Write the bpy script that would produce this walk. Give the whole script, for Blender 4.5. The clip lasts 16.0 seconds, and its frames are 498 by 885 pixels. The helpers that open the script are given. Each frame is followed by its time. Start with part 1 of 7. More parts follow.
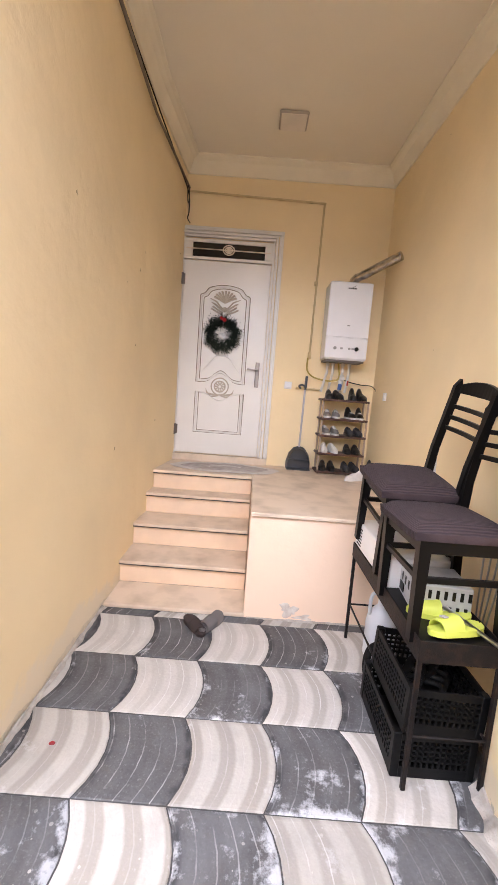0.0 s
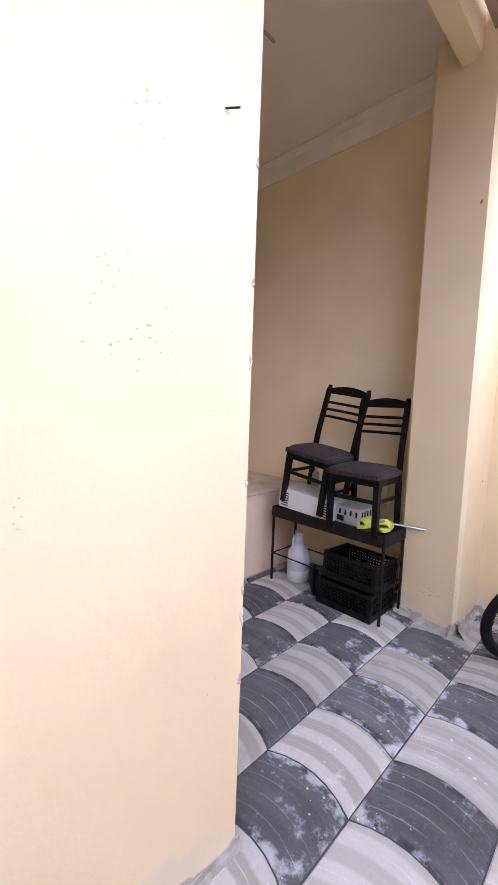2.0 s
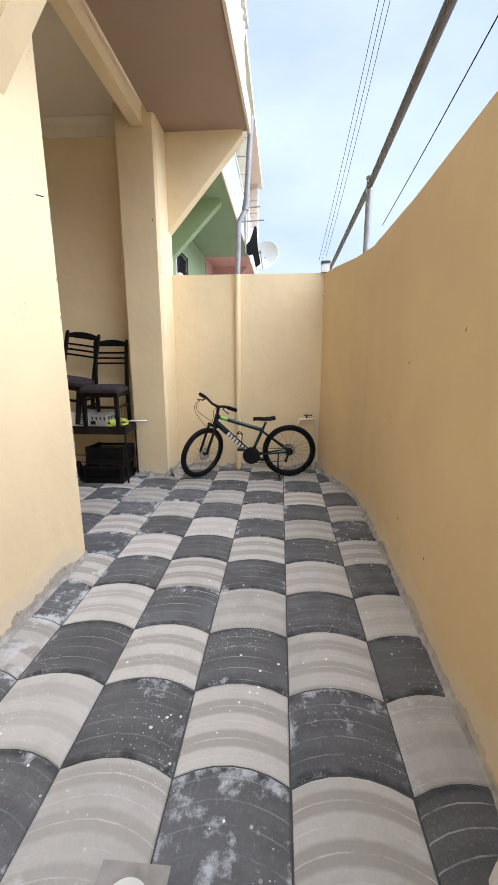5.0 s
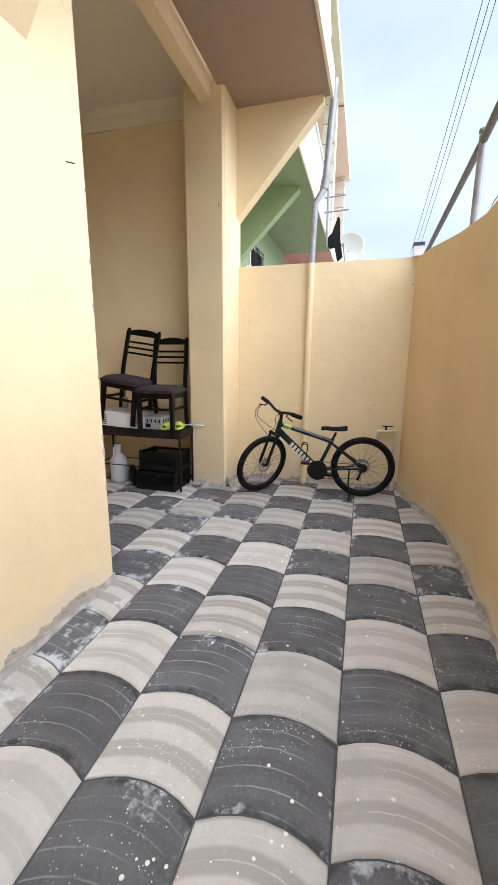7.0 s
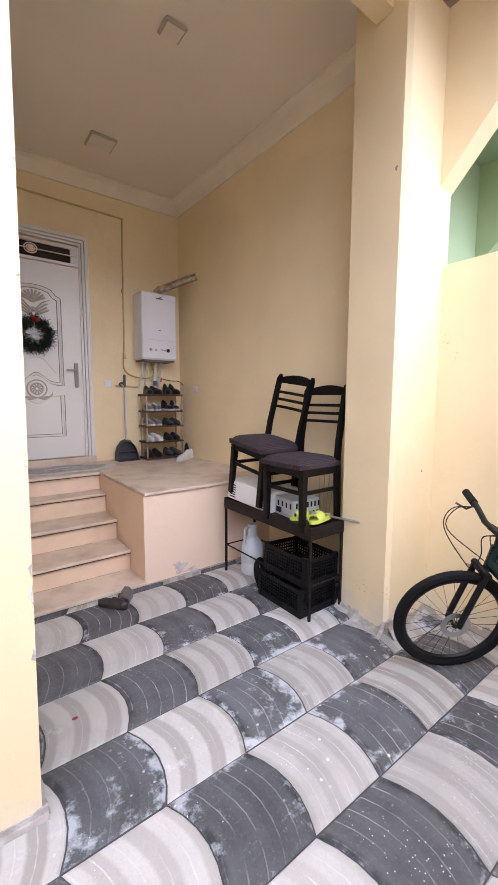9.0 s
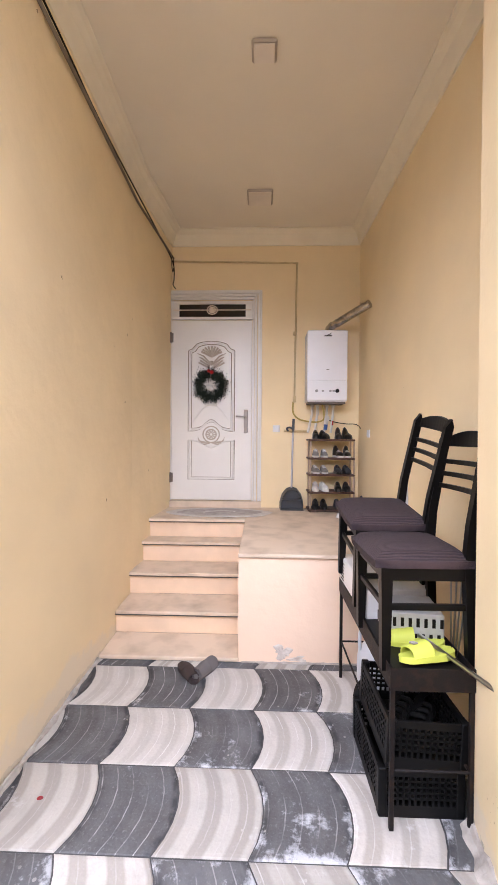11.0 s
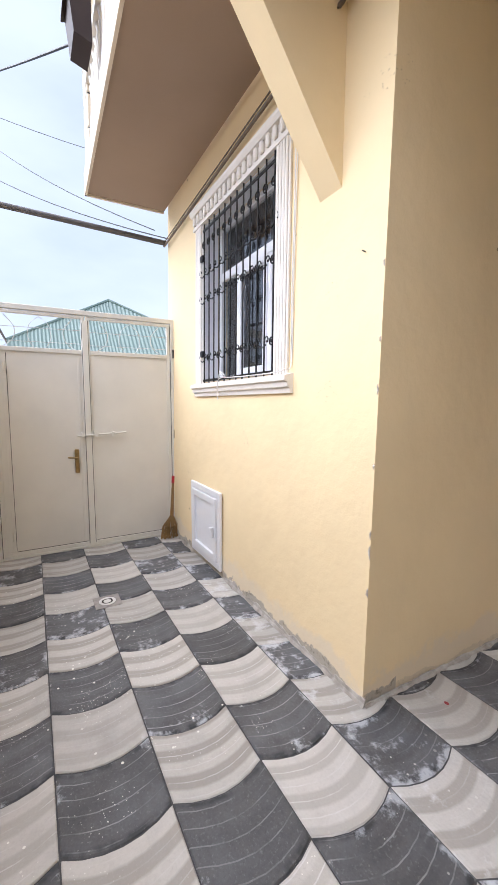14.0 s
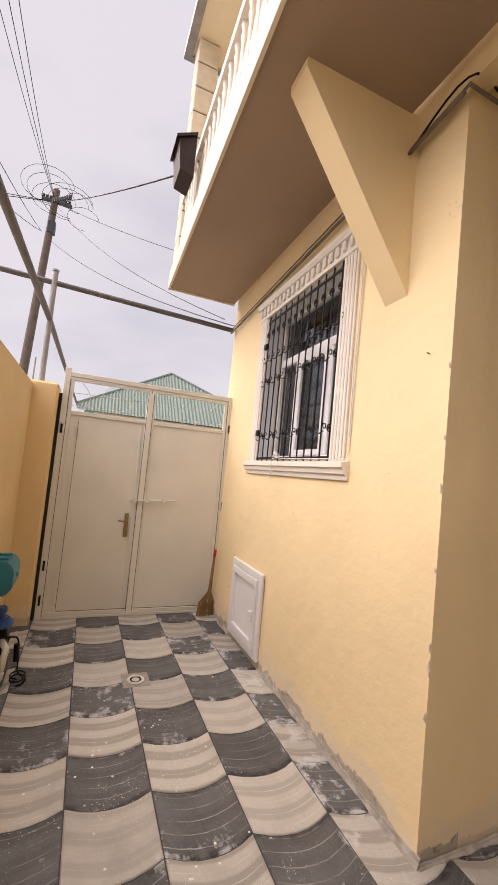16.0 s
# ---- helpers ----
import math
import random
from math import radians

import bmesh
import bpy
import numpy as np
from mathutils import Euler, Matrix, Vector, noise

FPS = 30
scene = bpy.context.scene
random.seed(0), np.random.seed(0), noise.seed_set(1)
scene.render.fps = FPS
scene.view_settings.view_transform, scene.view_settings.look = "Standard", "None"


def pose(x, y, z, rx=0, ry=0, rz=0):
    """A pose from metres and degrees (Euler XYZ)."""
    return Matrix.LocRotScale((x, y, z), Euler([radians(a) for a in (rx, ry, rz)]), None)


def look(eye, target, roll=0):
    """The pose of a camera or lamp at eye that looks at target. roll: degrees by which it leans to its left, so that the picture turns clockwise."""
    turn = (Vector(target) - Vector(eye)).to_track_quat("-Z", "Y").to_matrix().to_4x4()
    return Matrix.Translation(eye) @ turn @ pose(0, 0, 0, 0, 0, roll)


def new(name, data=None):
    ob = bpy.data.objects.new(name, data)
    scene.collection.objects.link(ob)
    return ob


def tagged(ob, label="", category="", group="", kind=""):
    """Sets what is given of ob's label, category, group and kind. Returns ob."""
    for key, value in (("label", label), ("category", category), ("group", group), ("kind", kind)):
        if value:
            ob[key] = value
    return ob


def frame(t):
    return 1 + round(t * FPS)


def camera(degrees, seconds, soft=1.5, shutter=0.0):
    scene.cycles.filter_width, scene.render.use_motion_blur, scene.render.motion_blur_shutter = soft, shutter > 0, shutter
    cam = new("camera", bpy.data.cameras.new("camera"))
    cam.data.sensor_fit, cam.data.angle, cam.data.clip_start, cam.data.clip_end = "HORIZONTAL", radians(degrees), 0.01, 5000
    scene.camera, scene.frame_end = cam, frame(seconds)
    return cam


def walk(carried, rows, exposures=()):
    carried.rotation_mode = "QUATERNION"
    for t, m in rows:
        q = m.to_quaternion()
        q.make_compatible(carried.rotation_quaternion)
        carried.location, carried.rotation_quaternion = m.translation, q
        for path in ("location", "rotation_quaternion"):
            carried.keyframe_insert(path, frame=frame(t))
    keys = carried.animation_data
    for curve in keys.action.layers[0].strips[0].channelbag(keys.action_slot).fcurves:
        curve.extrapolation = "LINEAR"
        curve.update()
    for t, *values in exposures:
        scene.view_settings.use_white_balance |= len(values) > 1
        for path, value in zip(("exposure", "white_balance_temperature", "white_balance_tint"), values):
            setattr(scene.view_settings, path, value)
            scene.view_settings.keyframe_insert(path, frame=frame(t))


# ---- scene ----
cam = camera(64.6, 16.0)
PATH = [
    (0, (0.584, -1.303, 1.558), (0.573, 0.682, 1.314), 4.3),
    (0.5, (0.13, -1.292, 1.573), (0.499, 0.661, 1.352), 4.1),
    (1, (-0.313, -1.186, 1.493), (0.45, 0.653, 1.302), 2.9),
    (1.5, (-0.759, -1.1, 1.496), (0.364, 0.542, 1.292), 1.8),
    (2, (-1.24, -1.055, 1.531), (0.169, 0.352, 1.338), 1.9),
    (2.5, (-1.711, -0.96, 1.485), (-0.08, 0.181, 1.288), 1.7),
    (3, (-2.254, -1.1, 1.532), (-0.473, -0.219, 1.308), 0.0),
    (3.5, (-2.569, -1.35, 1.515), (-0.681, -0.744, 1.254), -1.2),
    (4, (-2.825, -1.445, 1.533), (-0.88, -1.13, 1.192), -1.2),
    (4.2, (-2.904, -1.457, 1.516), (-0.95, -1.247, 1.144), -0.8),
    (6.3, (-2.86, -1.772, 1.361), (-0.923, -1.617, 0.887), 0.5),
    (6.5, (-2.718, -1.731, 1.355), (-0.791, -1.463, 0.89), 0.6),
    (7, (-2.343, -1.64, 1.391), (-0.46, -1.109, 0.976), 0.4),
    (7.5, (-1.887, -1.69, 1.351), (-0.075, -0.914, 1.015), 0.2),
    (8, (-1.453, -1.681, 1.397), (0.248, -0.669, 1.115), 0.4),
    (8.5, (-0.991, -1.624, 1.471), (0.498, -0.313, 1.214), 0.1),
    (9, (-0.551, -1.644, 1.501), (0.645, -0.056, 1.287), 0.2),
    (9.5, (-0.172, -1.504, 1.472), (0.706, 0.284, 1.286), -0.2),
    (9.7, (-0.022, -1.442, 1.486), (0.715, 0.41, 1.325), -0.3),
    (11.8, (1.053, -1.478, 1.585), (0.694, 0.489, 1.597), 0.4),
    (12, (1.085, -1.505, 1.585), (0.668, 0.451, 1.601), 0.2),
    (12.5, (1.097, -1.543, 1.635), (0.333, 0.305, 1.685), -0.1),
    (13, (1.131, -1.561, 1.627), (-0.01, 0.081, 1.675), -0.6),
    (13.5, (1.095, -1.594, 1.62), (-0.407, -0.274, 1.566), -0.4),
    (14, (1.031, -1.646, 1.593), (-0.715, -0.69, 1.395), -0.0),
    (14.5, (0.997, -1.69, 1.551), (-0.85, -0.981, 1.255), 0.8),
    (15, (1.009, -1.726, 1.509), (-0.879, -1.139, 1.207), 1.5),
    (15.5, (1.002, -1.725, 1.557), (-0.888, -1.079, 1.455), 3.3),
    (16, (1.019, -1.721, 1.643), (-0.829, -0.975, 1.805), 5.1),
]
EXPOSURES = [(0, 1.60, 6050, 20), (1.5, 1.10, 5550, 27), (2.5, 0.40, 5450, 22), (3.5, 0.40, 5750, 11), (6.5, 0.68, 5850, 12), (7, 0.64, 5900, 12), (8, 0.62, 5850, 15), (9, 1.05, 5650, 19), (12, 1.62, 5900, 21), (12.5, 1.45, 5850, 22), (13.2, 1.10, 5900, 27), (14.5, 0.38, 5950, 9), (15.3, 0.35, 6100, 10), (16, 0.16, 7600, 23)]
walk(cam, [(t, look(eye, target, roll)) for t, eye, target, roll in PATH], EXPOSURES)

# ---- world, sun, exposure ----
SKY_STRENGTH, SUN_STRENGTH = 0.10, 5.0
world = bpy.data.worlds.new("world")
scene.world = world
world.use_nodes = True
wn, wl = world.node_tree.nodes, world.node_tree.links
wn.clear()
w_out = wn.new("ShaderNodeOutputWorld")
w_bg = wn.new("ShaderNodeBackground")
w_sky = wn.new("ShaderNodeTexSky")
w_sky.sky_type = "NISHITA"
w_sky.sun_disc = False
w_sky.sun_elevation, w_sky.sun_rotation = radians(53), radians(190)
w_sky.air_density, w_sky.dust_density, w_sky.ozone_density = 1.0, 2.0, 1.5
w_tc = wn.new("ShaderNodeTexCoord")
w_map = wn.new("ShaderNodeMapping")
w_map.inputs["Scale"].default_value = (1.6, 1.6, 4.5)
w_noise = wn.new("ShaderNodeTexNoise")
w_noise.inputs["Scale"].default_value = 1.3
w_noise.inputs["Detail"].default_value = 5
w_ramp = wn.new("ShaderNodeMapRange")
w_ramp.inputs["From Min"].default_value, w_ramp.inputs["From Max"].default_value = 0.25, 0.62
w_ramp.inputs["To Min"].default_value, w_ramp.inputs["To Max"].default_value = 0.60, 0.92
w_mix = wn.new("ShaderNodeMix")
w_mix.data_type = "RGBA"
w_mix.inputs["B"].default_value = (6.6, 7.3, 8.5, 1)
wl.new(w_tc.outputs["Generated"], w_map.inputs["Vector"])
wl.new(w_map.outputs[0], w_noise.inputs["Vector"])
wl.new(w_noise.outputs["Fac"], w_ramp.inputs["Value"])
wl.new(w_ramp.outputs[0], w_mix.inputs["Factor"])
wl.new(w_sky.outputs[0], w_mix.inputs["A"])
wl.new(w_mix.outputs["Result"], w_bg.inputs["Color"])
w_bg.inputs["Strength"].default_value = SKY_STRENGTH
wl.new(w_bg.outputs[0], w_out.inputs["Surface"])

sun = new("sun", bpy.data.lights.new("sun", "SUN"))
sun.data.energy, sun.data.angle, sun.data.color = SUN_STRENGTH, radians(90), (1.0, 0.985, 0.97)
sun.matrix_world = pose(0, 0, 10, 37, 0, -12)


# ---- materials ----
def material(name, color, rough=0.7, metal=0.0, spots=0.12, scale=6.0, bump=0.15, grain=120.0, dark=None, fac=0.5, vary=0.0, spec=0.5):
    """A painted or raw surface: colour with stains at one scale and a grain in relief at another."""
    m = bpy.data.materials.new(name)
    m.use_nodes = True
    n, l = m.node_tree.nodes, m.node_tree.links
    b = n["Principled BSDF"]
    b.inputs["Roughness"].default_value, b.inputs["Metallic"].default_value = rough, metal
    b.inputs["Specular IOR Level"].default_value = spec
    tc = n.new("ShaderNodeTexCoord")
    big = n.new("ShaderNodeTexNoise")
    big.inputs["Scale"].default_value, big.inputs["Detail"].default_value = scale, 6
    ramp = n.new("ShaderNodeMapRange")
    ramp.inputs["From Min"].default_value, ramp.inputs["From Max"].default_value = fac - 0.15, fac + 0.2
    mix = n.new("ShaderNodeMix")
    mix.data_type = "RGBA"
    mix.inputs["A"].default_value = (*color, 1)
    dark = dark or tuple(c * (1 - spots) for c in color)
    mix.inputs["B"].default_value = (*dark, 1)
    l.new(tc.outputs["Object"], big.inputs["Vector"])
    l.new(big.outputs["Fac"], ramp.inputs["Value"])
    l.new(ramp.outputs[0], mix.inputs["Factor"])
    l.new(mix.outputs["Result"], b.inputs["Base Color"])
    if vary:
        info = n.new("ShaderNodeObjectInfo")
        hsv = n.new("ShaderNodeHueSaturation")
        mr = n.new("ShaderNodeMapRange")
        mr.inputs["To Min"].default_value, mr.inputs["To Max"].default_value = 1 - vary, 1 + vary
        l.new(info.outputs["Random"], mr.inputs["Value"])
        l.new(mr.outputs[0], hsv.inputs["Value"])
        l.new(mix.outputs["Result"], hsv.inputs["Color"])
        l.new(hsv.outputs[0], b.inputs["Base Color"])
    if bump:
        fine = n.new("ShaderNodeTexNoise")
        fine.inputs["Scale"].default_value, fine.inputs["Detail"].default_value = grain, 4
        bp = n.new("ShaderNodeBump")
        bp.inputs["Strength"].default_value, bp.inputs["Distance"].default_value = bump, 0.004
        l.new(tc.outputs["Object"], fine.inputs["Vector"])
        l.new(fine.outputs["Fac"], bp.inputs["Height"])
        l.new(bp.outputs[0], b.inputs["Normal"])
    return m


def plaster(name, color, damp=1.0):
    """Rough hand-trowelled painted render, with small chips, and bared and damp plaster along its foot."""
    m = material(name, color, 0.85, spots=0.08, scale=1.6, bump=0)
    n, l = m.node_tree.nodes, m.node_tree.links
    b = n["Principled BSDF"]
    tc = n["Texture Coordinate"]
    base = b.inputs["Base Color"].links[0].from_socket
    # waves of the trowel and fine sand
    wave = n.new("ShaderNodeTexNoise")
    wave.inputs["Scale"].default_value, wave.inputs["Detail"].default_value = 7.0, 5
    sand = n.new("ShaderNodeTexNoise")
    sand.inputs["Scale"].default_value, sand.inputs["Detail"].default_value = 90.0, 3
    b1, b2 = n.new("ShaderNodeBump"), n.new("ShaderNodeBump")
    b1.inputs["Strength"].default_value, b1.inputs["Distance"].default_value = 0.35, 0.02
    b2.inputs["Strength"].default_value, b2.inputs["Distance"].default_value = 0.2, 0.003
    for t, bb in ((wave, b1), (sand, b2)):
        l.new(tc.outputs["Object"], t.inputs["Vector"])
        l.new(t.outputs["Fac"], bb.inputs["Height"])
    l.new(b1.outputs[0], b2.inputs["Normal"])
    l.new(b2.outputs[0], b.inputs["Normal"])
    # chips
    vor = n.new("ShaderNodeTexVoronoi")
    vor.inputs["Scale"].default_value = 3.2
    lt = n.new("ShaderNodeMath")
    lt.operation = "LESS_THAN"
    lt.inputs[1].default_value = 0.034 if damp else 0.014
    chip = n.new("ShaderNodeMix")
    chip.data_type = "RGBA"
    chip.inputs["B"].default_value = (color[0] * 0.45, color[1] * 0.42, color[2] * 0.4, 1)
    wob = n.new("ShaderNodeTexNoise")
    wob.inputs["Scale"].default_value = 40
    add = n.new("ShaderNodeVectorMath")
    add.operation = "MULTIPLY_ADD"
    add.inputs[1].default_value = (0.03, 0.03, 0.03)
    l.new(tc.outputs["Object"], wob.inputs["Vector"])
    l.new(wob.outputs["Color"], add.inputs[0])
    l.new(tc.outputs["Object"], add.inputs[2])
    l.new(add.outputs[0], vor.inputs["Vector"])
    l.new(vor.outputs["Distance"], lt.inputs[0])
    l.new(lt.outputs[0], chip.inputs["Factor"])
    l.new(base, chip.inputs["A"])
    last = chip.outputs["Result"]
    # clusters of fine pits
    pit = n.new("ShaderNodeTexVoronoi")
    pit.inputs["Scale"].default_value = 44
    stretch = n.new("ShaderNodeMapping")
    stretch.inputs["Scale"].default_value = (0.75, 0.75, 1.25)
    l.new(add.outputs[0], stretch.inputs["Vector"])
    l.new(stretch.outputs[0], pit.inputs["Vector"])
    group = n.new("ShaderNodeTexNoise")
    group.inputs["Scale"].default_value, group.inputs["Detail"].default_value = 1.9, 2
    l.new(tc.outputs["Object"], group.inputs["Vector"])
    size = n.new("ShaderNodeMapRange")
    size.inputs["From Min"].default_value, size.inputs["From Max"].default_value = 0.60, 0.72
    size.inputs["To Max"].default_value = 0.19 if damp == 1.0 else 0.0
    l.new(group.outputs["Fac"], size.inputs["Value"])
    less = n.new("ShaderNodeMath")
    less.operation = "LESS_THAN"
    l.new(pit.outputs["Distance"], less.inputs[0])
    l.new(size.outputs[0], less.inputs[1])
    pitted = n.new("ShaderNodeMix")
    pitted.data_type = "RGBA"
    pitted.inputs["B"].default_value = (color[0] * 0.58, color[1] * 0.54, color[2] * 0.50, 1)
    l.new(less.outputs[0], pitted.inputs["Factor"])
    l.new(last, pitted.inputs["A"])
    last = pitted.outputs["Result"]
    if damp:
        geo = n.new("ShaderNodeNewGeometry")
        sep = n.new("ShaderNodeSeparateXYZ")
        l.new(geo.outputs["Position"], sep.inputs[0])
        dn = n.new("ShaderNodeTexNoise")
        dn.inputs["Scale"].default_value, dn.inputs["Detail"].default_value, dn.inputs["Roughness"].default_value = 3.0, 10, 0.68
        l.new(geo.outputs["Position"], dn.inputs["Vector"])
        for height, lo_, hi_, col in ((0.46, 0.30, 0.46, (0.74, 0.66, 0.54)), (0.23 * damp, 0.46, 0.50, (0.40, 0.37, 0.32))):
            sc = n.new("ShaderNodeMath")
            sc.operation = "MULTIPLY"
            sc.inputs[1].default_value = height * 1.5
            l.new(dn.outputs["Fac"], sc.inputs[0])
            sub = n.new("ShaderNodeMath")
            sub.operation = "SUBTRACT"
            l.new(sc.outputs[0], sub.inputs[0])
            l.new(sep.outputs["Z"], sub.inputs[1])
            mr = n.new("ShaderNodeMapRange")
            mr.inputs["From Min"].default_value, mr.inputs["From Max"].default_value = height * lo_, height * hi_
            mr.inputs["To Max"].default_value = 0.55 if height > 0.4 else 0.85 * damp ** 2
            l.new(sub.outputs[0], mr.inputs["Value"])
            mx = n.new("ShaderNodeMix")
            mx.data_type = "RGBA"
            mx.inputs["B"].default_value = (*col, 1)
            l.new(mr.outputs[0], mx.inputs["Factor"])
            l.new(last, mx.inputs["A"])
            last = mx.outputs["Result"]
        # dark mould in specks within the bared strip
        mould = n.new("ShaderNodeTexNoise")
        mould.inputs["Scale"].default_value, mould.inputs["Detail"].default_value, mould.inputs["Roughness"].default_value = 22, 6, 0.7
        l.new(geo.outputs["Position"], mould.inputs["Vector"])
        spot = n.new("ShaderNodeMapRange")
        spot.inputs["From Min"].default_value, spot.inputs["From Max"].default_value = 0.55, 0.66
        spot.inputs["To Max"].default_value = 0.75
        l.new(mould.outputs["Fac"], spot.inputs["Value"])
        both = n.new("ShaderNodeMath")
        both.operation = "MULTIPLY"
        l.new(spot.outputs[0], both.inputs[0])
        l.new(mr.outputs[0], both.inputs[1])
        mx = n.new("ShaderNodeMix")
        mx.data_type = "RGBA"
        mx.inputs["B"].default_value = (0.13, 0.115, 0.095, 1)
        l.new(both.outputs[0], mx.inputs["Factor"])
        l.new(last, mx.inputs["A"])
        last = mx.outputs["Result"]
    l.new(last, b.inputs["Base Color"])
    return m


def stone_material(name, base, band, line, chalk, rim=0.0):
    """Cast paving stone: curved bands and thin pale lines across it, stains, chalk bloom and drops of paint."""
    m = bpy.data.materials.new(name)
    m.use_nodes = True
    n, l = m.node_tree.nodes, m.node_tree.links
    b = n["Principled BSDF"]
    b.inputs["Roughness"].default_value = 0.62
    uv = n.new("ShaderNodeUVMap")
    info = n.new("ShaderNodeObjectInfo")
    geo = n.new("ShaderNodeNewGeometry")
    sep = n.new("ShaderNodeSeparateXYZ")
    l.new(uv.outputs[0], sep.inputs[0])

    def math_node(op, a, bb):
        x = n.new("ShaderNodeMath")
        x.operation = op
        for k, v in enumerate((a, bb)):
            if isinstance(v, (int, float)):
                x.inputs[k].default_value = v
            elif v is not None:
                l.new(v, x.inputs[k])
        return x.outputs[0]

    def noise_node(scale, detail, rough=0.5):
        x = n.new("ShaderNodeTexNoise")
        x.inputs["Scale"].default_value, x.inputs["Detail"].default_value, x.inputs["Roughness"].default_value = scale, detail, rough
        l.new(geo.outputs["Position"], x.inputs["Vector"])
        return x.outputs["Fac"]

    def ranged(v, lo, hi, a=0.0, z=1.0):
        x = n.new("ShaderNodeMapRange")
        for k, q in (("From Min", lo), ("From Max", hi), ("To Min", a), ("To Max", z)):
            x.inputs[k].default_value = q
        l.new(v, x.inputs["Value"])
        return x.outputs[0]

    def mixed(f, a, c):
        x = n.new("ShaderNodeMix")
        x.data_type = "RGBA"
        l.new(f, x.inputs["Factor"])
        if isinstance(a, tuple):
            x.inputs["A"].default_value = (*a, 1)
        else:
            l.new(a, x.inputs["A"])
        x.inputs["B"].default_value = (*c, 1)
        return x.outputs["Result"]

    wob = noise_node(5.0, 3)
    u = math_node("ADD", sep.outputs["X"], math_node("MULTIPLY", wob, 0.035))
    shifted = math_node("ADD", u, math_node("MULTIPLY", info.outputs["Random"], 0.25))
    wave = math_node("SINE", math_node("MULTIPLY", shifted, 6.2832 * 2.6), None)
    own = n.new("ShaderNodeTexWhiteNoise")          # each stone's own strength of bands, lines, bloom
    own.noise_dimensions = "1D"
    l.new(info.outputs["Random"], own.inputs["W"])
    trait = n.new("ShaderNodeSeparateColor")
    l.new(own.outputs["Color"], trait.inputs[0])
    bands = math_node("MULTIPLY", ranged(wave, -0.25, 0.35), ranged(trait.outputs["Red"], 0, 1, 0.35, 1.2))
    col = mixed(bands, base, band)
    # cloudy wear and fine grit in the cast face
    col = mixed(ranged(noise_node(11.0, 6, 0.6), 0.38, 0.68, 0.0, 0.42 if rim else 0.25), col, tuple(c * 0.72 for c in base))
    col = mixed(ranged(noise_node(85.0, 4, 0.7), 0.48, 0.70, 0.0, 0.4 if rim else 0.18), col, tuple(c * (0.55 if not rim else 0.45) for c in base))
    col = mixed(ranged(noise_node(70.0, 3, 0.7), 0.56, 0.72, 0.0, 0.2 if rim else 0.15), col, line)
    # pale thin lines
    fr = math_node("FRACT", math_node("MULTIPLY", shifted, 5.2), None)
    thin = math_node("LESS_THAN", math_node("ABSOLUTE", math_node("SUBTRACT", fr, 0.5), None), 0.036)
    broken = math_node("MULTIPLY", ranged(noise_node(4.5, 6, 0.65), 0.40, 0.56, 0.0, 0.85), ranged(trait.outputs["Green"], 0, 1, 0.2, 1.1))
    linef = math_node("MULTIPLY", thin, broken)
    col = mixed(linef, col, line)
    # stains
    col = mixed(ranged(noise_node(4.0, 8, 0.65), 0.5, 0.75, 0.0, 0.55), col, tuple(c * 0.62 for c in base))
    if rim:
        col = mixed(ranged(noise_node(2.6, 7, 0.62), 0.46, 0.64, 0.0, 0.4), col, (0.15, 0.157, 0.17))
        side = ranged(math_node("ABSOLUTE", math_node("SUBTRACT", sep.outputs["X"], 0.5), None), 0.40, 0.45)
        col = mixed(math_node("MULTIPLY", side, ranged(noise_node(12.0, 6), 0.38, 0.56, 0.0, rim)), col, (0.03, 0.032, 0.036))
    # chalky bloom, stronger near the walls and on the stone's edges
    edge = math_node("MAXIMUM", ranged(math_node("ABSOLUTE", math_node("SUBTRACT", sep.outputs["X"], 0.5), None), 0.36, 0.5),
                     ranged(math_node("ABSOLUTE", math_node("SUBTRACT", sep.outputs["Y"], 0.5), None), 0.38, 0.5))
    bloom = math_node("ADD", noise_node(9.0, 9, 0.7), math_node("MULTIPLY", edge, 0.115 if rim else 0.07))
    patch = ranged(noise_node(1.7, 3), 0.45, 0.65, -0.04, 0.12 if rim else 0.06)
    bloom = math_node("ADD", bloom, patch)
    pos = n.new("ShaderNodeSeparateXYZ")
    l.new(geo.outputs["Position"], pos.inputs[0])
    near = math_node("SUBTRACT", 0.16, math_node("ABSOLUTE", math_node("ADD", pos.outputs["Y"], 0.32), None))
    near = math_node("MULTIPLY", ranged(near, 0.0, 0.1, 0.0, 0.135), ranged(pos.outputs["X"], -0.5, -0.25, 1.0, 0.25))
    bloom = math_node("ADD", bloom, near)
    off = n.new("ShaderNodeVectorMath")             # spilt lime in front of the table and the pillar
    off.operation = "DISTANCE"
    off.inputs[1].default_value = (1.22, -0.05, 0)
    l.new(geo.outputs["Position"], off.inputs[0])
    bloom = math_node("ADD", bloom, ranged(off.outputs["Value"], 0.15, 0.60, 0.085, 0.0))
    bloom = math_node("ADD", bloom, ranged(trait.outputs["Blue"], 0, 1, -0.045, 0.045))
    col = mixed(ranged(bloom, 0.65, 0.77, 0.0, 0.72), col, chalk)
    # drops of paint
    vor = n.new("ShaderNodeTexVoronoi")
    vor.inputs["Scale"].default_value = 22
    l.new(geo.outputs["Position"], vor.inputs["Vector"])
    sepc = n.new("ShaderNodeSeparateColor")
    l.new(vor.outputs["Color"], sepc.inputs[0])
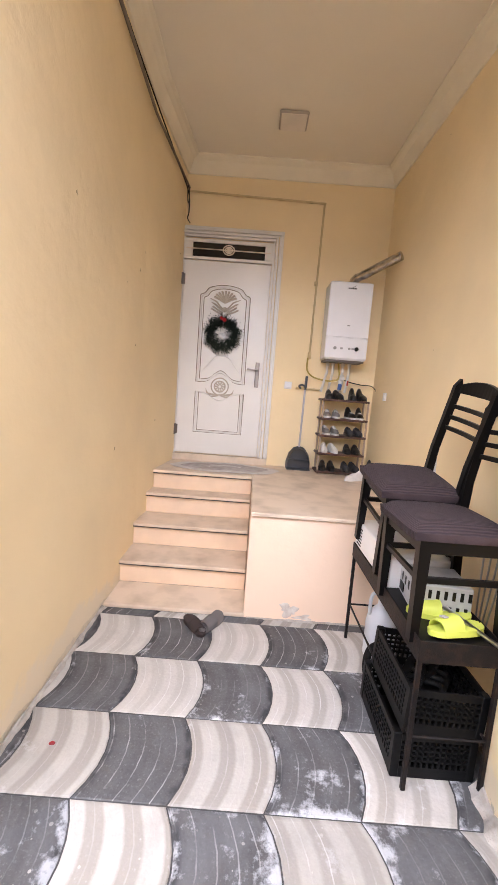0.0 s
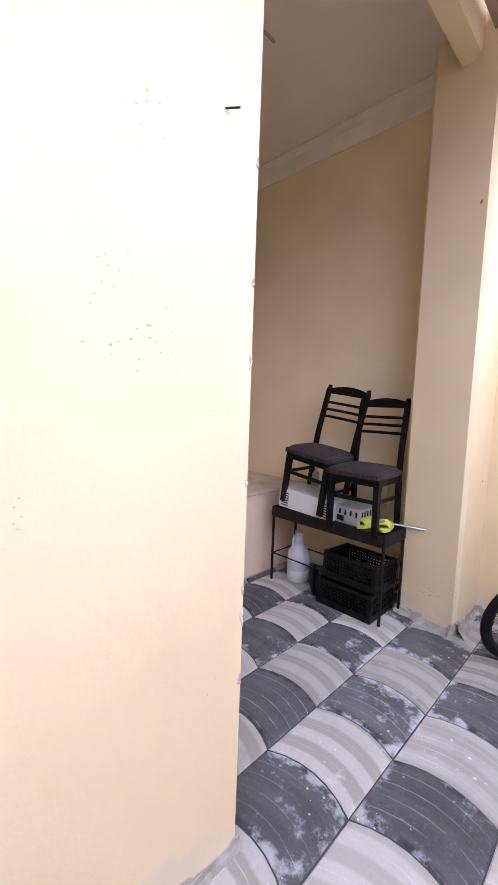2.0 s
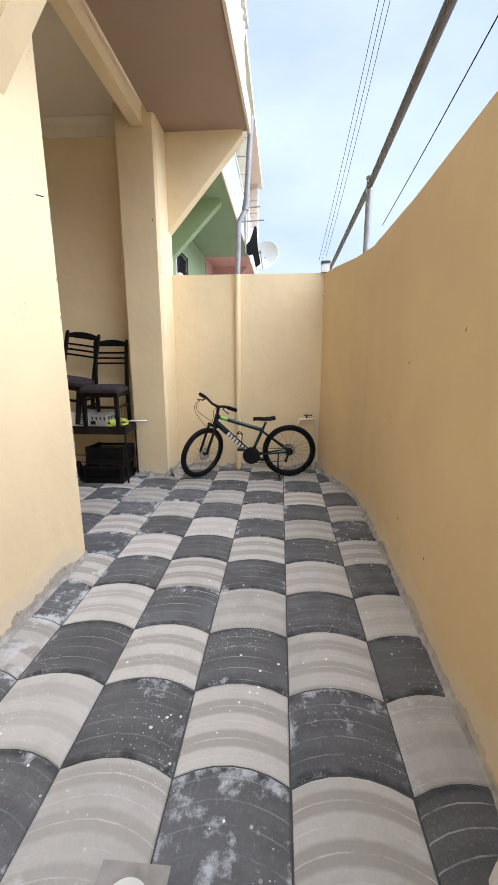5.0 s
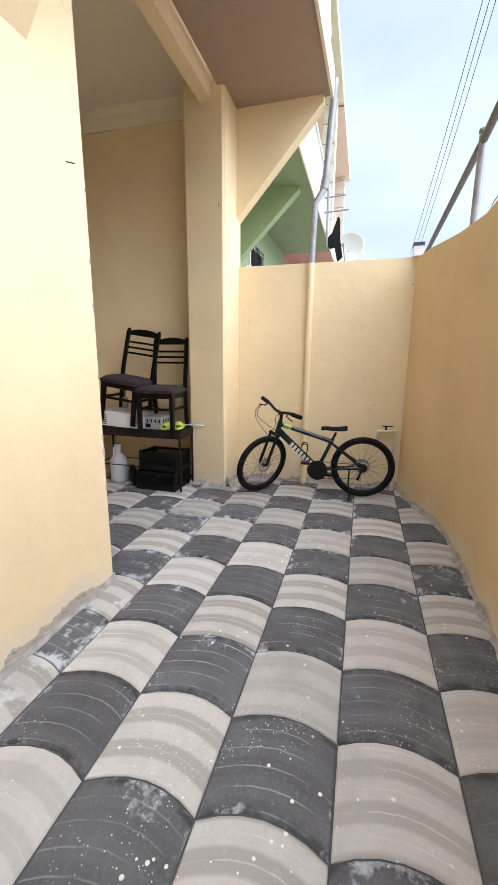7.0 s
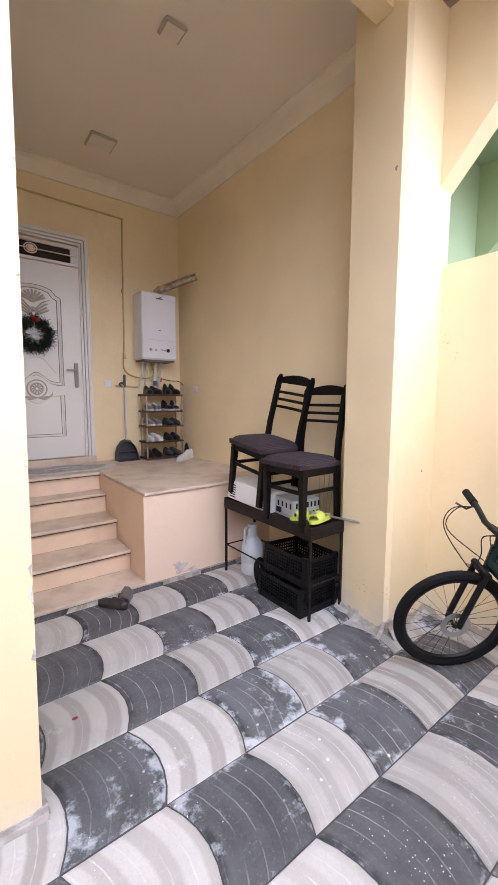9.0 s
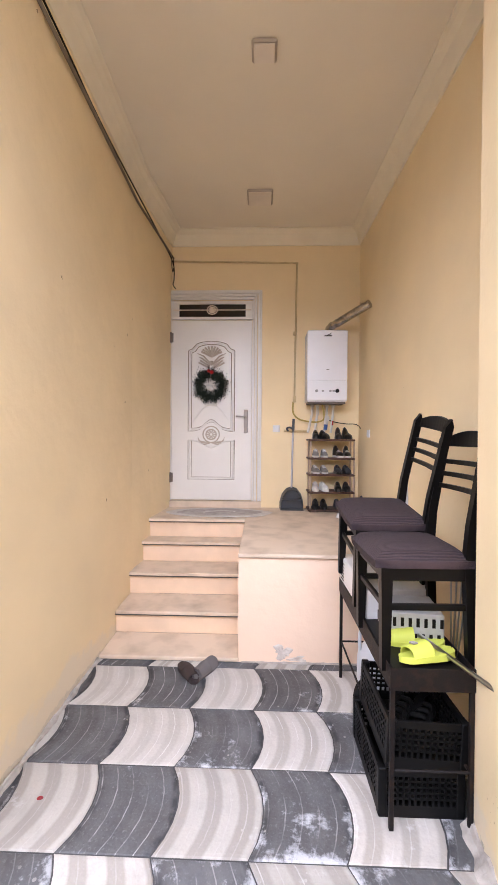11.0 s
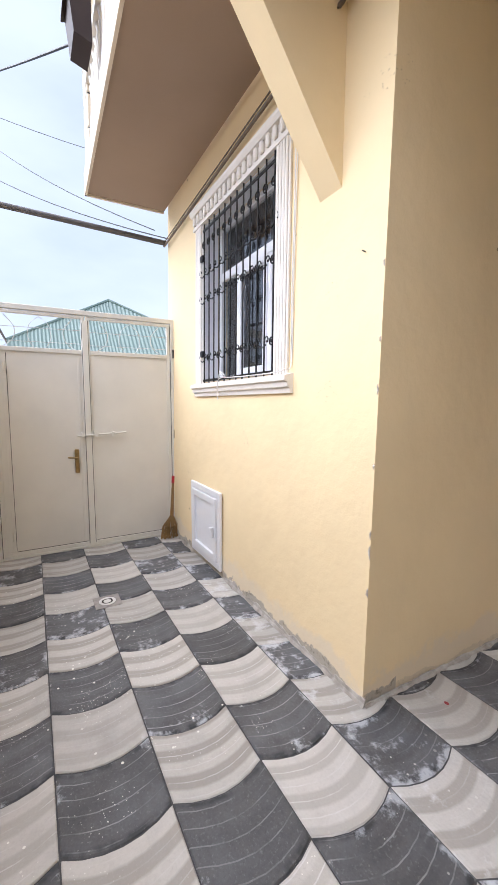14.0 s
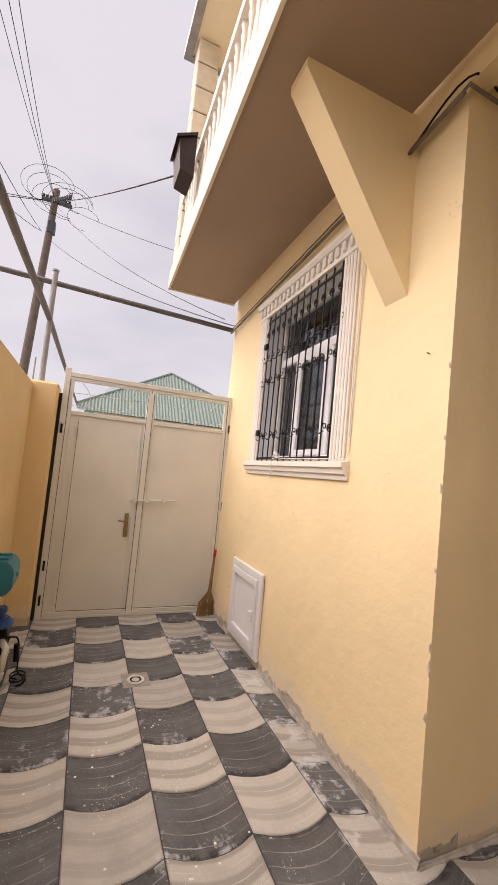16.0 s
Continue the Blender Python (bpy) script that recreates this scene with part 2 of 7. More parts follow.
    dot = math_node("LESS_THAN", vor.outputs["Distance"], ranged(sepc.outputs["Green"], 0, 1, 0.06, 0.17))
    dot = math_node("MULTIPLY", dot, math_node("MULTIPLY", ranged(noise_node(1.9, 3), 0.49, 0.55), ranged(pos.outputs["Y"], -0.5, -0.1, 1.0, 0.25)))
    dot = math_node("MULTIPLY", dot, math_node("GREATER_THAN", sepc.outputs["Red"], 0.45))
    specks = n.new("ShaderNodeTexVoronoi")
    specks.inputs["Scale"].default_value = 60
    l.new(geo.outputs["Position"], specks.inputs["Vector"])
    fleck = math_node("MULTIPLY", math_node("LESS_THAN", specks.outputs["Distance"], 0.14), math_node("MULTIPLY", ranged(noise_node(2.3, 3), 0.53, 0.58), ranged(pos.outputs["Y"], -0.5, -0.2, 1.0, 0.0)))
    col = mixed(math_node("MAXIMUM", dot, fleck), col, (0.72, 0.71, 0.66))
    hsv = n.new("ShaderNodeHueSaturation")
    l.new(ranged(info.outputs["Random"], 0, 1, 0.86, 1.12), hsv.inputs["Value"])
    l.new(col, hsv.inputs["Color"])
    l.new(hsv.outputs[0], b.inputs["Base Color"])
    bp = n.new("ShaderNodeBump")
    bp.inputs["Strength"].default_value, bp.inputs["Distance"].default_value = 0.5, 0.004
    hh = math_node("ADD", math_node("MULTIPLY", wave, 0.25), noise_node(60.0, 5))
    l.new(math_node("SUBTRACT", hh, math_node("MULTIPLY", linef, 0.4)), bp.inputs["Height"])
    l.new(bp.outputs[0], b.inputs["Normal"])
    l.new(ranged(noise_node(6.0, 5), 0.3, 0.7, 0.5, 0.8), b.inputs["Roughness"])
    return m


def glass_material(name, color=(0.9, 0.93, 0.95), rough=0.02):
    m = bpy.data.materials.new(name)
    m.use_nodes = True
    b = m.node_tree.nodes["Principled BSDF"]
    b.inputs["Base Color"].default_value = (*color, 1)
    b.inputs["Roughness"].default_value = rough
    b.inputs["Transmission Weight"].default_value = 1.0
    b.inputs["IOR"].default_value = 1.45
    return m


M_WALL = plaster("wall_paint_yellow", (0.88, 0.715, 0.44))
M_WALL_CLEAN = plaster("wall_paint_yellow_clean", (0.88, 0.715, 0.44), damp=0)
M_CEIL = material("ceiling_paint_tan", (0.83, 0.76, 0.64), 0.8, spots=0.06, scale=1.2, bump=0.1)
M_CORN = material("cornice_cream", (0.84, 0.77, 0.62), 0.7, spots=0.06, bump=0.05)
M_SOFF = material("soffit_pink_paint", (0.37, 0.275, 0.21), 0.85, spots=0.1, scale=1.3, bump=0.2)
M_WHITE = material("white_gloss_paint", (0.80, 0.78, 0.74), 0.35, spots=0.05, scale=3, bump=0.04)
M_CREAM = material("cream_paint", (0.78, 0.68, 0.55), 0.5, spots=0.08, scale=4, bump=0.08)
M_LIGHT = stone_material("stone_light_grey", (0.485, 0.468, 0.438), (0.32, 0.298, 0.268), (0.56, 0.55, 0.54), (0.60, 0.61, 0.63))
M_DARK = stone_material("stone_dark_grey", (0.084, 0.086, 0.091), (0.108, 0.110, 0.116), (0.40, 0.40, 0.41), (0.56, 0.585, 0.63), 0.9)
M_GROUT = material("grout_dark", (0.075, 0.075, 0.078), 0.9, spots=0.3, scale=20, bump=0.4)
M_STEP = material("step_stone_beige", (0.70, 0.575, 0.45), 0.5, scale=5, bump=0.1, dark=(0.46, 0.365, 0.27), fac=0.60)
M_PEACH = plaster("peach_paint", (0.86, 0.66, 0.50), damp=0)
M_WALL_PORCH = plaster("wall_paint_yellow_porch", (0.88, 0.715, 0.44), damp=0.55)
# house yellow made deeper: the garden wall's shade is put into this colour
M_WALL_GARDEN = plaster("wall_paint_yellow_shaded", (0.80, 0.60, 0.33), damp=0.75)
M_GATE = material("gate_cream_enamel", (0.74, 0.715, 0.65), 0.4, spots=0.08, scale=2.5, bump=0.05, grain=40)
M_BLACK = material("black_paint", (0.005, 0.0045, 0.0045), 0.45, spots=0.2, bump=0.05, spec=0.25)
M_STEEL = material("steel", (0.55, 0.55, 0.55), 0.3, 1.0, spots=0.2, bump=0.03)
M_RUST = material("dark_iron_rusty", (0.011, 0.009, 0.009), 0.55, 0.0, scale=18, dark=(0.035, 0.019, 0.012), fac=0.62, bump=0.3, spec=0.2)
M_GREYPIPE = material("galvanised_pipe", (0.34, 0.34, 0.35), 0.5, 0.3, spots=0.25, scale=10, bump=0.1)


# ---- mesh tools ----
def obj(name, bm, mat, parent=None, label="", category="", group="", kind="", smooth=False):
    me = bpy.data.meshes.new(name)
    bmesh.ops.recalc_face_normals(bm, faces=bm.faces)
    bm.to_mesh(me)
    bm.free()
    for m in (mat if isinstance(mat, (list, tuple)) else [mat]):
        me.materials.append(m)
    if smooth:
        for p in me.polygons:
            p.use_smooth = True
        me.set_sharp_from_angle(angle=radians(40))
    ob = new(name, me)
    if parent:
        ob.parent = parent
    return tagged(ob, label, category, group, kind)


def part(name, bm, mat, parent, label="", smooth=False):
    return obj(name, bm, mat, parent, label, smooth=smooth)


def empty(name, m, label, category, group=""):
    e = new(name)
    e.empty_display_size = 0.1
    e.matrix_basis = m if isinstance(m, Matrix) else Matrix.Translation(m)
    return tagged(e, label, category, group)


def box(bm, lo, hi, bevel=0.0, m=None, mat=0):
    """A box between two corners."""
    ge = bmesh.ops.create_cube(bm, size=1)["verts"]
    for v in ge:
        v.co = Vector([lo[k] + (v.co[k] + 0.5) * (hi[k] - lo[k]) for k in range(3)])
    fs = list({f for v in ge for f in v.link_faces})
    if bevel:
        r = bmesh.ops.bevel(bm, geom=list({e for f in fs for e in f.edges}), offset=bevel, segments=1, affect="EDGES", clamp_overlap=True)
        ge = list({v for f in r["faces"] for v in f.verts} | {v for v in ge if v.is_valid})
        fs = list({f for v in ge for f in v.link_faces})
    for f in fs:
        f.material_index = mat
    if m:
        bmesh.ops.transform(bm, matrix=m, verts=[v for v in ge if v.is_valid])
    return ge


def boxes(*items, bevel=0.0):
    bm = bmesh.new()
    for lo, hi in items:
        box(bm, lo, hi, bevel)
    return bm


def prism(bm, pts, z0, z1, axis="z"):
    """A polygon drawn out along an axis: for z the points are (x, y), for x (y, z), for y (x, z)."""
    def at(p, h):
        return {"z": (p[0], p[1], h), "x": (h, p[0], p[1]), "y": (p[0], h, p[1])}[axis]
    a = [bm.verts.new(at(p, z0)) for p in pts]
    b = [bm.verts.new(at(p, z1)) for p in pts]
    bm.faces.new(a[::-1])
    bm.faces.new(b)
    for k in range(len(pts)):
        bm.faces.new((a[k], a[(k + 1) % len(pts)], b[(k + 1) % len(pts)], b[k]))
    return a + b


def tube(bm, pts, r, seg=8, cap=True, closed=False):
    """A round bar along points; r is one radius or one per point."""
    pts = [Vector(p) for p in pts]
    n = len(pts)
    rs = r if isinstance(r, (list, tuple)) else [r] * n
    rings, prev = [], None
    for k, p in enumerate(pts):
        if closed:
            d = (pts[(k + 1) % n] - pts[k - 1]).normalized()
        else:
            d = (pts[min(k + 1, n - 1)] - pts[max(k - 1, 0)]).normalized()
        if prev is None:
            side = d.orthogonal().normalized()
        else:
            side = (prev - d * prev.dot(d)).normalized()
        prev = side
        up = d.cross(side)
        rings.append([bm.verts.new(p + (side * math.cos(a) + up * math.sin(a)) * rs[k]) for a in (2 * math.pi * j / seg for j in range(seg))])
    for k in range(n if closed else n - 1):
        a, b = rings[k], rings[(k + 1) % n]
        for j in range(seg):
            bm.faces.new((a[j], a[(j + 1) % seg], b[(j + 1) % seg], b[j]))
    if cap and not closed:
        bm.faces.new(rings[0][::-1])
        bm.faces.new(rings[-1])
    return rings


def lathe(bm, prof, seg=20, m=None, cap=True):
    """A turned shape: prof is (radius, height) pairs, round z."""
    rings = [[bm.verts.new((r * math.cos(2 * math.pi * j / seg), r * math.sin(2 * math.pi * j / seg), z)) for j in range(seg)] for r, z in prof]
    for a, b in zip(rings, rings[1:]):
        for j in range(seg):
            bm.faces.new((a[j], a[(j + 1) % seg], b[(j + 1) % seg], b[j]))
    if cap:
        bm.faces.new(rings[0][::-1])
        bm.faces.new(rings[-1])
    vs = [v for r in rings for v in r]
    if m:
        bmesh.ops.transform(bm, matrix=m, verts=vs)
    return vs


def curve_pts(pts, k=6):
    """A smooth line through points (Catmull-Rom)."""
    p = [Vector(q) for q in pts]
    p = [p[0] * 2 - p[1]] + p + [p[-1] * 2 - p[-2]]
    out = []
    for a, b, c, d in zip(p, p[1:], p[2:], p[3:]):
        for j in range(k):
            t = j / k
            out.append(0.5 * ((2 * b) + (c - a) * t + (2 * a - 5 * b + 4 * c - d) * t * t + (3 * b - a - 3 * c + d) * t ** 3))
    return out + [p[-2]]


def holed_wall(xs, zs, y0, y1, holes):
    """A wall along x between y0 and y1 with openings; xs, zs: the cuts; holes: cells (i, k) left open."""
    bm = bmesh.new()
    vs = {}

    def v(i, k, y):
        key = (i, k, y)
        if key not in vs:
            vs[key] = bm.verts.new((xs[i], y, zs[k]))
        return vs[key]
    nx, nz = len(xs) - 1, len(zs) - 1
    solid = {(i, k) for i in range(nx) for k in range(nz)} - set(holes)
    for i, k in solid:
        bm.faces.new((v(i, k, y0), v(i + 1, k, y0), v(i + 1, k + 1, y0), v(i, k + 1, y0)))
        bm.faces.new((v(i, k, y1), v(i, k + 1, y1), v(i + 1, k + 1, y1), v(i + 1, k, y1)))
        for di, dk, a, b in ((-1, 0, (i, k), (i, k + 1)), (1, 0, (i + 1, k), (i + 1, k + 1)), (0, -1, (i, k), (i + 1, k)), (0, 1, (i, k + 1), (i + 1, k + 1))):
            if (i + di, k + dk) not in solid:
                bm.faces.new((v(*a, y0), v(*b, y0), v(*b, y1), v(*a, y1)))
    return bm


# ---- large structure ----
FACE, BACK, LEFT, RIGHT = -0.19, 3.13, -0.37, 1.95
GATE_X, END_X, CEIL = -3.70, 2.05, 3.95
LEAN = 0.012            # the house front leans back a little
LEANING = Matrix.Translation((0, FACE, 0)) @ Matrix.Rotation(-LEAN, 4, "X") @ Matrix.Translation((0, -FACE, 0))
PLAT = 0.77

ground = obj("ground", boxes(((-300, -300, -0.3), (300, 300, -0.14))), material("ground_dust", (0.3, 0.27, 0.23), 0.95, spots=0.2, scale=0.3, bump=0), label="bare dusty ground around the houses", kind="structure")
floor = obj("floor", boxes(((-3.9, -2.75, -0.12), (2.2, 1.40, -0.006))), M_GROUT, label="dark grout bed of the yard's wavy stone paving", kind="structure")

# the house's front wall with the window's and the hatch's openings
WX0, WX1, WZ0, WZ1 = -2.57, -1.285, 1.795, 3.25
bm = holed_wall([GATE_X, WX0, WX1, LEFT], [-0.1, WZ0, WZ1, 3.9, 7.2], FACE, FACE + 0.25, [(1, 1)])


def corner_lean(bm):
    """The corner of house and porch runs slightly eastward as it rises."""
    for v in bm.verts:
        if abs(v.co.x - LEFT) < 0.03 and v.co.y < 0.3:
            v.co.x += -0.010 + 0.055 * min(v.co.z, 3.9) / 3.6


corner_lean(bm)
wall_front = obj("wall_front", bm, M_WALL, label="pale yellow rendered house front with chipped corners", kind="structure")
wall_front.matrix_basis = LEANING
bm = bmesh.new()
LEFT_BACK = -0.285
prism(bm, [(LEFT - 0.25, FACE + 0.25), (LEFT, FACE + 0.25), (LEFT, 2.0), (LEFT_BACK, BACK), (LEFT_BACK, BACK + 0.2), (LEFT - 0.25, BACK + 0.2)], -0.1, 4.1)
corner_lean(bm)
for v in bm.verts:
    if v.co.z > 2 and v.co.y < 0.3:
        v.co.y += LEAN * v.co.z
wall_porch_west = obj("wall_porch_west", bm, M_WALL_PORCH, label="yellow rendered side wall of the porch, damp at its foot", kind="structure")
bm = boxes(((GATE_X, FACE + 0.25, -0.1), (GATE_X + 0.2, BACK + 2, 7.2)))
wall_west = obj("wall_west", bm, M_WALL_CLEAN, label="yellow outer side wall of the house", kind="structure")
wall_north = obj("wall_north", boxes(((LEFT, BACK, -0.1), (RIGHT + 0.3, BACK + 0.2, 4.1))), M_WALL_CLEAN, label="yellow painted wall around the entrance door", kind="structure")
RIGHT_BACK = 1.89
bm = bmesh.new()
prism(bm, [(RIGHT, 0.1), (RIGHT + 0.25, 0.1), (RIGHT + 0.25, BACK), (RIGHT_BACK, BACK)], -0.1, 4.1)
wall_east = obj("wall_east", bm, M_WALL_CLEAN, label="plain yellow side wall of the porch", kind="structure")
PX, PY, PN = 1.58, -0.275, 0.17
bm = bmesh.new()
box(bm, (PX, PY, -0.1), (2.12, PN, 4.1), 0.025)
for v in bm.verts:          # slightly out of true
    if v.co.x < 1.8:
        v.co.x += 0.055 if v.co.y > 0 else 0.0
pillar = obj("pillar", bm, M_WALL, label="square rendered porch pillar, crumbling at its foot", kind="structure")
ceiling = obj("ceiling", boxes(((LEFT, -0.03, CEIL), (RIGHT, BACK, CEIL + 0.15))), M_CEIL, label="smooth tan porch ceiling", kind="structure")
beam = obj("beam", boxes(((LEFT - 0.1, FACE + 0.04, 3.71), (PX + 0.02, -0.03, 4.1))), M_WALL_CLEAN, label="yellow rendered beam over the porch mouth", kind="structure")

# cornice round three sides
bm = bmesh.new()
C0, C1 = 0.155, 0.12
prof = [(0, 0), (0.0, -C0), (0.018, -C0), (0.03, -C0 + 0.03), (0.06, -0.045), (0.095, -0.02), (C1, -0.012), (C1, 0)]
loops = []
for (cx, cy), (dx, dy) in zip(((LEFT + 0.035, -0.03), (LEFT, 2.0), (LEFT_BACK, BACK), (RIGHT_BACK, BACK), (RIGHT, PN)), ((1, 0), (1, 0), (1, -1), (-1, -1), (-1, 0))):
    loops.append([bm.verts.new((cx + dx * a, cy + dy * a, CEIL + h)) for a, h in prof])
for a, b in zip(loops, loops[1:]):
    for j in range(len(prof)):
        bm.faces.new((a[j], a[(j + 1) % len(prof)], b[(j + 1) % len(prof)], b[j]))
cornice = obj("trim_cornice", bm, M_CORN, label="moulded cream plaster cornice under the ceiling", kind="structure")

# end wall and the long garden wall, which bends
FENCE_H = 2.36
wall_end = obj("wall_end", boxes(((END_X, -2.6, -0.1), (END_X + 0.18, FACE - 0.01, FENCE_H + 0.01))), M_WALL, label="yellow rendered end wall of the yard", kind="structure")
bm = bmesh.new()
line = [(2.05, -2.08), (1.7, -2.16), (1.3, -2.30), (0.9, -2.375), (-0.2, -2.375), (-1.9, -2.32), (-3.40, -2.305)]
prism(bm, line + [(-3.40, -2.55), (2.05, -2.55)], -0.1, FENCE_H)
wall_garden = obj("wall_garden", bm, M_WALL_GARDEN, label="long yellow garden wall with a rough top edge", kind="structure")
bm = bmesh.new()
box(bm, (GATE_X - 0.12, -2.55, -0.1), (-3.40, -2.07, 2.40), 0.02)
pier = obj("wall_pier", bm, M_WALL_GARDEN, label="short yellow gate pier, stained at its foot", kind="structure")

# balcony slab and its brackets, the upper floor
bm = bmesh.new()
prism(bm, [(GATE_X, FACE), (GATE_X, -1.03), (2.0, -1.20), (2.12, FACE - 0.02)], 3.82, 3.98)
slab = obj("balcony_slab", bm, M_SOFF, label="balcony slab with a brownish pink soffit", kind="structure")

# brackets under the balcony
def bracket(x0, x1, top_y):
    bm = bmesh.new()
    prism(bm, [(FACE + 0.002, 2.725), (FACE + 0.002, 3.83), (top_y, 3.83), (top_y, 3.76)], x0, x1, "x")
    return obj("bracket", bm, M_WALL_CLEAN, label="sloping yellow rendered bracket carrying the balcony", kind="structure")


bracket(-0.845, -0.665, -0.95).matrix_basis = LEANING
bracket(1.96, 2.11, -1.13)

# upper floor: fascia, railing, corner column, eave
def edge_y(x):
    return -1.03 - 0.17 * (x - GATE_X) / 5.7


bm = bmesh.new()
prism(bm, [(GATE_X - 0.02, edge_y(GATE_X) - 0.02), (2.02, -1.22), (2.02, -1.195), (GATE_X - 0.02, edge_y(GATE_X) + 0.005)], 3.80, 4.02)
prism(bm, [(GATE_X - 0.02, FACE), (GATE_X - 0.02, -1.05), (GATE_X + 0.003, -1.05), (GATE_X + 0.003, FACE)], 3.80, 4.02)
fascia = obj("trim_fascia", bm, M_CREAM, label="pale cream band round the balcony's edge", kind="structure")

upper_wall = obj("wall_upper", boxes(((LEFT - 0.02, FACE, 4.1), (2.12, FACE + 0.25, 7.2))), M_WALL_CLEAN, label="yellow rendered wall of the upper floor", kind="structure")

rail = empty("balcony_railing", (0, 0, 4.02), "white turned balusters under a white handrail", "railing")
bm = bmesh.new()
prism(bm, [(GATE_X, edge_y(GATE_X) + 0.10), (GATE_X, edge_y(GATE_X)), (2.0, -1.20), (2.0, -1.10)], 0.72, 0.80)
part("handrail", bm, M_WHITE, rail)
bm = bmesh.new()
lathe(bm, [(0.030, 0.0), (0.030, 0.04), (0.018, 0.06), (0.034, 0.18), (0.036, 0.24), (0.018, 0.42), (0.016, 0.56), (0.026, 0.62), (0.018, 0.66), (0.03, 0.70), (0.03, 0.72)], 10)
bal = part("baluster", bm, M_WHITE, rail, smooth=True)
x = GATE_X + 0.06
bal.location = (x, edge_y(x) + 0.05, 0)
while x < 1.9:
    x += 0.15
    c = bal.copy()
    scene.collection.objects.link(c)
    c.location = (x, edge_y(x) + 0.05, 0)

col = empty("corner_column", (GATE_X + 0.13, -0.90, 4.02), "square column clad in pale cut stone blocks", "column")
M_BLOCK = material("cut_limestone", (0.72, 0.66, 0.55), 0.8, spots=0.15, scale=8, bump=0.2)
for k in range(9):
    bm = bmesh.new()
    box(bm, (-0.13, -0.13, k * 0.32 + 0.006), (0.13, 0.13, (k + 1) * 0.32 - 0.006), 0.01)
    part("block", bm, M_BLOCK, col)
part("core", boxes(((-0.12, -0.12, 0), (0.12, 0.12, 2.88))), M_GROUT, col)

roof = empty("eave", (0, 0, 6.9), "overhanging roof eave with a grey metal gutter edge", "roof")
part("soffit_board", boxes(((GATE_X, -1.06, 0.0), (2.1, 0.3, 0.06))), M_CORN, roof)
part("gutter", boxes(((GATE_X - 0.08, -1.16, -0.02), (2.1, -1.06, 0.12)), ((GATE_X - 0.08, -1.06, -0.02), (GATE_X, 0.3, 0.12))), M_GREYPIPE, roof)

M_BROWN = material("brown_painted_metal", (0.034, 0.021, 0.020), 0.5, spots=0.2, bump=0.05, spec=0.3)
cab = empty("meter_cabinet", (-2.60, -1.09, 4.34), "small brown metal cabinet hung outside the balcony railing", "cabinet")
bm = bmesh.new()
prism(bm, [(-0.02, 0.0), (-0.15, 0.04), (-0.18, 0.32), (-0.02, 0.40)], -0.15, 0.15, "x")
part("body", bm, M_BROWN, cab)
bm = bmesh.new()
prism(bm, [(-0.18, 0.325), (-0.21, 0.315), (-0.21, 0.34), (-0.02, 0.43), (-0.02, 0.405)], -0.17, 0.17, "x")
part("lid", bm, M_BROWN, cab)

# ---- the window ----
M_PVC = material("white_pvc", (0.78, 0.79, 0.82), 0.3, spots=0.03, bump=0)
M_TRIM = material("window_surround_white", (0.80, 0.76, 0.70), 0.6, spots=0.06, bump=0.06)
M_PANE = glass_material("window_glass")
# dark colour stands in for the lack of light in the room
M_ROOM = material("room_darkened", (0.10, 0.10, 0.11), 0.9, spots=0.3, scale=2, bump=0)
M_CURTAIN = material("grey_curtain", (0.30, 0.31, 0.34), 0.85, spots=0.2, scale=5, bump=0.1)
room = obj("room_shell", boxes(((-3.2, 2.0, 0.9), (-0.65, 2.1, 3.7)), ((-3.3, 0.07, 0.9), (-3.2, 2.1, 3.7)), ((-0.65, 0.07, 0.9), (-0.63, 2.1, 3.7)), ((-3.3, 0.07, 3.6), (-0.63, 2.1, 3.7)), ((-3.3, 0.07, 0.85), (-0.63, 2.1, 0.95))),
           M_ROOM, label="inside of the room behind the window, its dimness put into the colour", kind="structure")

win = empty("window_1", LEANING @ Matrix.Translation((0, FACE, 0)), "white plastic window in a moulded white surround behind an iron grille", "window")
win["kind"] = "structure"
yg = 0.15
bm = bmesh.new()
fw = 0.055
for lo, hi in (((WX0, yg, WZ0), (WX0 + fw, yg + 0.06, WZ1)), ((WX1 - fw, yg, WZ0), (WX1, yg + 0.06, WZ1)), ((WX0 + fw, yg, WZ0), (WX1 - fw, yg + 0.06, WZ0 + fw)),
               ((WX0 + fw, yg, WZ1 - fw), (WX1 - fw, yg + 0.06, WZ1)), ((WX0 + fw, yg, 2.74), (WX1 - fw, yg + 0.06, 2.82)), ((-2.21, yg, WZ0 + fw), (-2.14, yg + 0.06, 2.74)),
               ((-1.66, yg, WZ0 + fw), (-1.60, yg + 0.06, 2.74))):
    box(bm, lo, hi, 0.006)
part("window_frame", bm, M_PVC, win)
bm = bmesh.new()
s0, s1 = -2.14, -1.66
for lo, hi in (((s0, yg - 0.012, WZ0 + fw), (s0 + 0.05, yg + 0.03, 2.74)), ((s1 - 0.05, yg - 0.012, WZ0 + fw), (s1, yg + 0.03, 2.74)), ((s0 + 0.05, yg - 0.012, WZ0 + fw), (s1 - 0.05, yg + 0.03, WZ0 + fw + 0.05)),
               ((s0 + 0.05, yg - 0.012, 2.69), (s1 - 0.05, yg + 0.03, 2.74))):
    box(bm, lo, hi, 0.006)
part("casement", bm, M_PVC, win)
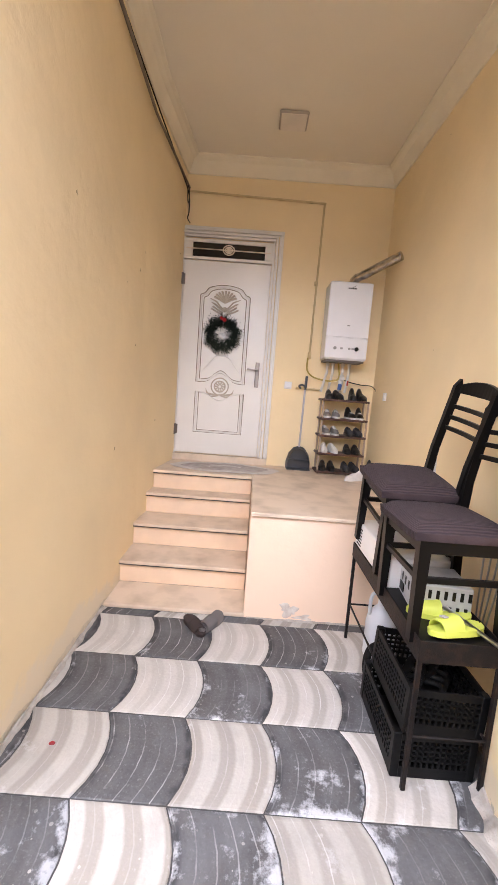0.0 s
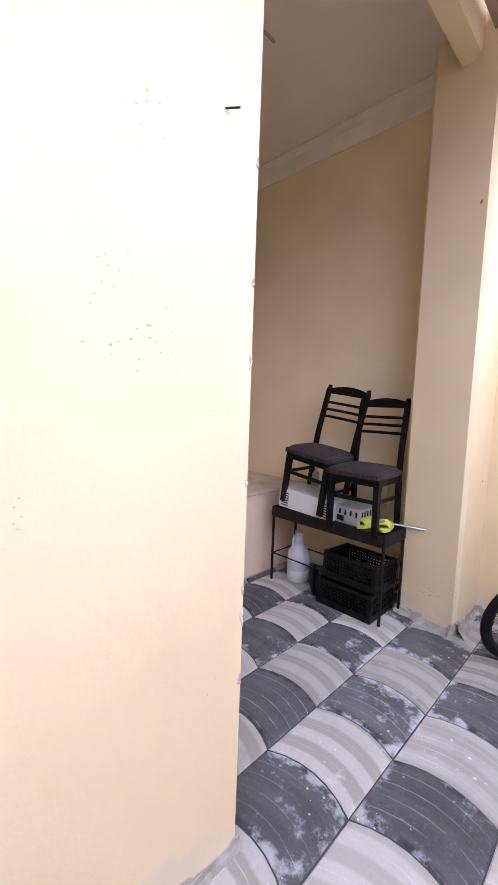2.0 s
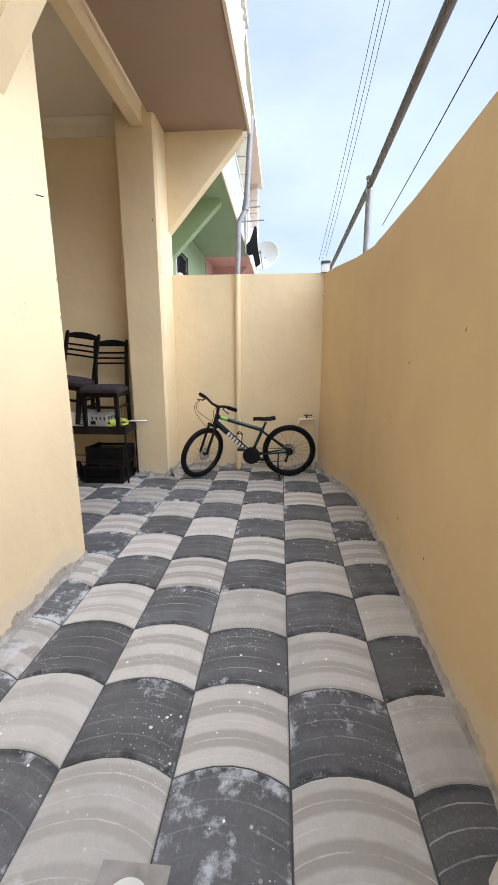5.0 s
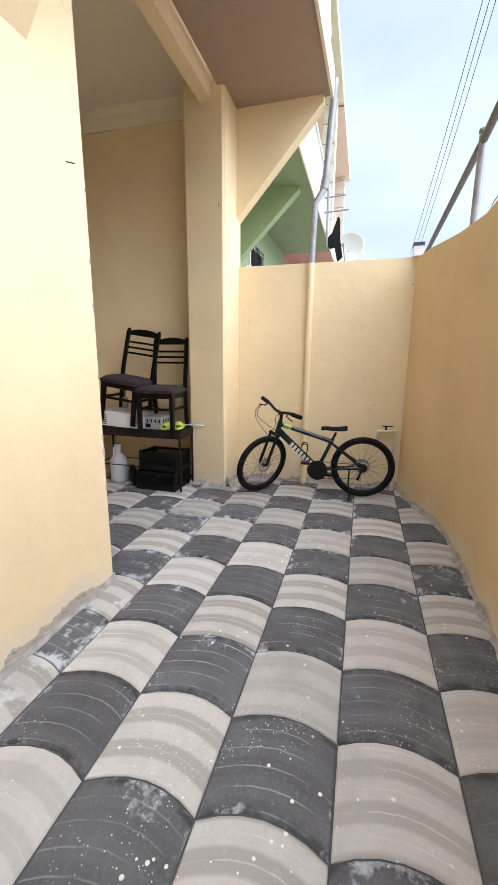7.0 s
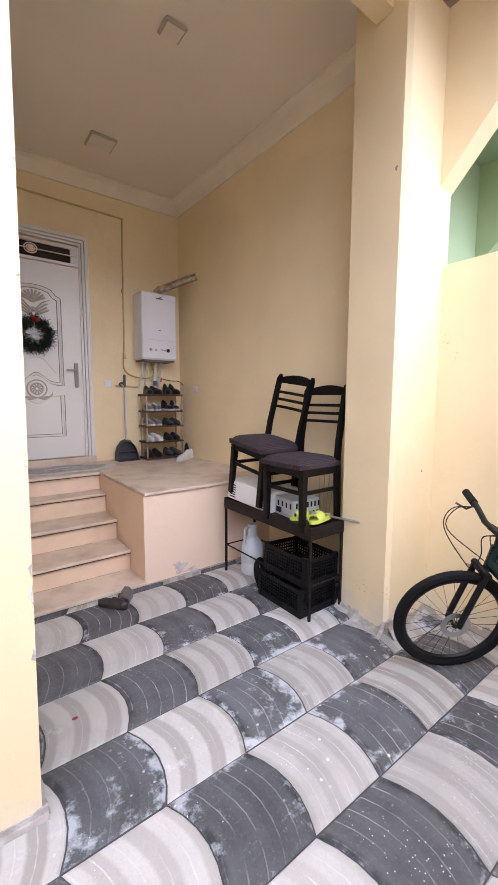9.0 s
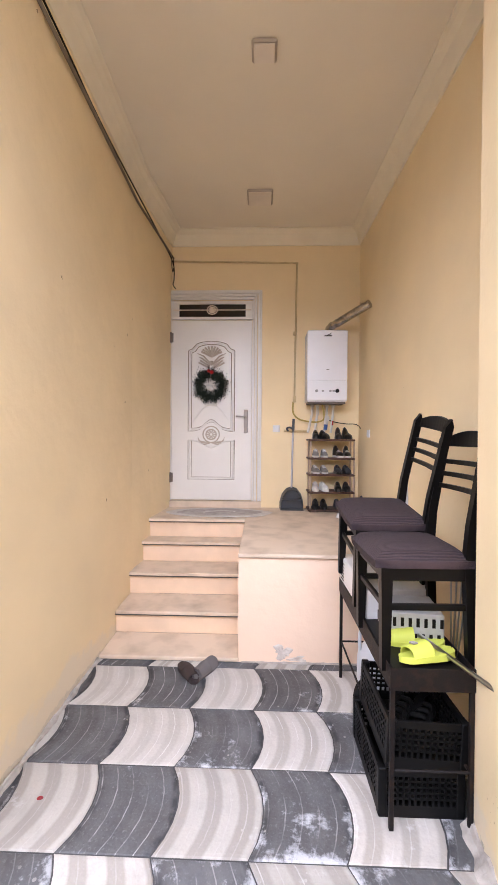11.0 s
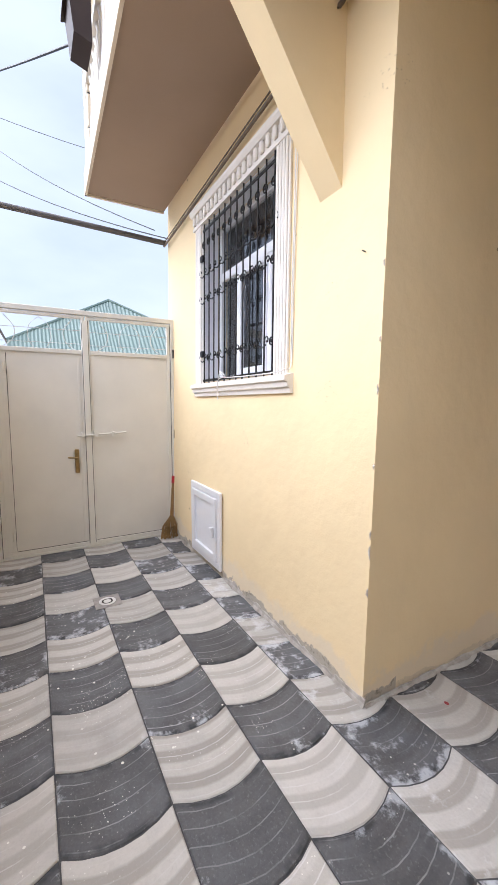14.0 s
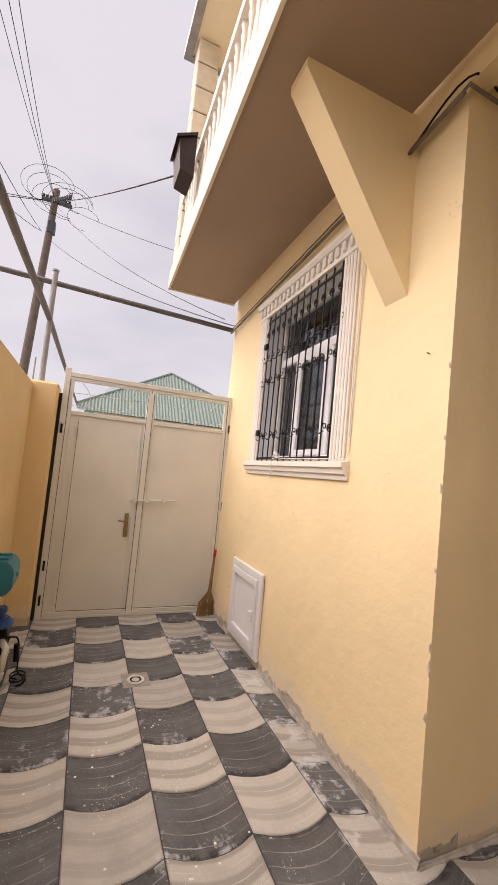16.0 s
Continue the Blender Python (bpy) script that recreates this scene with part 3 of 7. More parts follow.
for a, b, c, d in ((WX0 + fw, -2.21, WZ0 + fw, 2.74), (-2.09, -1.71, WZ0 + fw + 0.05, 2.69), (-1.60, WX1 - fw, WZ0 + fw, 2.74), (WX0 + fw, WX1 - fw, 2.82, WZ1 - fw)):
    p = part("pane", boxes(((a, yg + 0.035, c), (b, yg + 0.043, d))), M_PANE, win)
    p.visible_shadow = False
# white reveal lining the opening
bm = bmesh.new()
for lo, hi in (((WX0, 0.004, WZ0), (WX0 + 0.012, yg - 0.013, WZ1)), ((WX1 - 0.012, 0.004, WZ0), (WX1, yg - 0.013, WZ1)), ((WX0 + 0.0125, 0.004, WZ0), (WX1 - 0.0125, yg - 0.013, WZ0 + 0.012)), ((WX0 + 0.0125, 0.004, WZ1 - 0.012), (WX1 - 0.0125, yg - 0.013, WZ1))):
    box(bm, lo, hi)
part("reveal", bm, M_PVC, win)
# surround
bm = bmesh.new()
for x0 in (WX0 - 0.16, WX1):
    z0, z1 = WZ0 - 0.02, WZ1
    box(bm, (x0, -0.02, z0), (x0 + 0.16, 0.0, z1), 0.004)
    for k in range(4):
        box(bm, (x0 + 0.010 + k * 0.036, -0.034, z0), (x0 + 0.036 + k * 0.036, -0.018, z1), 0.007)
part("pilaster", bm, M_TRIM, win)
bm = bmesh.new()
prof = [(0.0, 0.0), (-0.025, 0.0), (-0.03, 0.03), (-0.055, 0.04), (-0.06, 0.07), (-0.085, 0.08), (-0.085, 0.11), (0.0, 0.13)]
prism(bm, [(a * 0.8, 1.66 + b) for a, b in prof], WX0 - 0.21, WX1 + 0.21, "x")
part("window_sill", bm, M_TRIM, win)
bm = bmesh.new()
prism(bm, [(a, WZ1 + b) for a, b in ((0, 0), (-0.035, 0), (-0.04, 0.025), (-0.03, 0.03), (-0.03, 0.115), (-0.06, 0.12), (-0.075, 0.145), (-0.08, 0.165), (0, 0.175))], WX0 - 0.2, WX1 + 0.18, "x")
part("window_head", bm, M_TRIM, win)
for k in range(20):
    xx = WX0 - 0.17 + k * 0.085
    bm = bmesh.new()
    box(bm, (xx, -0.055, WZ1 + 0.035), (xx + 0.042, -0.029, WZ1 + 0.118), 0.008)
    part("dentil", bm, M_TRIM, win)

# things behind the glass


def curtain(x0, x1, z0, z1, y, mat, label):
    bm = bmesh.new()
    n = int((x1 - x0) / 0.02)
    pts = [(x0 + k * 0.02, y + 0.022 * math.sin(k * 1.1) + 0.01 * math.sin(k * 0.37)) for k in range(n + 1)]
    prism(bm, pts + [(p[0], p[1] + 0.004) for p in pts[::-1]], z0, z1)
    return obj("curtain", bm, mat, label=label, category="curtain", group="curtains behind the window")


curtain(-2.2, -1.85, 1.2, 3.5, 0.35, M_CURTAIN, "grey hanging curtain in folds behind the glass")
curtain(-1.55, -1.15, 1.2, 3.5, 0.33, M_CURTAIN, "grey hanging curtain in folds behind the glass")
M_SHEER = material("white_cloth", (0.7, 0.7, 0.72), 0.9, spots=0.1, bump=0.1)
curtain(-1.83, -1.74, 1.5, 2.75, 0.27, M_SHEER, "narrow white gathered cloth behind the glass")

# grille
gr = empty("window_grille", LEANING @ Matrix.Translation((0, FACE - 0.012, 0)), "black wrought iron window grille with rings and scrolls", "grille")
gx0, gx1 = WX0 + 0.03, WX1 - 0.03
for k in range(12):
    xx = gx0 + (gx1 - gx0) * k / 11
    bm = bmesh.new()
    zz = [WZ0 - 0.01 + (WZ1 - WZ0 + 0.02) * q / 10 for q in range(11)]
    tube(bm, [(xx, 0, z) for z in zz], 0.0065, 6)
    part("bar", bm, M_BLACK, gr)
for z in (1.81, 3.19):
    bm = bmesh.new()
    box(bm, (WX0, -0.004, z - 0.01), (WX1, 0.004, z + 0.01))
    part("flat_bar", bm, M_BLACK, gr)
ring = bmesh.new()
tube(ring, [(0.026 * math.cos(a), 0, 0.026 * math.sin(a)) for a in (2 * math.pi * k / 14 for k in range(14))], 0.0055, 6, closed=True)
lathe(ring, [(0.002, -0.008), (0.012, -0.004), (0.012, 0.004), (0.002, 0.008)], 8, pose(0, 0, 0, 90))
scr = bmesh.new()
for sx in (-1, 1):
    pts = [(sx * (0.062 - 0.032 * math.exp(-0.22 * a) * math.cos(a)), -0.008, 0.035 * math.exp(-0.22 * a) * math.sin(a) + 0.01) for a in (k * 0.45 for k in range(15))]
    tube(scr, pts, 0.0045, 5)
tube(scr, [(-0.05, -0.008, -0.02), (0, -0.012, -0.038), (0.05, -0.008, -0.02)], 0.005, 5)
ring_me = bpy.data.meshes.new("ring")
ring.to_mesh(ring_me)
ring_me.materials.append(M_BLACK)
scr_me = bpy.data.meshes.new("scroll")
scr.to_mesh(scr_me)
scr_me.materials.append(M_BLACK)
for z, kinds in ((2.02, "sr"), (2.56, "sr"), (2.80, "s"), (3.06, "r")):
    for k in range(12):
        xx = gx0 + (gx1 - gx0) * k / 11
        what = kinds[k % len(kinds)]
        o = new("ring" if what == "r" else "scroll", ring_me if what == "r" else scr_me)
        o.parent = gr
        o.location = (xx, -0.008, z)
for z in (2.06, 2.94):
    bm = bmesh.new()
    box(bm, (gx0 - 0.05, -0.03, z - 0.03), (gx0 + 0.01, 0.0, z + 0.03), 0.01)
    part("lock", bm, M_BLACK, gr)

M_CABLE_W = material("white_cable", (0.75, 0.73, 0.7), 0.5, bump=0)
bm = bmesh.new()
tube(bm, curve_pts([(-2.05, -0.28, 1.80), (-2.0, -0.285, 1.84), (-1.93, -0.28, 1.80), (-2.0, -0.29, 1.86), (-1.9, -0.285, 1.81), (-2.02, -0.295, 1.78), (-2.03, -0.29, 1.62)]), 0.004, 6)
tube(bm, curve_pts([(-1.93, -0.28, 1.80), (-1.6, -0.26, 1.795), (-1.2, -0.26, 1.795), (-1.09, -0.25, 1.81), (-1.085, -0.2, 1.86), (-1.08, -0.2, 2.3), (-1.07, -0.2, 2.8), (-1.06, -0.2, 3.2), (-1.06, -0.2, 3.5)]), 0.004, 6)
tube(bm, curve_pts([(-1.09, -0.2, 1.86), (-1.095, -0.2, 2.3), (-1.085, -0.2, 2.8), (-1.08, -0.2, 3.5)]), 0.004, 6)
obj("cable", bm, M_CABLE_W, label="loose white cables tangled on the window sill", category="cable").matrix_basis = LEANING

# ---- hatch ----
ha = empty("wall_hatch", (-2.85, FACE, 0.06), "small white plastic access door low in the wall", "hatch")
bm = bmesh.new()
w, h = 0.72, 0.73
for lo, hi in (((0, -0.03, 0), (0.06, 0, h)), ((w - 0.06, -0.03, 0), (w, 0, h)), ((0.06, -0.03, 0), (w - 0.06, 0, 0.06)), ((0.06, -0.03, h - 0.06), (w - 0.06, 0, h))):
    box(bm, lo, hi, 0.005)
part("frame", bm, M_PVC, ha)
bm = bmesh.new()
for lo, hi in (((0.065, -0.045, 0.065), (0.13, 0, h - 0.065)), ((w - 0.13, -0.045, 0.065), (w - 0.065, 0, h - 0.065)), ((0.13, -0.045, 0.065), (w - 0.13, 0, 0.13)), ((0.13, -0.045, h - 0.13), (w - 0.13, 0, h - 0.065))):
    box(bm, lo, hi, 0.005)
leaf = part("door", bm, M_PVC, ha)
part("panel", boxes(((0.13, -0.022, 0.13), (w - 0.13, -0.004, h - 0.13))), M_PVC, leaf)
bm = bmesh.new()
box(bm, (w - 0.11, -0.07, 0.30), (w - 0.085, -0.045, 0.40), 0.006)
box(bm, (w - 0.12, -0.085, 0.36), (w - 0.075, -0.07, 0.40), 0.006)
part("handle", bm, M_PVC, leaf)

# ---- pipes along the eaves of the front and into the porch ----
bm = bmesh.new()
tube(bm, [(GATE_X - 0.02, FACE - 0.035, 3.44), (-0.86, FACE - 0.035, 3.60)], 0.013, 10)
tube(bm, [(GATE_X - 0.02, FACE - 0.03, 3.49), (-0.86, FACE - 0.03, 3.65)], 0.006, 8)
tube(bm, [(-0.66, FACE - 0.035, 3.60), (LEFT + 0.08, FACE - 0.035, 3.655), (LEFT + 0.06, 0.4, 3.67), (LEFT + 0.03, 2.0, 3.665), (LEFT_BACK + 0.03, 3.05, 3.64)], 0.011, 10)
tube(bm, [(-0.66, FACE - 0.05, 3.57), (LEFT + 0.065, FACE - 0.05, 3.62)], 0.013, 10)
M_PIPEB = material("pipe_brown_paint", (0.20, 0.155, 0.12), 0.6, spots=0.3, scale=9, bump=0.1)
obj("gas_pipe", bm, M_PIPEB, label="thin brownish gas pipe running along the wall top", category="pipe", smooth=True).matrix_basis = Matrix.Translation((0, 0.035, 0))
bm = bmesh.new()
tube(bm, curve_pts([(-0.7, FACE - 0.02, 3.55), (LEFT + 0.07, FACE, 3.70), (LEFT + 0.062, 0.1, 3.73), (LEFT + 0.05, 0.7, 3.72), (LEFT + 0.03, 1.3, 3.72), (LEFT + 0.055, 2.6, 3.70), (LEFT_BACK + 0.02, 3.08, 3.60), (LEFT_BACK + 0.03, 3.11, 3.42), (LEFT_BACK + 0.02, 3.10, 3.35), (LEFT_BACK + 0.05, 3.11, 3.3)]), 0.006, 6)
tube(bm, [(LEFT_BACK + 0.03, 3.04 + 0.05 * math.cos(a), 3.56 + 0.09 * math.sin(a)) for a in (k * 0.6 for k in range(11))], 0.005, 6)
obj("cable", bm, M_BLACK, label="black cable with a coil hung under the cornice", category="cable")

# ---- entrance door ----
DX0, DX1 = -0.275, 0.66
do = empty("door_1", Matrix.Translation((0, BACK, 0.017)) @ Matrix.Diagonal((1, 1, 0.98, 1)), "white metal entrance door with moulded relief and a barred fanlight", "door")
do["kind"] = "structure"
bm = bmesh.new()
part("threshold", boxes(((LEFT, -0.06, PLAT), (0.77, 0.0, 0.846))), M_STEP, do)
bm = bmesh.new()
for k, (a, d) in enumerate(((0.0, 0.035), (0.03, 0.05), (0.065, 0.038), (0.085, 0.028))):
    box(bm, (DX1 + a, -d, 0.846), (DX1 + a + 0.026, 0, 3.22 + a), 0.004)
    box(bm, (LEFT + 0.002, -d, 3.22 + a), (DX1 + a + 0.026, 0, 3.246 + a), 0.004)
box(bm, (LEFT + 0.002, -0.03, 0.846), (DX0, 0, 3.22), 0.004)
part("door_frame", bm, M_WHITE, do)
bm = bmesh.new()
z0, z1 = 2.985, 3.20
for lo, hi in (((DX0, -0.04, z0), (DX1, -0.005, z0 + 0.03)), ((DX0, -0.04, z1 - 0.035), (DX1, -0.005, z1)), ((DX0, -0.042, z0 + 0.03), (DX0 + 0.085, -0.005, z1 - 0.035)), ((DX1 - 0.08, -0.042, z0 + 0.03), (DX1, -0.005, z1 - 0.035))):
    box(bm, lo, hi, 0.004)
part("fanlight_frame", bm, M_WHITE, do)
M_DKGLASS = material("dark_glass", (0.02, 0.017, 0.015), 0.08, spots=0, bump=0)
part("fanlight_pane", boxes(((DX0 + 0.085, -0.02, z0 + 0.03), (DX1 - 0.08, -0.008, z1 - 0.035))), M_DKGLASS, do)
bm = bmesh.new()
zc = 3.092
tube(bm, [(DX0 + 0.02, -0.045, zc), (DX1 - 0.02, -0.045, zc)], 0.006, 6)
for r in (0.032, 0.05):
    tube(bm, [(0.195 + r * math.cos(a) * 1.2, -0.047, zc + r * math.sin(a)) for a in (2 * math.pi * k / 16 for k in range(16))], 0.006, 6, closed=True)
lathe(bm, [(0.0, 0), (0.028, 0.002), (0.02, 0.012), (0.002, 0.016)], 12, pose(0.195, -0.045, zc, 90), cap=False)
part("fanlight_bar", bm, M_CREAM, do)
bm = bmesh.new()
box(bm, (DX0 + 0.003, -0.035, 0.855), (DX1 - 0.003, -0.002, 2.975), 0.005)
dl = part("leaf", bm, M_WHITE, do)


grooves = []


def moulding(bm, pts, y=-0.036, r=0.011, closed=True):
    tube(bm, [(p[0], y, p[1]) for p in pts], r, 6, closed=closed)
    if closed:
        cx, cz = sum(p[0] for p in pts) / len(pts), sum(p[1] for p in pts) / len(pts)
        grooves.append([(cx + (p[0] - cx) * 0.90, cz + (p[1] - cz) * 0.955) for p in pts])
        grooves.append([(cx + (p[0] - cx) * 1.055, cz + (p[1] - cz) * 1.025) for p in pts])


bm = bmesh.new()
cx, hw = 0.19, 0.255
top = [(cx + hw * math.cos(a) * (1 if abs(math.cos(a)) > 0.75 else 0.93), 2.60 + (0.045 if abs(math.cos(a)) > 0.75 else 0.115) * math.sin(a)) for a in (math.pi * k / 16 for k in range(17))]
mid = [(cx - hw + 2 * hw * k / 16, 1.68 + 0.11 * math.exp(-((k - 8) / 3.2) ** 2) * 1.0) for k in range(17)]
moulding(bm, top + mid)
low = [(cx + hw - 2 * hw * k / 16, 1.56 - 0.085 * math.exp(-((k - 8) / 3.4) ** 2)) for k in range(17)] + [(cx - hw, 1.11), (cx + hw, 1.11)]
moulding(bm, low)
inner = [(p[0] * 0.9 + cx * 0.1, p[1]) for p in [(cx + hw - 0.03, 1.8), (cx + 0.17, 1.86), (cx + 0.09, 1.95), (cx, 1.97), (cx - 0.09, 1.95), (cx - 0.17, 1.86), (cx - hw + 0.03, 1.8)]]
moulding(bm, curve_pts([(p[0], 0, p[1]) for p in inner], 4) and [(q.x, q.z) for q in curve_pts([(p[0], 0, p[1]) for p in inner], 4)], closed=False, r=0.008)
part("moulding", bm, M_WHITE, dl, smooth=True)
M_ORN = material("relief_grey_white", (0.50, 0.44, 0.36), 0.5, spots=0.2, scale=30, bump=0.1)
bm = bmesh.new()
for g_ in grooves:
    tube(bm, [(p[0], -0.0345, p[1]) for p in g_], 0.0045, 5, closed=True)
part("groove", bm, material("groove_dark", (0.24, 0.19, 0.14), 0.7, spots=0.3, scale=20, bump=0), dl, "thin greyed groove beside the mouldings", smooth=True)
bm = bmesh.new()
for k in range(9):          # shell fan on top, with wings under it
    a = math.pi * (0.1 + 0.8 * k / 8)
    tube(bm, [(cx, -0.036, 2.54), (cx + 0.06 * math.cos(a), -0.044, 2.56 + 0.05 * math.sin(a)), (cx + 0.125 * math.cos(a), -0.038, 2.57 + 0.10 * math.sin(a))], [0.006, 0.011, 0.012], 6)
for sx in (-1, 1):
    for q in range(4):
        tube(bm, [(cx + sx * 0.02, -0.038, 2.47 - q * 0.02), (cx + sx * (0.09 + 0.02 * q), -0.042, 2.55 - 0.025 * q), (cx + sx * (0.165 - 0.02 * q), -0.036, 2.585 - 0.045 * q)], [0.01, 0.009, 0.004], 6)
lathe(bm, [(0.0, 0), (0.03, 0.004), (0.02, 0.014), (0.0, 0.018)], 10, pose(cx, -0.035, 2.47, 90), cap=False)
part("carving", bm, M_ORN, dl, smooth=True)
bm = bmesh.new()
for r in (0.095, 0.06):
    tube(bm, [(cx + r * math.cos(a), -0.038, 1.63 + r * math.sin(a)) for a in (2 * math.pi * k / 20 for k in range(20))], 0.007, 6, closed=True)
for k in range(10):
    a = math.pi * 2 * k / 10
    tube(bm, [(cx + 0.015 * math.cos(a), -0.04, 1.63 + 0.015 * math.sin(a)), (cx + 0.055 * math.cos(a), -0.038, 1.63 + 0.055 * math.sin(a))], [0.006, 0.01], 6)
for sx in (-1, 1):
    for q in range(3):
        tube(bm, [(cx + sx * 0.01, -0.036, 1.53), (cx + sx * (0.08 + 0.03 * q), -0.042, 1.51 + 0.02 * q), (cx + sx * (0.13 + 0.012 * q), -0.036, 1.545 + 0.028 * q)], [0.008, 0.008, 0.003], 6)
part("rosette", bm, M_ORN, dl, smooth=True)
M_HANDLE = material("brushed_dark_metal", (0.22, 0.19, 0.17), 0.35, 0.8, spots=0.1, bump=0)
bm = bmesh.new()
box(bm, (0.568, -0.05, 1.65), (0.612, -0.035, 1.925), 0.005)
tube(bm, [(0.59, -0.05, 1.84), (0.59, -0.09, 1.84), (0.57, -0.095, 1.84), (0.48, -0.09, 1.845)], 0.009, 8)
part("handle", bm, M_HANDLE, dl)
bm = bmesh.new()
for z in (1.12, 2.77):
    tube(bm, [(DX0 - 0.01, -0.05, z - 0.06), (DX0 - 0.01, -0.05, z + 0.06)], 0.014, 8)
    box(bm, (DX0 - 0.03, -0.046, z - 0.055), (DX0 + 0.02, -0.032, z + 0.055), 0.003)
part("hinge", bm, M_HANDLE, do)

# wreath
M_FIR = material("fir_needles_dark", (0.010, 0.024, 0.015), 0.8, spots=0.4, scale=30, bump=0)
wr = empty("wreath", (0.186, BACK - 0.075, 2.175), "dark green artificial fir wreath with red and white ornaments", "wreath")
rw = random.Random(3)
bm = bmesh.new()
for k in range(5200):
    a = rw.uniform(0, 2 * math.pi)
    r0 = 0.138 + 0.010 * math.sin(9 * a) + rw.gauss(0, 0.030)
    p = Vector((r0 * math.cos(a), rw.uniform(-0.04, 0.03), r0 * math.sin(a)))
    d = Vector((math.cos(a) * rw.uniform(-0.7, 1), rw.uniform(-0.9, 0.2), math.sin(a) * rw.uniform(-0.7, 1))).normalized() * rw.uniform(0.018, 0.034)
    s = d.orthogonal().normalized() * 0.003
    q = d.cross(s).normalized() * 0.003
    b = [bm.verts.new(p + v) for v in (s, q, -s, -q)]
    t = bm.verts.new(p + d)
    for j in range(4):
        bm.faces.new((b[j], b[(j + 1) % 4], t))
part("fir", bm, M_FIR, wr)
bm = bmesh.new()
for k in range(4):
    lathe(bm, [(0.001, -0.02), (0.014, -0.012), (0.019, 0), (0.014, 0.012), (0.001, 0.02)], 10, pose(rw.uniform(-0.025, 0.025), -0.055, 0.13 + rw.uniform(-0.02, 0.03)), cap=False)
part("berry", bm, material("red_gloss", (0.42, 0.01, 0.015), 0.3, bump=0), wr, "glossy red berries", smooth=True)
bm = bmesh.new()
for k in range(4):
    lathe(bm, [(0.001, -0.03), (0.016, -0.02), (0.022, 0), (0.014, 0.02), (0.001, 0.028)], 10, pose(-0.02 + 0.014 * k, -0.045, -0.02 - 0.02 * (k % 2) + 0.02 * (k == 1), 0, 20 * k), cap=False)
part("figure", bm, material("white_felt", (0.75, 0.77, 0.78), 0.9, bump=0.2), wr, "small white ornament", smooth=True)

# doormat
M_MAT = material("mat_grey_woven", (0.34, 0.31, 0.30), 0.95, scale=14, dark=(0.48, 0.45, 0.43), fac=0.5, bump=0.5, grain=200)
M_MATB = material("mat_border_pale", (0.62, 0.59, 0.57), 0.95, scale=14, bump=0.5, grain=200)
bm = bmesh.new()
lathe(bm, [(0.97, 0.0), (1.0, 0.006), (0.98, 0.012), (0.80, 0.012), (0.78, 0.009), (0.74, 0.009), (0.72, 0.012), (0.3, 0.012), (0.27, 0.008), (0.001, 0.008)], 48, cap=False)
for f in bm.faces:
    if 0.80 < Vector(f.calc_center_median()[:2]).length or 0.27 < Vector(f.calc_center_median()[:2]).length < 0.30:
        f.material_index = 1
for v in bm.verts:
    v.co.x, v.co.y = v.co.x * 0.56 + 0.02 * math.sin(v.co.y * 7), v.co.y * 0.24
    v.co.z += 0.006 * max(0, math.sin(v.co.x * 9 + 1))
m = obj("doormat", bm, [M_MAT, M_MATB], label="worn grey oval mat lying before the entrance door", category="mat", smooth=True)
m.location = (0.33, 2.74, PLAT + 0.001)

# ceiling lamps
M_LAMP = material("lamp_diffuser", (0.80, 0.72, 0.63), 0.4, bump=0)
M_LAMPF = material("lamp_frame_tan", (0.45, 0.39, 0.33), 0.5, bump=0)
for cx, cy, r in ((0.742, 2.44, 0.125), (0.775, 0.98, 0.078)):
    la = empty("ceiling_light", (cx, cy, CEIL), "unlit square ceiling light with rounded corners", "ceiling light", "lights of the porch ceiling")
    bm = bmesh.new()
    box(bm, (-r, -r, -0.025), (r, r, 0), 0.012)
    part("frame", bm, M_LAMPF, la)
    bm = bmesh.new()
    box(bm, (-r + 0.015, -r + 0.015, -0.032), (r - 0.015, r - 0.015, -0.024), 0.006)
    part("diffuser", bm, M_LAMP, la)

# ---- boiler ----
bo = empty("wall_boiler", (1.478, BACK, 1.975), "white wall-hung gas boiler with dials and a steel flue", "boiler")
M_BOIL = material("boiler_white_enamel", (0.78, 0.79, 0.82), 0.25, spots=0.03, bump=0)
bm = bmesh.new()
box(bm, (-0.215, -0.30, 0), (0.215, -0.03, 0.775), 0.015)
part("casing", bm, M_BOIL, bo)
part("wall_bracket", boxes(((-0.18, -0.03, 0.1), (0.18, 0, 0.7))), M_STEEL, bo)
bm = bmesh.new()
box(bm, (-0.213, -0.308, 0.015), (0.213, -0.299, 0.222), 0.004)
box(bm, (-0.213, -0.308, 0.227), (0.213, -0.299, 0.765), 0.004)
part("front_panel", bm, M_BOIL, bo)
for x, r in ((-0.115, 0.016), (0.105, 0.021)):
    bm = bmesh.new()
    lathe(bm, [(r, 0), (r, 0.012), (r * 0.6, 0.016)], 16, pose(x, -0.307, 0.115, 90))
    part("knob", bm, M_BLACK if x > 0 else M_GREYPIPE, bo)
for x in (-0.06, 0.02, 0.055):
    part("display", boxes(((x, -0.3095, 0.105), (x + 0.025, -0.307, 0.125))), M_GREYPIPE, bo)
part("mark", boxes(((-0.01, -0.3095, 0.34), (0.018, -0.307, 0.346))), M_BLACK, bo)
bm = bmesh.new()
for k, (x, w, h) in enumerate(((-0.035, 0.016, 0.014), (-0.015, 0.016, 0.014), (0.005, 0.016, 0.014), (0.025, 0.02, 0.014))):
    box(bm, (x, -0.3105, 0.70), (x + w, -0.307, 0.70 + h), 0.001)
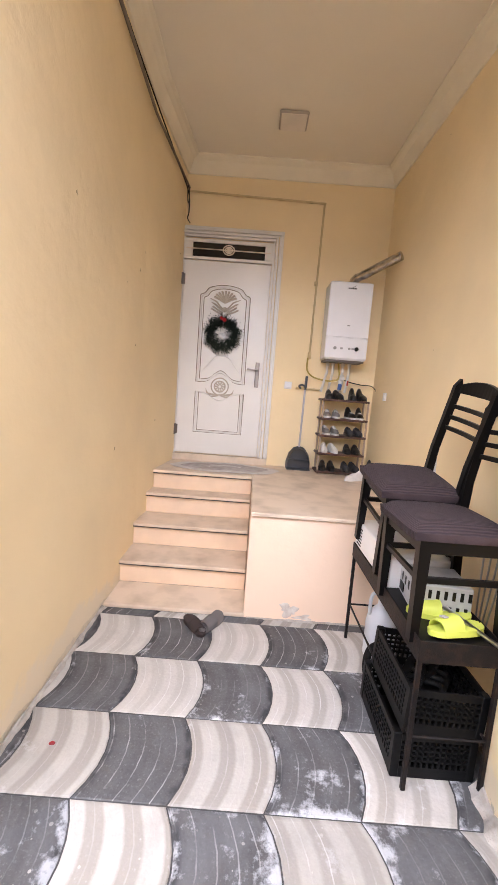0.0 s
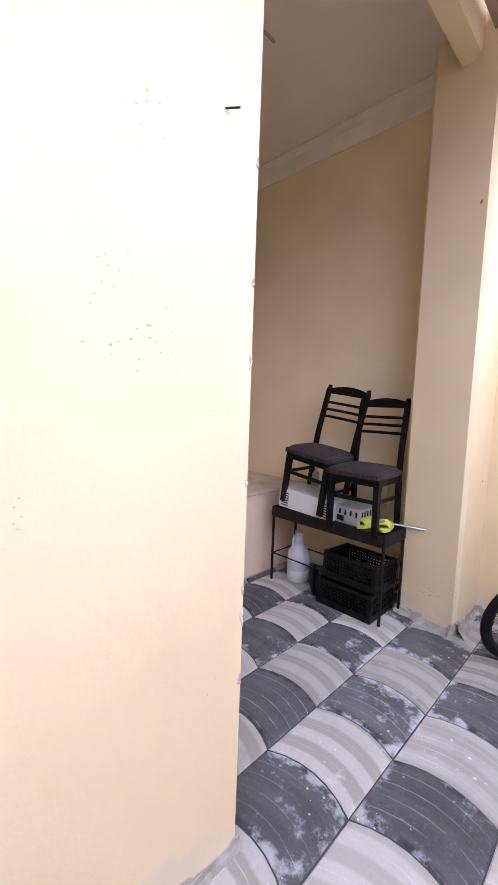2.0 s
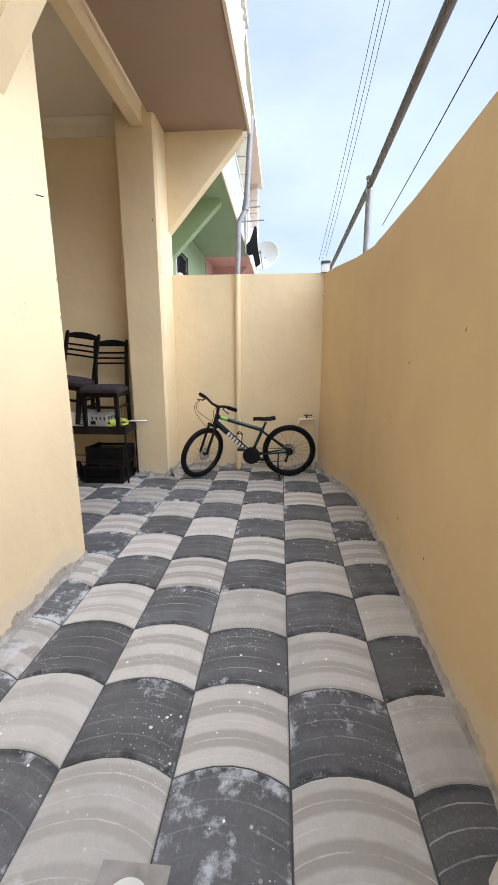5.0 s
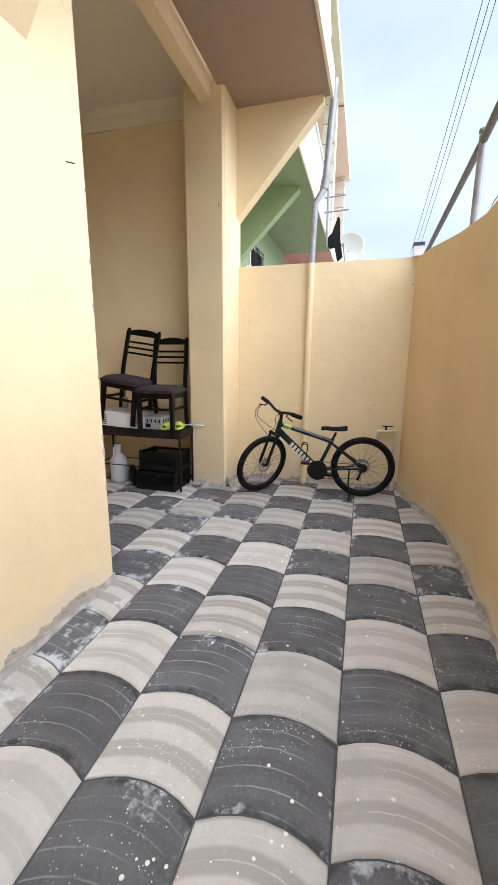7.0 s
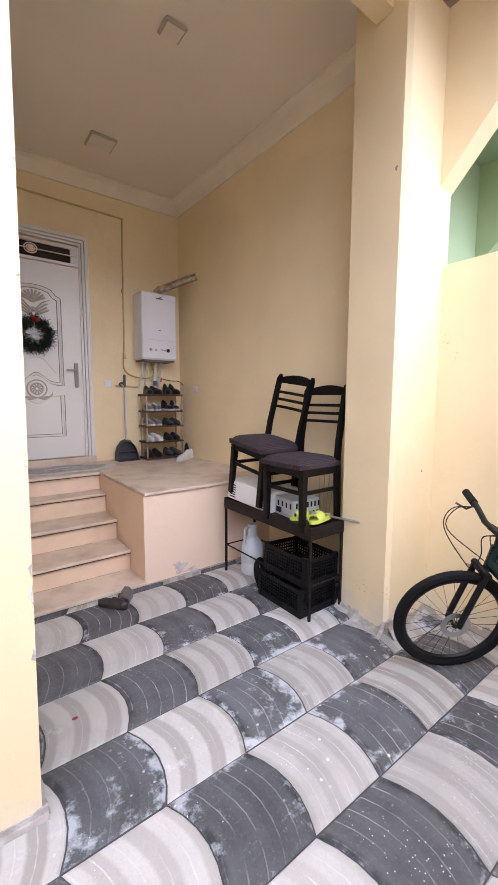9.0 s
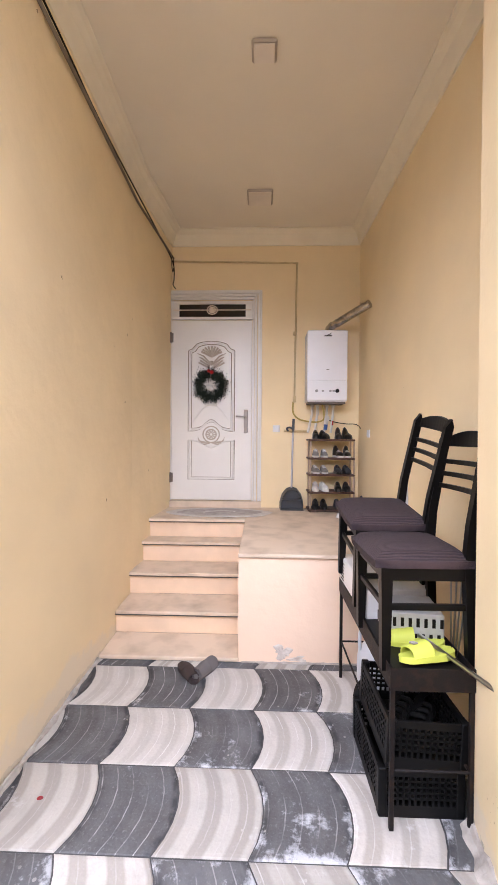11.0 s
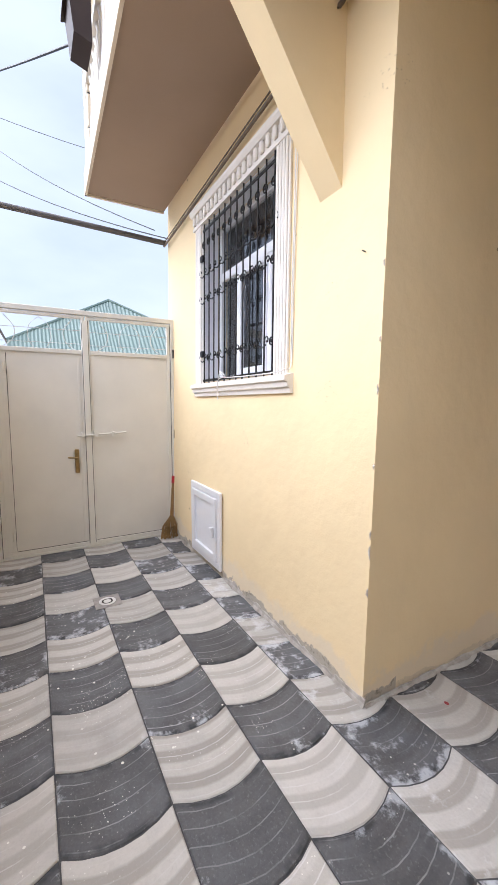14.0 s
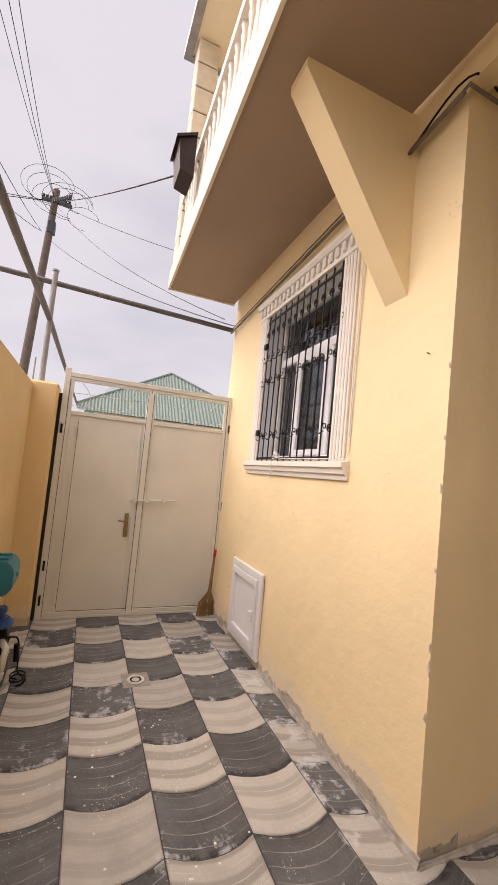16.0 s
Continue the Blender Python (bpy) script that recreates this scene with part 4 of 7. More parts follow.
tube(bm, [(0.0, -0.309, 0.718), (0.02, -0.309, 0.722), (0.04, -0.309, 0.738)], [0.003, 0.004, 0.002], 5)
part("badge", bm, M_BLACK, bo)
part("base_tray", boxes(((-0.20, -0.28, -0.018), (0.20, -0.04, 0.0))), material("boiler_underside", (0.12, 0.10, 0.09), 0.6, bump=0), bo)
bm = bmesh.new()
rings = []
pts = [(0.04, -0.16, 0.77), (0.04, -0.16, 0.82), (0.07, -0.2, 0.85)]
tube(bm, pts, 0.045, 14)
a, b = Vector((0.06, -0.19, 0.84)), Vector((0.395, -0.50, 0.985))
ps, rs = [], []
for k in range(31):
    ps.append(a.lerp(b, k / 30))
    rs.append(0.041 + (0.005 if k % 2 and 3 < k < 24 else 0) + (0.004 if k in (25, 26, 29) else 0))
tube(bm, ps, rs, 14)
part("flue", bm, material("flexible_steel_flue", (0.62, 0.58, 0.54), 0.22, 1.0, spots=0.55, scale=18, bump=0.1), bo, "corrugated steel flue", smooth=True)
M_PIPEW = material("white_plastic_pipe", (0.68, 0.66, 0.62), 0.4, bump=0)
M_HOSEY = material("yellow_gas_hose", (0.45, 0.33, 0.06), 0.45, bump=0.05)
for k, (x, xe) in enumerate(((-0.135, -0.175), (-0.075, -0.10), (0.03, 0.01), (0.10, 0.085))):
    bm = bmesh.new()
    tube(bm, [(x, -0.10, -0.01), (x, -0.10, -0.12), (xe, -0.05, -0.33)], 0.014, 8)
    tube(bm, [(x, -0.10, -0.02), (x, -0.10, -0.05)], 0.02, 6)
    part("water_pipe", bm, M_PIPEW, bo)
bm = bmesh.new()
tube(bm, [(0.03, -0.10, -0.14), (0.02, -0.10, -0.24)], 0.026, 10)
lathe(bm, [(0.02, -0.02), (0.028, 0), (0.02, 0.02)], 12, pose(0.03, -0.13, -0.18, 90))
part("filter", bm, M_PIPEW, bo, "white water filter with a blue foot")
bm = bmesh.new()
tube(bm, [(0.02, -0.10, -0.24), (0.015, -0.10, -0.30)], 0.022, 10)
part("filter_cup", bm, material("blue_plastic", (0.05, 0.12, 0.35), 0.3, bump=0), bo, "blue plastic cup")
bm = bmesh.new()
tube(bm, [(0.095, -0.12, -0.20), (0.09, -0.12, -0.25)], 0.008, 6)
part("valve", bm, material("red_valve", (0.5, 0.03, 0.02), 0.4, bump=0), bo, "red valve handle")
bm = bmesh.new()
tube(bm, curve_pts([(-0.345, -0.03, 0.02), (-0.345, -0.04, -0.10), (-0.29, -0.05, -0.17), (-0.18, -0.07, -0.205), (-0.07, -0.09, -0.21), (0.0, -0.1, -0.17), (-0.02, -0.1, -0.02)]), 0.009, 8)
part("gas_hose", bm, M_HOSEY, bo, "yellow flexible gas hose", smooth=True)
bm = bmesh.new()
tube(bm, curve_pts([(0.02, -0.1, -0.18), (0.12, -0.08, -0.21), (0.25, -0.06, -0.23), (0.38, -0.06, -0.24), (0.44, -0.12, -0.33)]), 0.005, 6)
part("lead", bm, M_BLACK, bo)

bm = bmesh.new()
tube(bm, [(1.148, BACK - 0.02, 2.0), (1.165, BACK - 0.02, 3.58)], 0.011, 8)
tube(bm, [(1.18, BACK - 0.02, 3.59), (LEFT_BACK + 0.02, BACK - 0.02, 3.62)], 0.011, 8)
for z in (2.78,):
    tube(bm, [(1.148, BACK - 0.025, z - 0.02), (1.148, BACK - 0.025, z + 0.02)], 0.018, 8)
box(bm, (1.13, BACK - 0.05, 1.99), (1.166, BACK - 0.005, 2.06), 0.006)
tube(bm, [(1.03, BACK - 0.03, 1.665), (1.30, BACK - 0.03, 1.66)], 0.011, 8)
obj("gas_pipe", bm, material("pipe_ochre_paint", (0.66, 0.51, 0.27), 0.6, spots=0.25, scale=9, bump=0.1), label="thin gas pipe painted ochre yellow", category="pipe")


def switch(x, y, z, turned=0):
    e = empty("light_switch", pose(x, y, z, 0, 0, turned), "white square plastic wall switch", "switch")
    bm = bmesh.new()
    box(bm, (-0.04, -0.012, -0.04), (0.04, 0, 0.04), 0.004)
    part("plate", bm, M_PVC, e)
    bm = bmesh.new()
    box(bm, (-0.026, -0.017, -0.026), (0.026, -0.011, 0.026), 0.003)
    part("rocker", bm, M_PVC, e)
    return e


switch(0.944, BACK, 1.686)
s = switch(RIGHT_BACK + 0.0085, 2.72, 1.63, -90)
s["label"], s["category"] = "white wall socket with a plugged lead", "socket"

# ---- stairs ----
st = empty("stairs", (0, 0, 0), "five beige stone treads over peach painted risers", "stairs")
st["kind"] = "structure"
noses = ((1.29, 0.03), (1.60, 0.21), (1.93, 0.40), (2.24, 0.59), (2.42, PLAT))
M_RISER = material("riser_peach_paint", (0.84, 0.64, 0.46), 0.6, spots=0.1, scale=6, bump=0.1)
for k, (y, z) in enumerate(noses):
    y2 = noses[k + 1][0] + 0.03 if k < 4 else BACK
    x1 = 0.615 if k < 4 else 0.618
    bm = bmesh.new()
    box(bm, (LEFT + 0.001, y, z - 0.028), (x1 + (0.012 if k == 0 else 0), y2, z), 0.005)
    part("tread", bm, M_STEP, st, "worn beige stone tread, dirty towards the back")
    # dark strip added to deepen the shadow under the overhanging nosing
    part("nosing_shade", boxes(((LEFT + 0.001, y + 0.005, z - 0.036), (0.614, y + 0.0295, z - 0.0285))), M_GROUT, st, "dark strip standing in for the shade under the tread's edge")
    if k:
        part("riser", boxes(((LEFT + 0.001, y + 0.03, noses[k - 1][1]), (0.615, y + 0.3 if k < 4 else BACK, z - 0.028))), M_RISER, st)
bm = bmesh.new()
box(bm, (0.619, 1.275, PLAT - 0.028), (RIGHT - 0.001, BACK - 0.001, PLAT), 0.005)
obj("landing_slab", bm, M_STEP, label="beige stone slab covering the landing", kind="structure")

# ---- iron table by the porch wall ----
M_SEAT = material("brown_ribbed_fabric", (0.026, 0.016, 0.020), 0.95, spots=0.25, scale=25, bump=0.6, grain=260)
M_WOODB = material("black_lacquered_wood", (0.004, 0.0035, 0.0035), 0.38, spots=0.2, scale=9, bump=0.04, spec=0.22)
n_, l_ = M_SEAT.node_tree.nodes, M_SEAT.node_tree.links
ribs = n_.new("ShaderNodeTexWave")
ribs.inputs["Scale"].default_value, ribs.inputs["Distortion"].default_value, ribs.inputs["Detail"].default_value = 26, 1.2, 2
ribs.bands_direction = "Y"
rib_bump = n_.new("ShaderNodeBump")
rib_bump.inputs["Strength"].default_value, rib_bump.inputs["Distance"].default_value = 0.8, 0.006
l_.new(n_["Texture Coordinate"].outputs["Object"], ribs.inputs["Vector"])
l_.new(ribs.outputs["Fac"], rib_bump.inputs["Height"])
l_.new(n_["Bump"].outputs[0], rib_bump.inputs["Normal"])
l_.new(rib_bump.outputs[0], n_["Principled BSDF"].inputs["Normal"])
tint = n_.new("ShaderNodeMix")
tint.data_type = "RGBA"
tint.inputs["B"].default_value = (0.075, 0.048, 0.052, 1)
l_.new(n_["Mix"].outputs["Result"], tint.inputs["A"])
fade = n_.new("ShaderNodeMath")
fade.operation = "MULTIPLY"
fade.inputs[1].default_value = 0.6
l_.new(ribs.outputs["Fac"], fade.inputs[0])
l_.new(fade.outputs[0], tint.inputs["Factor"])
l_.new(tint.outputs["Result"], n_["Principled BSDF"].inputs["Base Color"])
TX0, TX1, TY0, TY1, TZ = 1.30, 1.63, 0.13, 1.16, 0.60
ta = empty("iron_table", (TX0, TY0, 0), "narrow dark iron table with a tray top and thin legs", "table")
W, L = TX1 - TX0, TY1 - TY0
bm = bmesh.new()
box(bm, (0, 0, TZ - 0.02), (W, L, TZ))
part("top_sheet", bm, M_RUST, ta)
bm = bmesh.new()
for lo, hi in (((-0.004, -0.004, TZ - 0.03), (W + 0.004, 0.0, TZ + 0.06)), ((-0.004, L, TZ - 0.03), (W + 0.004, L + 0.004, TZ + 0.06)), ((-0.004, 0, TZ - 0.03), (0, L, TZ + 0.06)), ((W, 0, TZ - 0.03), (W + 0.004, L, TZ + 0.06))):
    box(bm, lo, hi)
part("rim", bm, M_RUST, ta)
for x, y in ((0.008, 0.008), (W - 0.008, 0.008), (0.008, L - 0.008), (W - 0.008, L - 0.008)):
    bm = bmesh.new()
    box(bm, (x - 0.009, y - 0.009, 0), (x + 0.009, y + 0.009, TZ - 0.02), 0.002)
    part("leg", bm, M_RUST, ta)
for a, b in (((0.01, 0.01, 0.24), (W - 0.01, 0.01, 0.24)), ((0.01, 0.01, 0.24), (0.01, L - 0.01, 0.24)), ((W - 0.01, 0.01, 0.24), (W - 0.01, L - 0.01, 0.24)), ((0.01, L - 0.01, 0.24), (W - 0.01, L - 0.01, 0.24))):
    bm = bmesh.new()
    tube(bm, [a, b], 0.006, 6)
    part("crossbar", bm, M_RUST, ta)


# ---- chairs ----
def chair(m, label):
    """Origin under the seat's middle; the front looks to -x."""
    c = empty("dining_chair", m, label, "chair", "chairs stacked on the iron table")
    w = 0.185
    for sy in (-1, 1):
        bm = bmesh.new()
        prism(bm, [(-0.205, 0.44), (-0.155, 0.44), (-0.165, 0.0), (-0.198, 0.0)], sy * w - 0.02, sy * w + 0.02, "y")
        part("leg", bm, M_WOODB, c, "black front leg")
        bm = bmesh.new()
        prism(bm, [(0.20, 0.0), (0.16, 0.0), (0.14, 0.44), (0.155, 0.60), (0.215, 0.96), (0.245, 1.0), (0.255, 0.96), (0.195, 0.60), (0.185, 0.44)], sy * w - 0.016, sy * w + 0.016, "y")
        part("post", bm, M_WOODB, c, "black back leg running up as a back post")
        bm = bmesh.new()
        box(bm, (-0.17, sy * w - 0.012, 0.37), (0.15, sy * w + 0.012, 0.43), 0.003)
        part("seat_rail", bm, M_WOODB, c)
        bm = bmesh.new()
        box(bm, (-0.165, sy * w - 0.009, 0.245), (0.155, sy * w + 0.009, 0.272), 0.003)
        part("stretcher", bm, M_WOODB, c)
    bm = bmesh.new()
    box(bm, (-0.195, -w, 0.37), (-0.170, w, 0.43), 0.003)
    part("seat_rail", bm, M_WOODB, c)
    bm = bmesh.new()
    box(bm, (0.148, -w, 0.37), (0.172, w, 0.43), 0.003)
    part("seat_rail", bm, M_WOODB, c)
    bm = bmesh.new()
    box(bm, (-0.19, -w, 0.245), (-0.172, w, 0.272), 0.003)
    part("stretcher", bm, M_WOODB, c)
    # curved slats and top rail
    for z in (0.73, 0.79, 0.85):
        bm = bmesh.new()
        x0 = 0.172 + (z - 0.6) * 0.19
        pts = [(x0 + 0.018 * (1 - (y / w) ** 2), y) for y in (-w + 2 * w * k / 8 for k in range(9))]
        prism(bm, pts + [(p[0] + 0.014, p[1]) for p in pts[::-1]], z - 0.011, z + 0.011)
        part("slat", bm, M_WOODB, c)
    bm = bmesh.new()
    n = 12
    low, top = [], []
    for k in range(n + 1):
        y = -w + 2 * w * k / n
        x = 0.232 + 0.018 * (1 - (y / w) ** 2)
        low.append((x, y, 0.925))
        top.append((x + 0.012, y, 0.965 + 0.035 * math.cos(y / w * math.pi / 2) ** 0.8))
    vs = [[bm.verts.new((p[0] + d, p[1], p[2])) for p in r] for r in (low, top) for d in (0, 0.018)]
    a, b, cc, d = vs
    for k in range(n):
        for q, r in ((a, cc), (cc, d), (d, b), (b, a)):
            bm.faces.new((q[k], q[k + 1], r[k + 1], r[k]))
    for k in (0, n):
        bm.faces.new((a[k], b[k], d[k], cc[k]))
    part("top_rail", bm, M_WOODB, c)
    # seat cushion, softly crowned
    bm = bmesh.new()
    g = 10
    grid = {}
    for i in range(g + 1):
        for j in range(g + 1):
            u, v = 2 * i / g - 1, 2 * j / g - 1
            edge = max(abs(u), abs(v))
            z = 0.470 + 0.030 * ((1 - u ** 4) * (1 - v ** 4)) ** 0.7 - (0.012 if edge > 0.99 else 0)
            corner = 1 - 0.03 * abs(u * v) ** 4
            grid[i, j] = bm.verts.new((-0.025 + u * 0.212 * corner, v * 0.212 * corner, z))
    for i in range(g):
        for j in range(g):
            bm.faces.new((grid[i, j], grid[i + 1, j], grid[i + 1, j + 1], grid[i, j + 1]))
    rim = [grid[i, 0] for i in range(g)] + [grid[g, j] for j in range(g)] + [grid[i, g] for i in range(g, 0, -1)] + [grid[0, j] for j in range(g, 0, -1)]
    lo = [bm.verts.new((v.co.x * 0.985, v.co.y * 0.985, 0.425)) for v in rim]
    for k in range(len(rim)):
        bm.faces.new((rim[k], rim[(k + 1) % len(rim)], lo[(k + 1) % len(rim)], lo[k]))
    bm.faces.new(lo)
    part("seat", bm, M_SEAT, c, "dark brown ribbed fabric seat", smooth=True)
    return c


chair(pose(1.475, 0.395, 0.615, 0, 0, 1), "black dining chair with brown ribbed seat, standing on an iron table")
chair(pose(1.465, 0.855, 0.71, 8, 0, 1), "black dining chair with brown seat, standing tilted on a metal case")

# metal boxes on the table under the chairs
M_BOXW = material("white_enamel_case", (0.74, 0.74, 0.73), 0.35, spots=0.06, scale=5, bump=0.03)
wb = empty("vented_metal_case", pose(1.47, 0.83, TZ + 0.062, 4, 0, 4), "white sheet metal case with vent slots on the iron table", "appliance")
bm = bmesh.new()
box(bm, (-0.17, -0.24, 0), (0.16, 0.27, 0.16), 0.006)
part("casing", bm, M_BOXW, wb)
for k in range(6):
    for y0 in (0.17, -0.22):
        part("slot", boxes(((-0.1715, y0, 0.02 + k * 0.02), (-0.169, y0 + 0.07, 0.029 + k * 0.02))), M_BLACK, wb)
gb = empty("perforated_metal_box", pose(1.47, 0.41, TZ + 0.048, 0, 0, -6), "grey perforated steel box on the iron table under a chair", "appliance")
M_GALV = material("dull_zinc", (0.55, 0.56, 0.58), 0.45, 0.3, spots=0.2, scale=12, bump=0.1)
bm = bmesh.new()
box(bm, (-0.11, -0.06, 0.0), (0.14, 0.16, 0.135), 0.004)
part("casing", bm, M_GALV, gb)
for k in range(4):
    part("hole", boxes(((-0.112, -0.04 + 0.05 * k, 0.07), (-0.1085, -0.025 + 0.05 * k, 0.11))), M_BLACK, gb)
for k in range(7):
    for z0, z1 in ((0.022, 0.045), (0.075, 0.115)):
        x0 = -0.095 + 0.034 * k + (0.012 if z0 > 0.05 else 0)
        part("hole", boxes(((x0, -0.0625, z0), (x0 + 0.014, -0.0585, z1))), M_BLACK, gb)
part("socket", boxes(((-0.1145, 0.08, 0.02), (-0.109, 0.14, 0.06))), M_BLACK, gb)
for a, b in (((1.40, 0.62, 0.70), (1.62, -0.02, 0.675)),):
    bm = bmesh.new()
    a, b = Vector(a), Vector(b)
    tube(bm, [a, b], 0.009, 8)
    tube(bm, [b, b + (b - a).normalized() * 0.012], 0.011, 8)
    obj("metal_tube", bm, M_STEEL, label="thin chromed metal tube lying on the iron table", category="tube", smooth=True)
bm = bmesh.new()
for k in range(4):
    tube(bm, [(1.63 + 0.006 * k, 0.28 + 0.03 * k, 0.605), (1.655, 0.24 + 0.05 * k, 0.98 - 0.02 * k)], 0.004, 6)
obj("metal_rods", bm, M_STEEL, label="thin steel rods standing against the wall behind a chair", category="rod")
bm = bmesh.new()
lathe(bm, [(0.012, 0), (0.014, 0.1), (0.012, 0.30), (0.008, 0.34)], 10, pose(1.66, 0.98, 0.95))
obj("plastic_tube", bm, M_PIPEW, label="white plastic tube standing behind the chairs", category="tube").parent = None
part("foot", boxes(((1.63, 0.95, 0.60), (1.668, 1.01, 0.952))), M_GALV, bpy.data.objects["plastic_tube"])


# ---- slippers ----
def slipper(m, mat, label, group, s=1.0):
    e = empty("slipper", m, label, "slipper", group)
    bm = bmesh.new()
    n, rows = 16, []
    for k in range(n + 1):
        t = k / n
        x = (t - 0.5) * 0.27 * s
        w = (0.036 + 0.013 * math.sin(math.pi * (t * 0.9 + 0.3)) ** 2 + 0.006 * t) * (max(0.02, 1 - abs(2 * t - 1) ** 5)) ** 0.5 * s
        yo = 0.008 * math.sin(t * 3)
        h = 0.026 - 0.010 * t + 0.004
        rows.append([bm.verts.new((x, yo - w, 0)), bm.verts.new((x, yo - w * 1.03, h)), bm.verts.new((x, yo - w * 0.85, h + 0.002)), bm.verts.new((x, yo, h - 0.003)),
                     bm.verts.new((x, yo + w * 0.85, h + 0.002)), bm.verts.new((x, yo + w * 1.03, h)), bm.verts.new((x, yo + w, 0))])
    for a, b in zip(rows, rows[1:]):
        for j in range(7):
            bm.faces.new((a[j], a[(j + 1) % 7], b[(j + 1) % 7], b[j]))
    bm.faces.new(rows[0])
    bm.faces.new(rows[-1][::-1])
    part("sole", bm, mat, e, smooth=True)
    bm = bmesh.new()
    rows = []
    for k in range(7):
        t = 0.5 + 0.36 * k / 6
        x = (t - 0.5) * 0.27 * s
        w = 0.050 * s * (1 - 0.12 * (k / 6) ** 2)
        h = (0.062 - 0.018 * k / 6) * s
        rows.append([(x, w * math.cos(a), 0.012 + h * math.sin(a) ** 0.7) for a in (math.pi * q / 10 for q in range(11))])
    outer = [[bm.verts.new(p) for p in r] for r in rows]
    inner = [[bm.verts.new((p[0], p[1] * 0.9, 0.012 + (p[2] - 0.012) * 0.9)) for p in r] for r in rows]
    for L_ in (outer, inner):
        for a, b in zip(L_, L_[1:]):
            for j in range(10):
                bm.faces.new((a[j], a[j + 1], b[j + 1], b[j]))
    for i in (0, 6):
        for j in range(10):
            bm.faces.new((outer[i][j], outer[i][j + 1], inner[i][j + 1], inner[i][j]))
    part("strap", bm, mat, e, smooth=True)
    return e


M_LIME = material("lime_green_foam", (0.56, 0.62, 0.09), 0.6, spots=0.06, scale=10, bump=0.1)
s1 = slipper(pose(1.465, 0.345, TZ + 0.05, 0, 0, 172), M_LIME, "lime green foam slide slipper on the iron table", "lime green slippers")
s2 = slipper(pose(1.475, 0.215, TZ + 0.056, 10, -3, 200), M_LIME, "lime green foam slide slipper on the iron table", "lime green slippers")
part("badge", boxes(((0.05, -0.012, 0.064), (0.075, 0.012, 0.069))), M_MAT, s2, "small grey badge")
bm = bmesh.new()
box(bm, (TX0 + 0.01, 0.15, TZ), (1.615, 0.60, TZ + 0.047), 0.004, None)
obj("rubber_mat", bm, M_BLACK, label="folded dark rubber sheet lying in the table's tray", category="mat")
M_DKRUB = material("dark_brown_rubber", (0.035, 0.025, 0.025), 0.6, bump=0.1)
M_GREYRUB = material("grey_rubber", (0.13, 0.12, 0.12), 0.6, bump=0.1)
slipper(pose(0.30, 1.13, 0.002, 0, 0, -55), M_DKRUB, "dark worn slipper lying before the steps", "worn slippers before the steps", 0.9)
slipper(pose(0.40, 1.17, 0.02, -38, 0, -118), M_GREYRUB, "grey worn slipper tipped on its side before the steps", "worn slippers before the steps", 0.9)


# ---- crates ----
M_CRATE = material("black_crate_plastic", (0.004, 0.004, 0.0045), 0.5, bump=0.08, spec=0.22)


def crate(m, label, w=0.34, l=0.48, h=0.21):
    e = empty("plastic_crate", m, label, "crate", "black crates under the table")
    part("bottom", boxes(((0, 0, 0), (w, l, 0.012))), M_CRATE, e)
    for name, axis, at, length in (("side_wall", 1, 0, l), ("side_wall", 1, w - 0.01, l), ("end_wall", 0, 0, w), ("end_wall", 0, l - 0.01, w)):
        bm = bmesh.new()

        def bar(a0, a1, z0, z1):
            lo, hi = ((at, a0, z0), (at + 0.01, a1, z1)) if axis else ((a0, at, z0), (a1, at + 0.01, z1))
            box(bm, lo, hi)
        bar(0, length, 0.012, 0.05)
        bar(0, length, h - 0.03, h)
        for zz in (0.074, 0.098, 0.122, 0.146):
            bar(0, length, zz, zz + 0.010)
        n = int(length / 0.024)
        for k in range(n + 1):
            a = (length - 0.008) * k / n
            bar(a, a + 0.008, 0.05, h - 0.03)
        part(name, bm, M_CRATE, e)
    for x, y in ((0.0, 0.0), (w - 0.03, 0.0), (0.0, l - 0.03), (w - 0.03, l - 0.03)):
        bm = bmesh.new()
        box(bm, (x - 0.003, y - 0.003, 0.0), (x + 0.033, y + 0.033, h + 0.006), 0.004)
        part("corner_post", bm, M_CRATE, e)
    return e


crate(pose(1.275, 0.19, 0.001, 0, 0, 0), "black plastic crate with slotted sides under the iron table", 0.35, 0.46, 0.20)
crate(pose(1.30, 0.18, 0.215, 0, 3, 0), "black latticed plastic crate stacked on another crate", 0.33, 0.44, 0.20)
bm = bmesh.new()
for k in range(7):
    rr = random.Random(k)
    p = Vector((1.37 + 0.03 * k, 0.30 + 0.04 * (k % 4), 0.245))
    tube(bm, curve_pts([p, p + Vector((0.05, 0.06, 0.05)), p + Vector((0.0, 0.13, 0.03)), p + Vector((0.06, 0.16, 0.06))]), 0.014, 6)
obj("rubber_hose", bm, M_CRATE, label="coiled black rubber hose lying in the upper crate", category="hose", smooth=True)
bm = bmesh.new()
tube(bm, curve_pts([(1.33, 0.70, 0.02), (1.31, 0.72, 0.12), (1.33, 0.74, 0.20), (1.38, 0.75, 0.21), (1.40, 0.73, 0.1), (1.40, 0.72, 0.02)]), 0.022, 8)
obj("black_strap", bm, M_CRATE, label="thick black strap bundled beside the crates", category="strap", smooth=True)

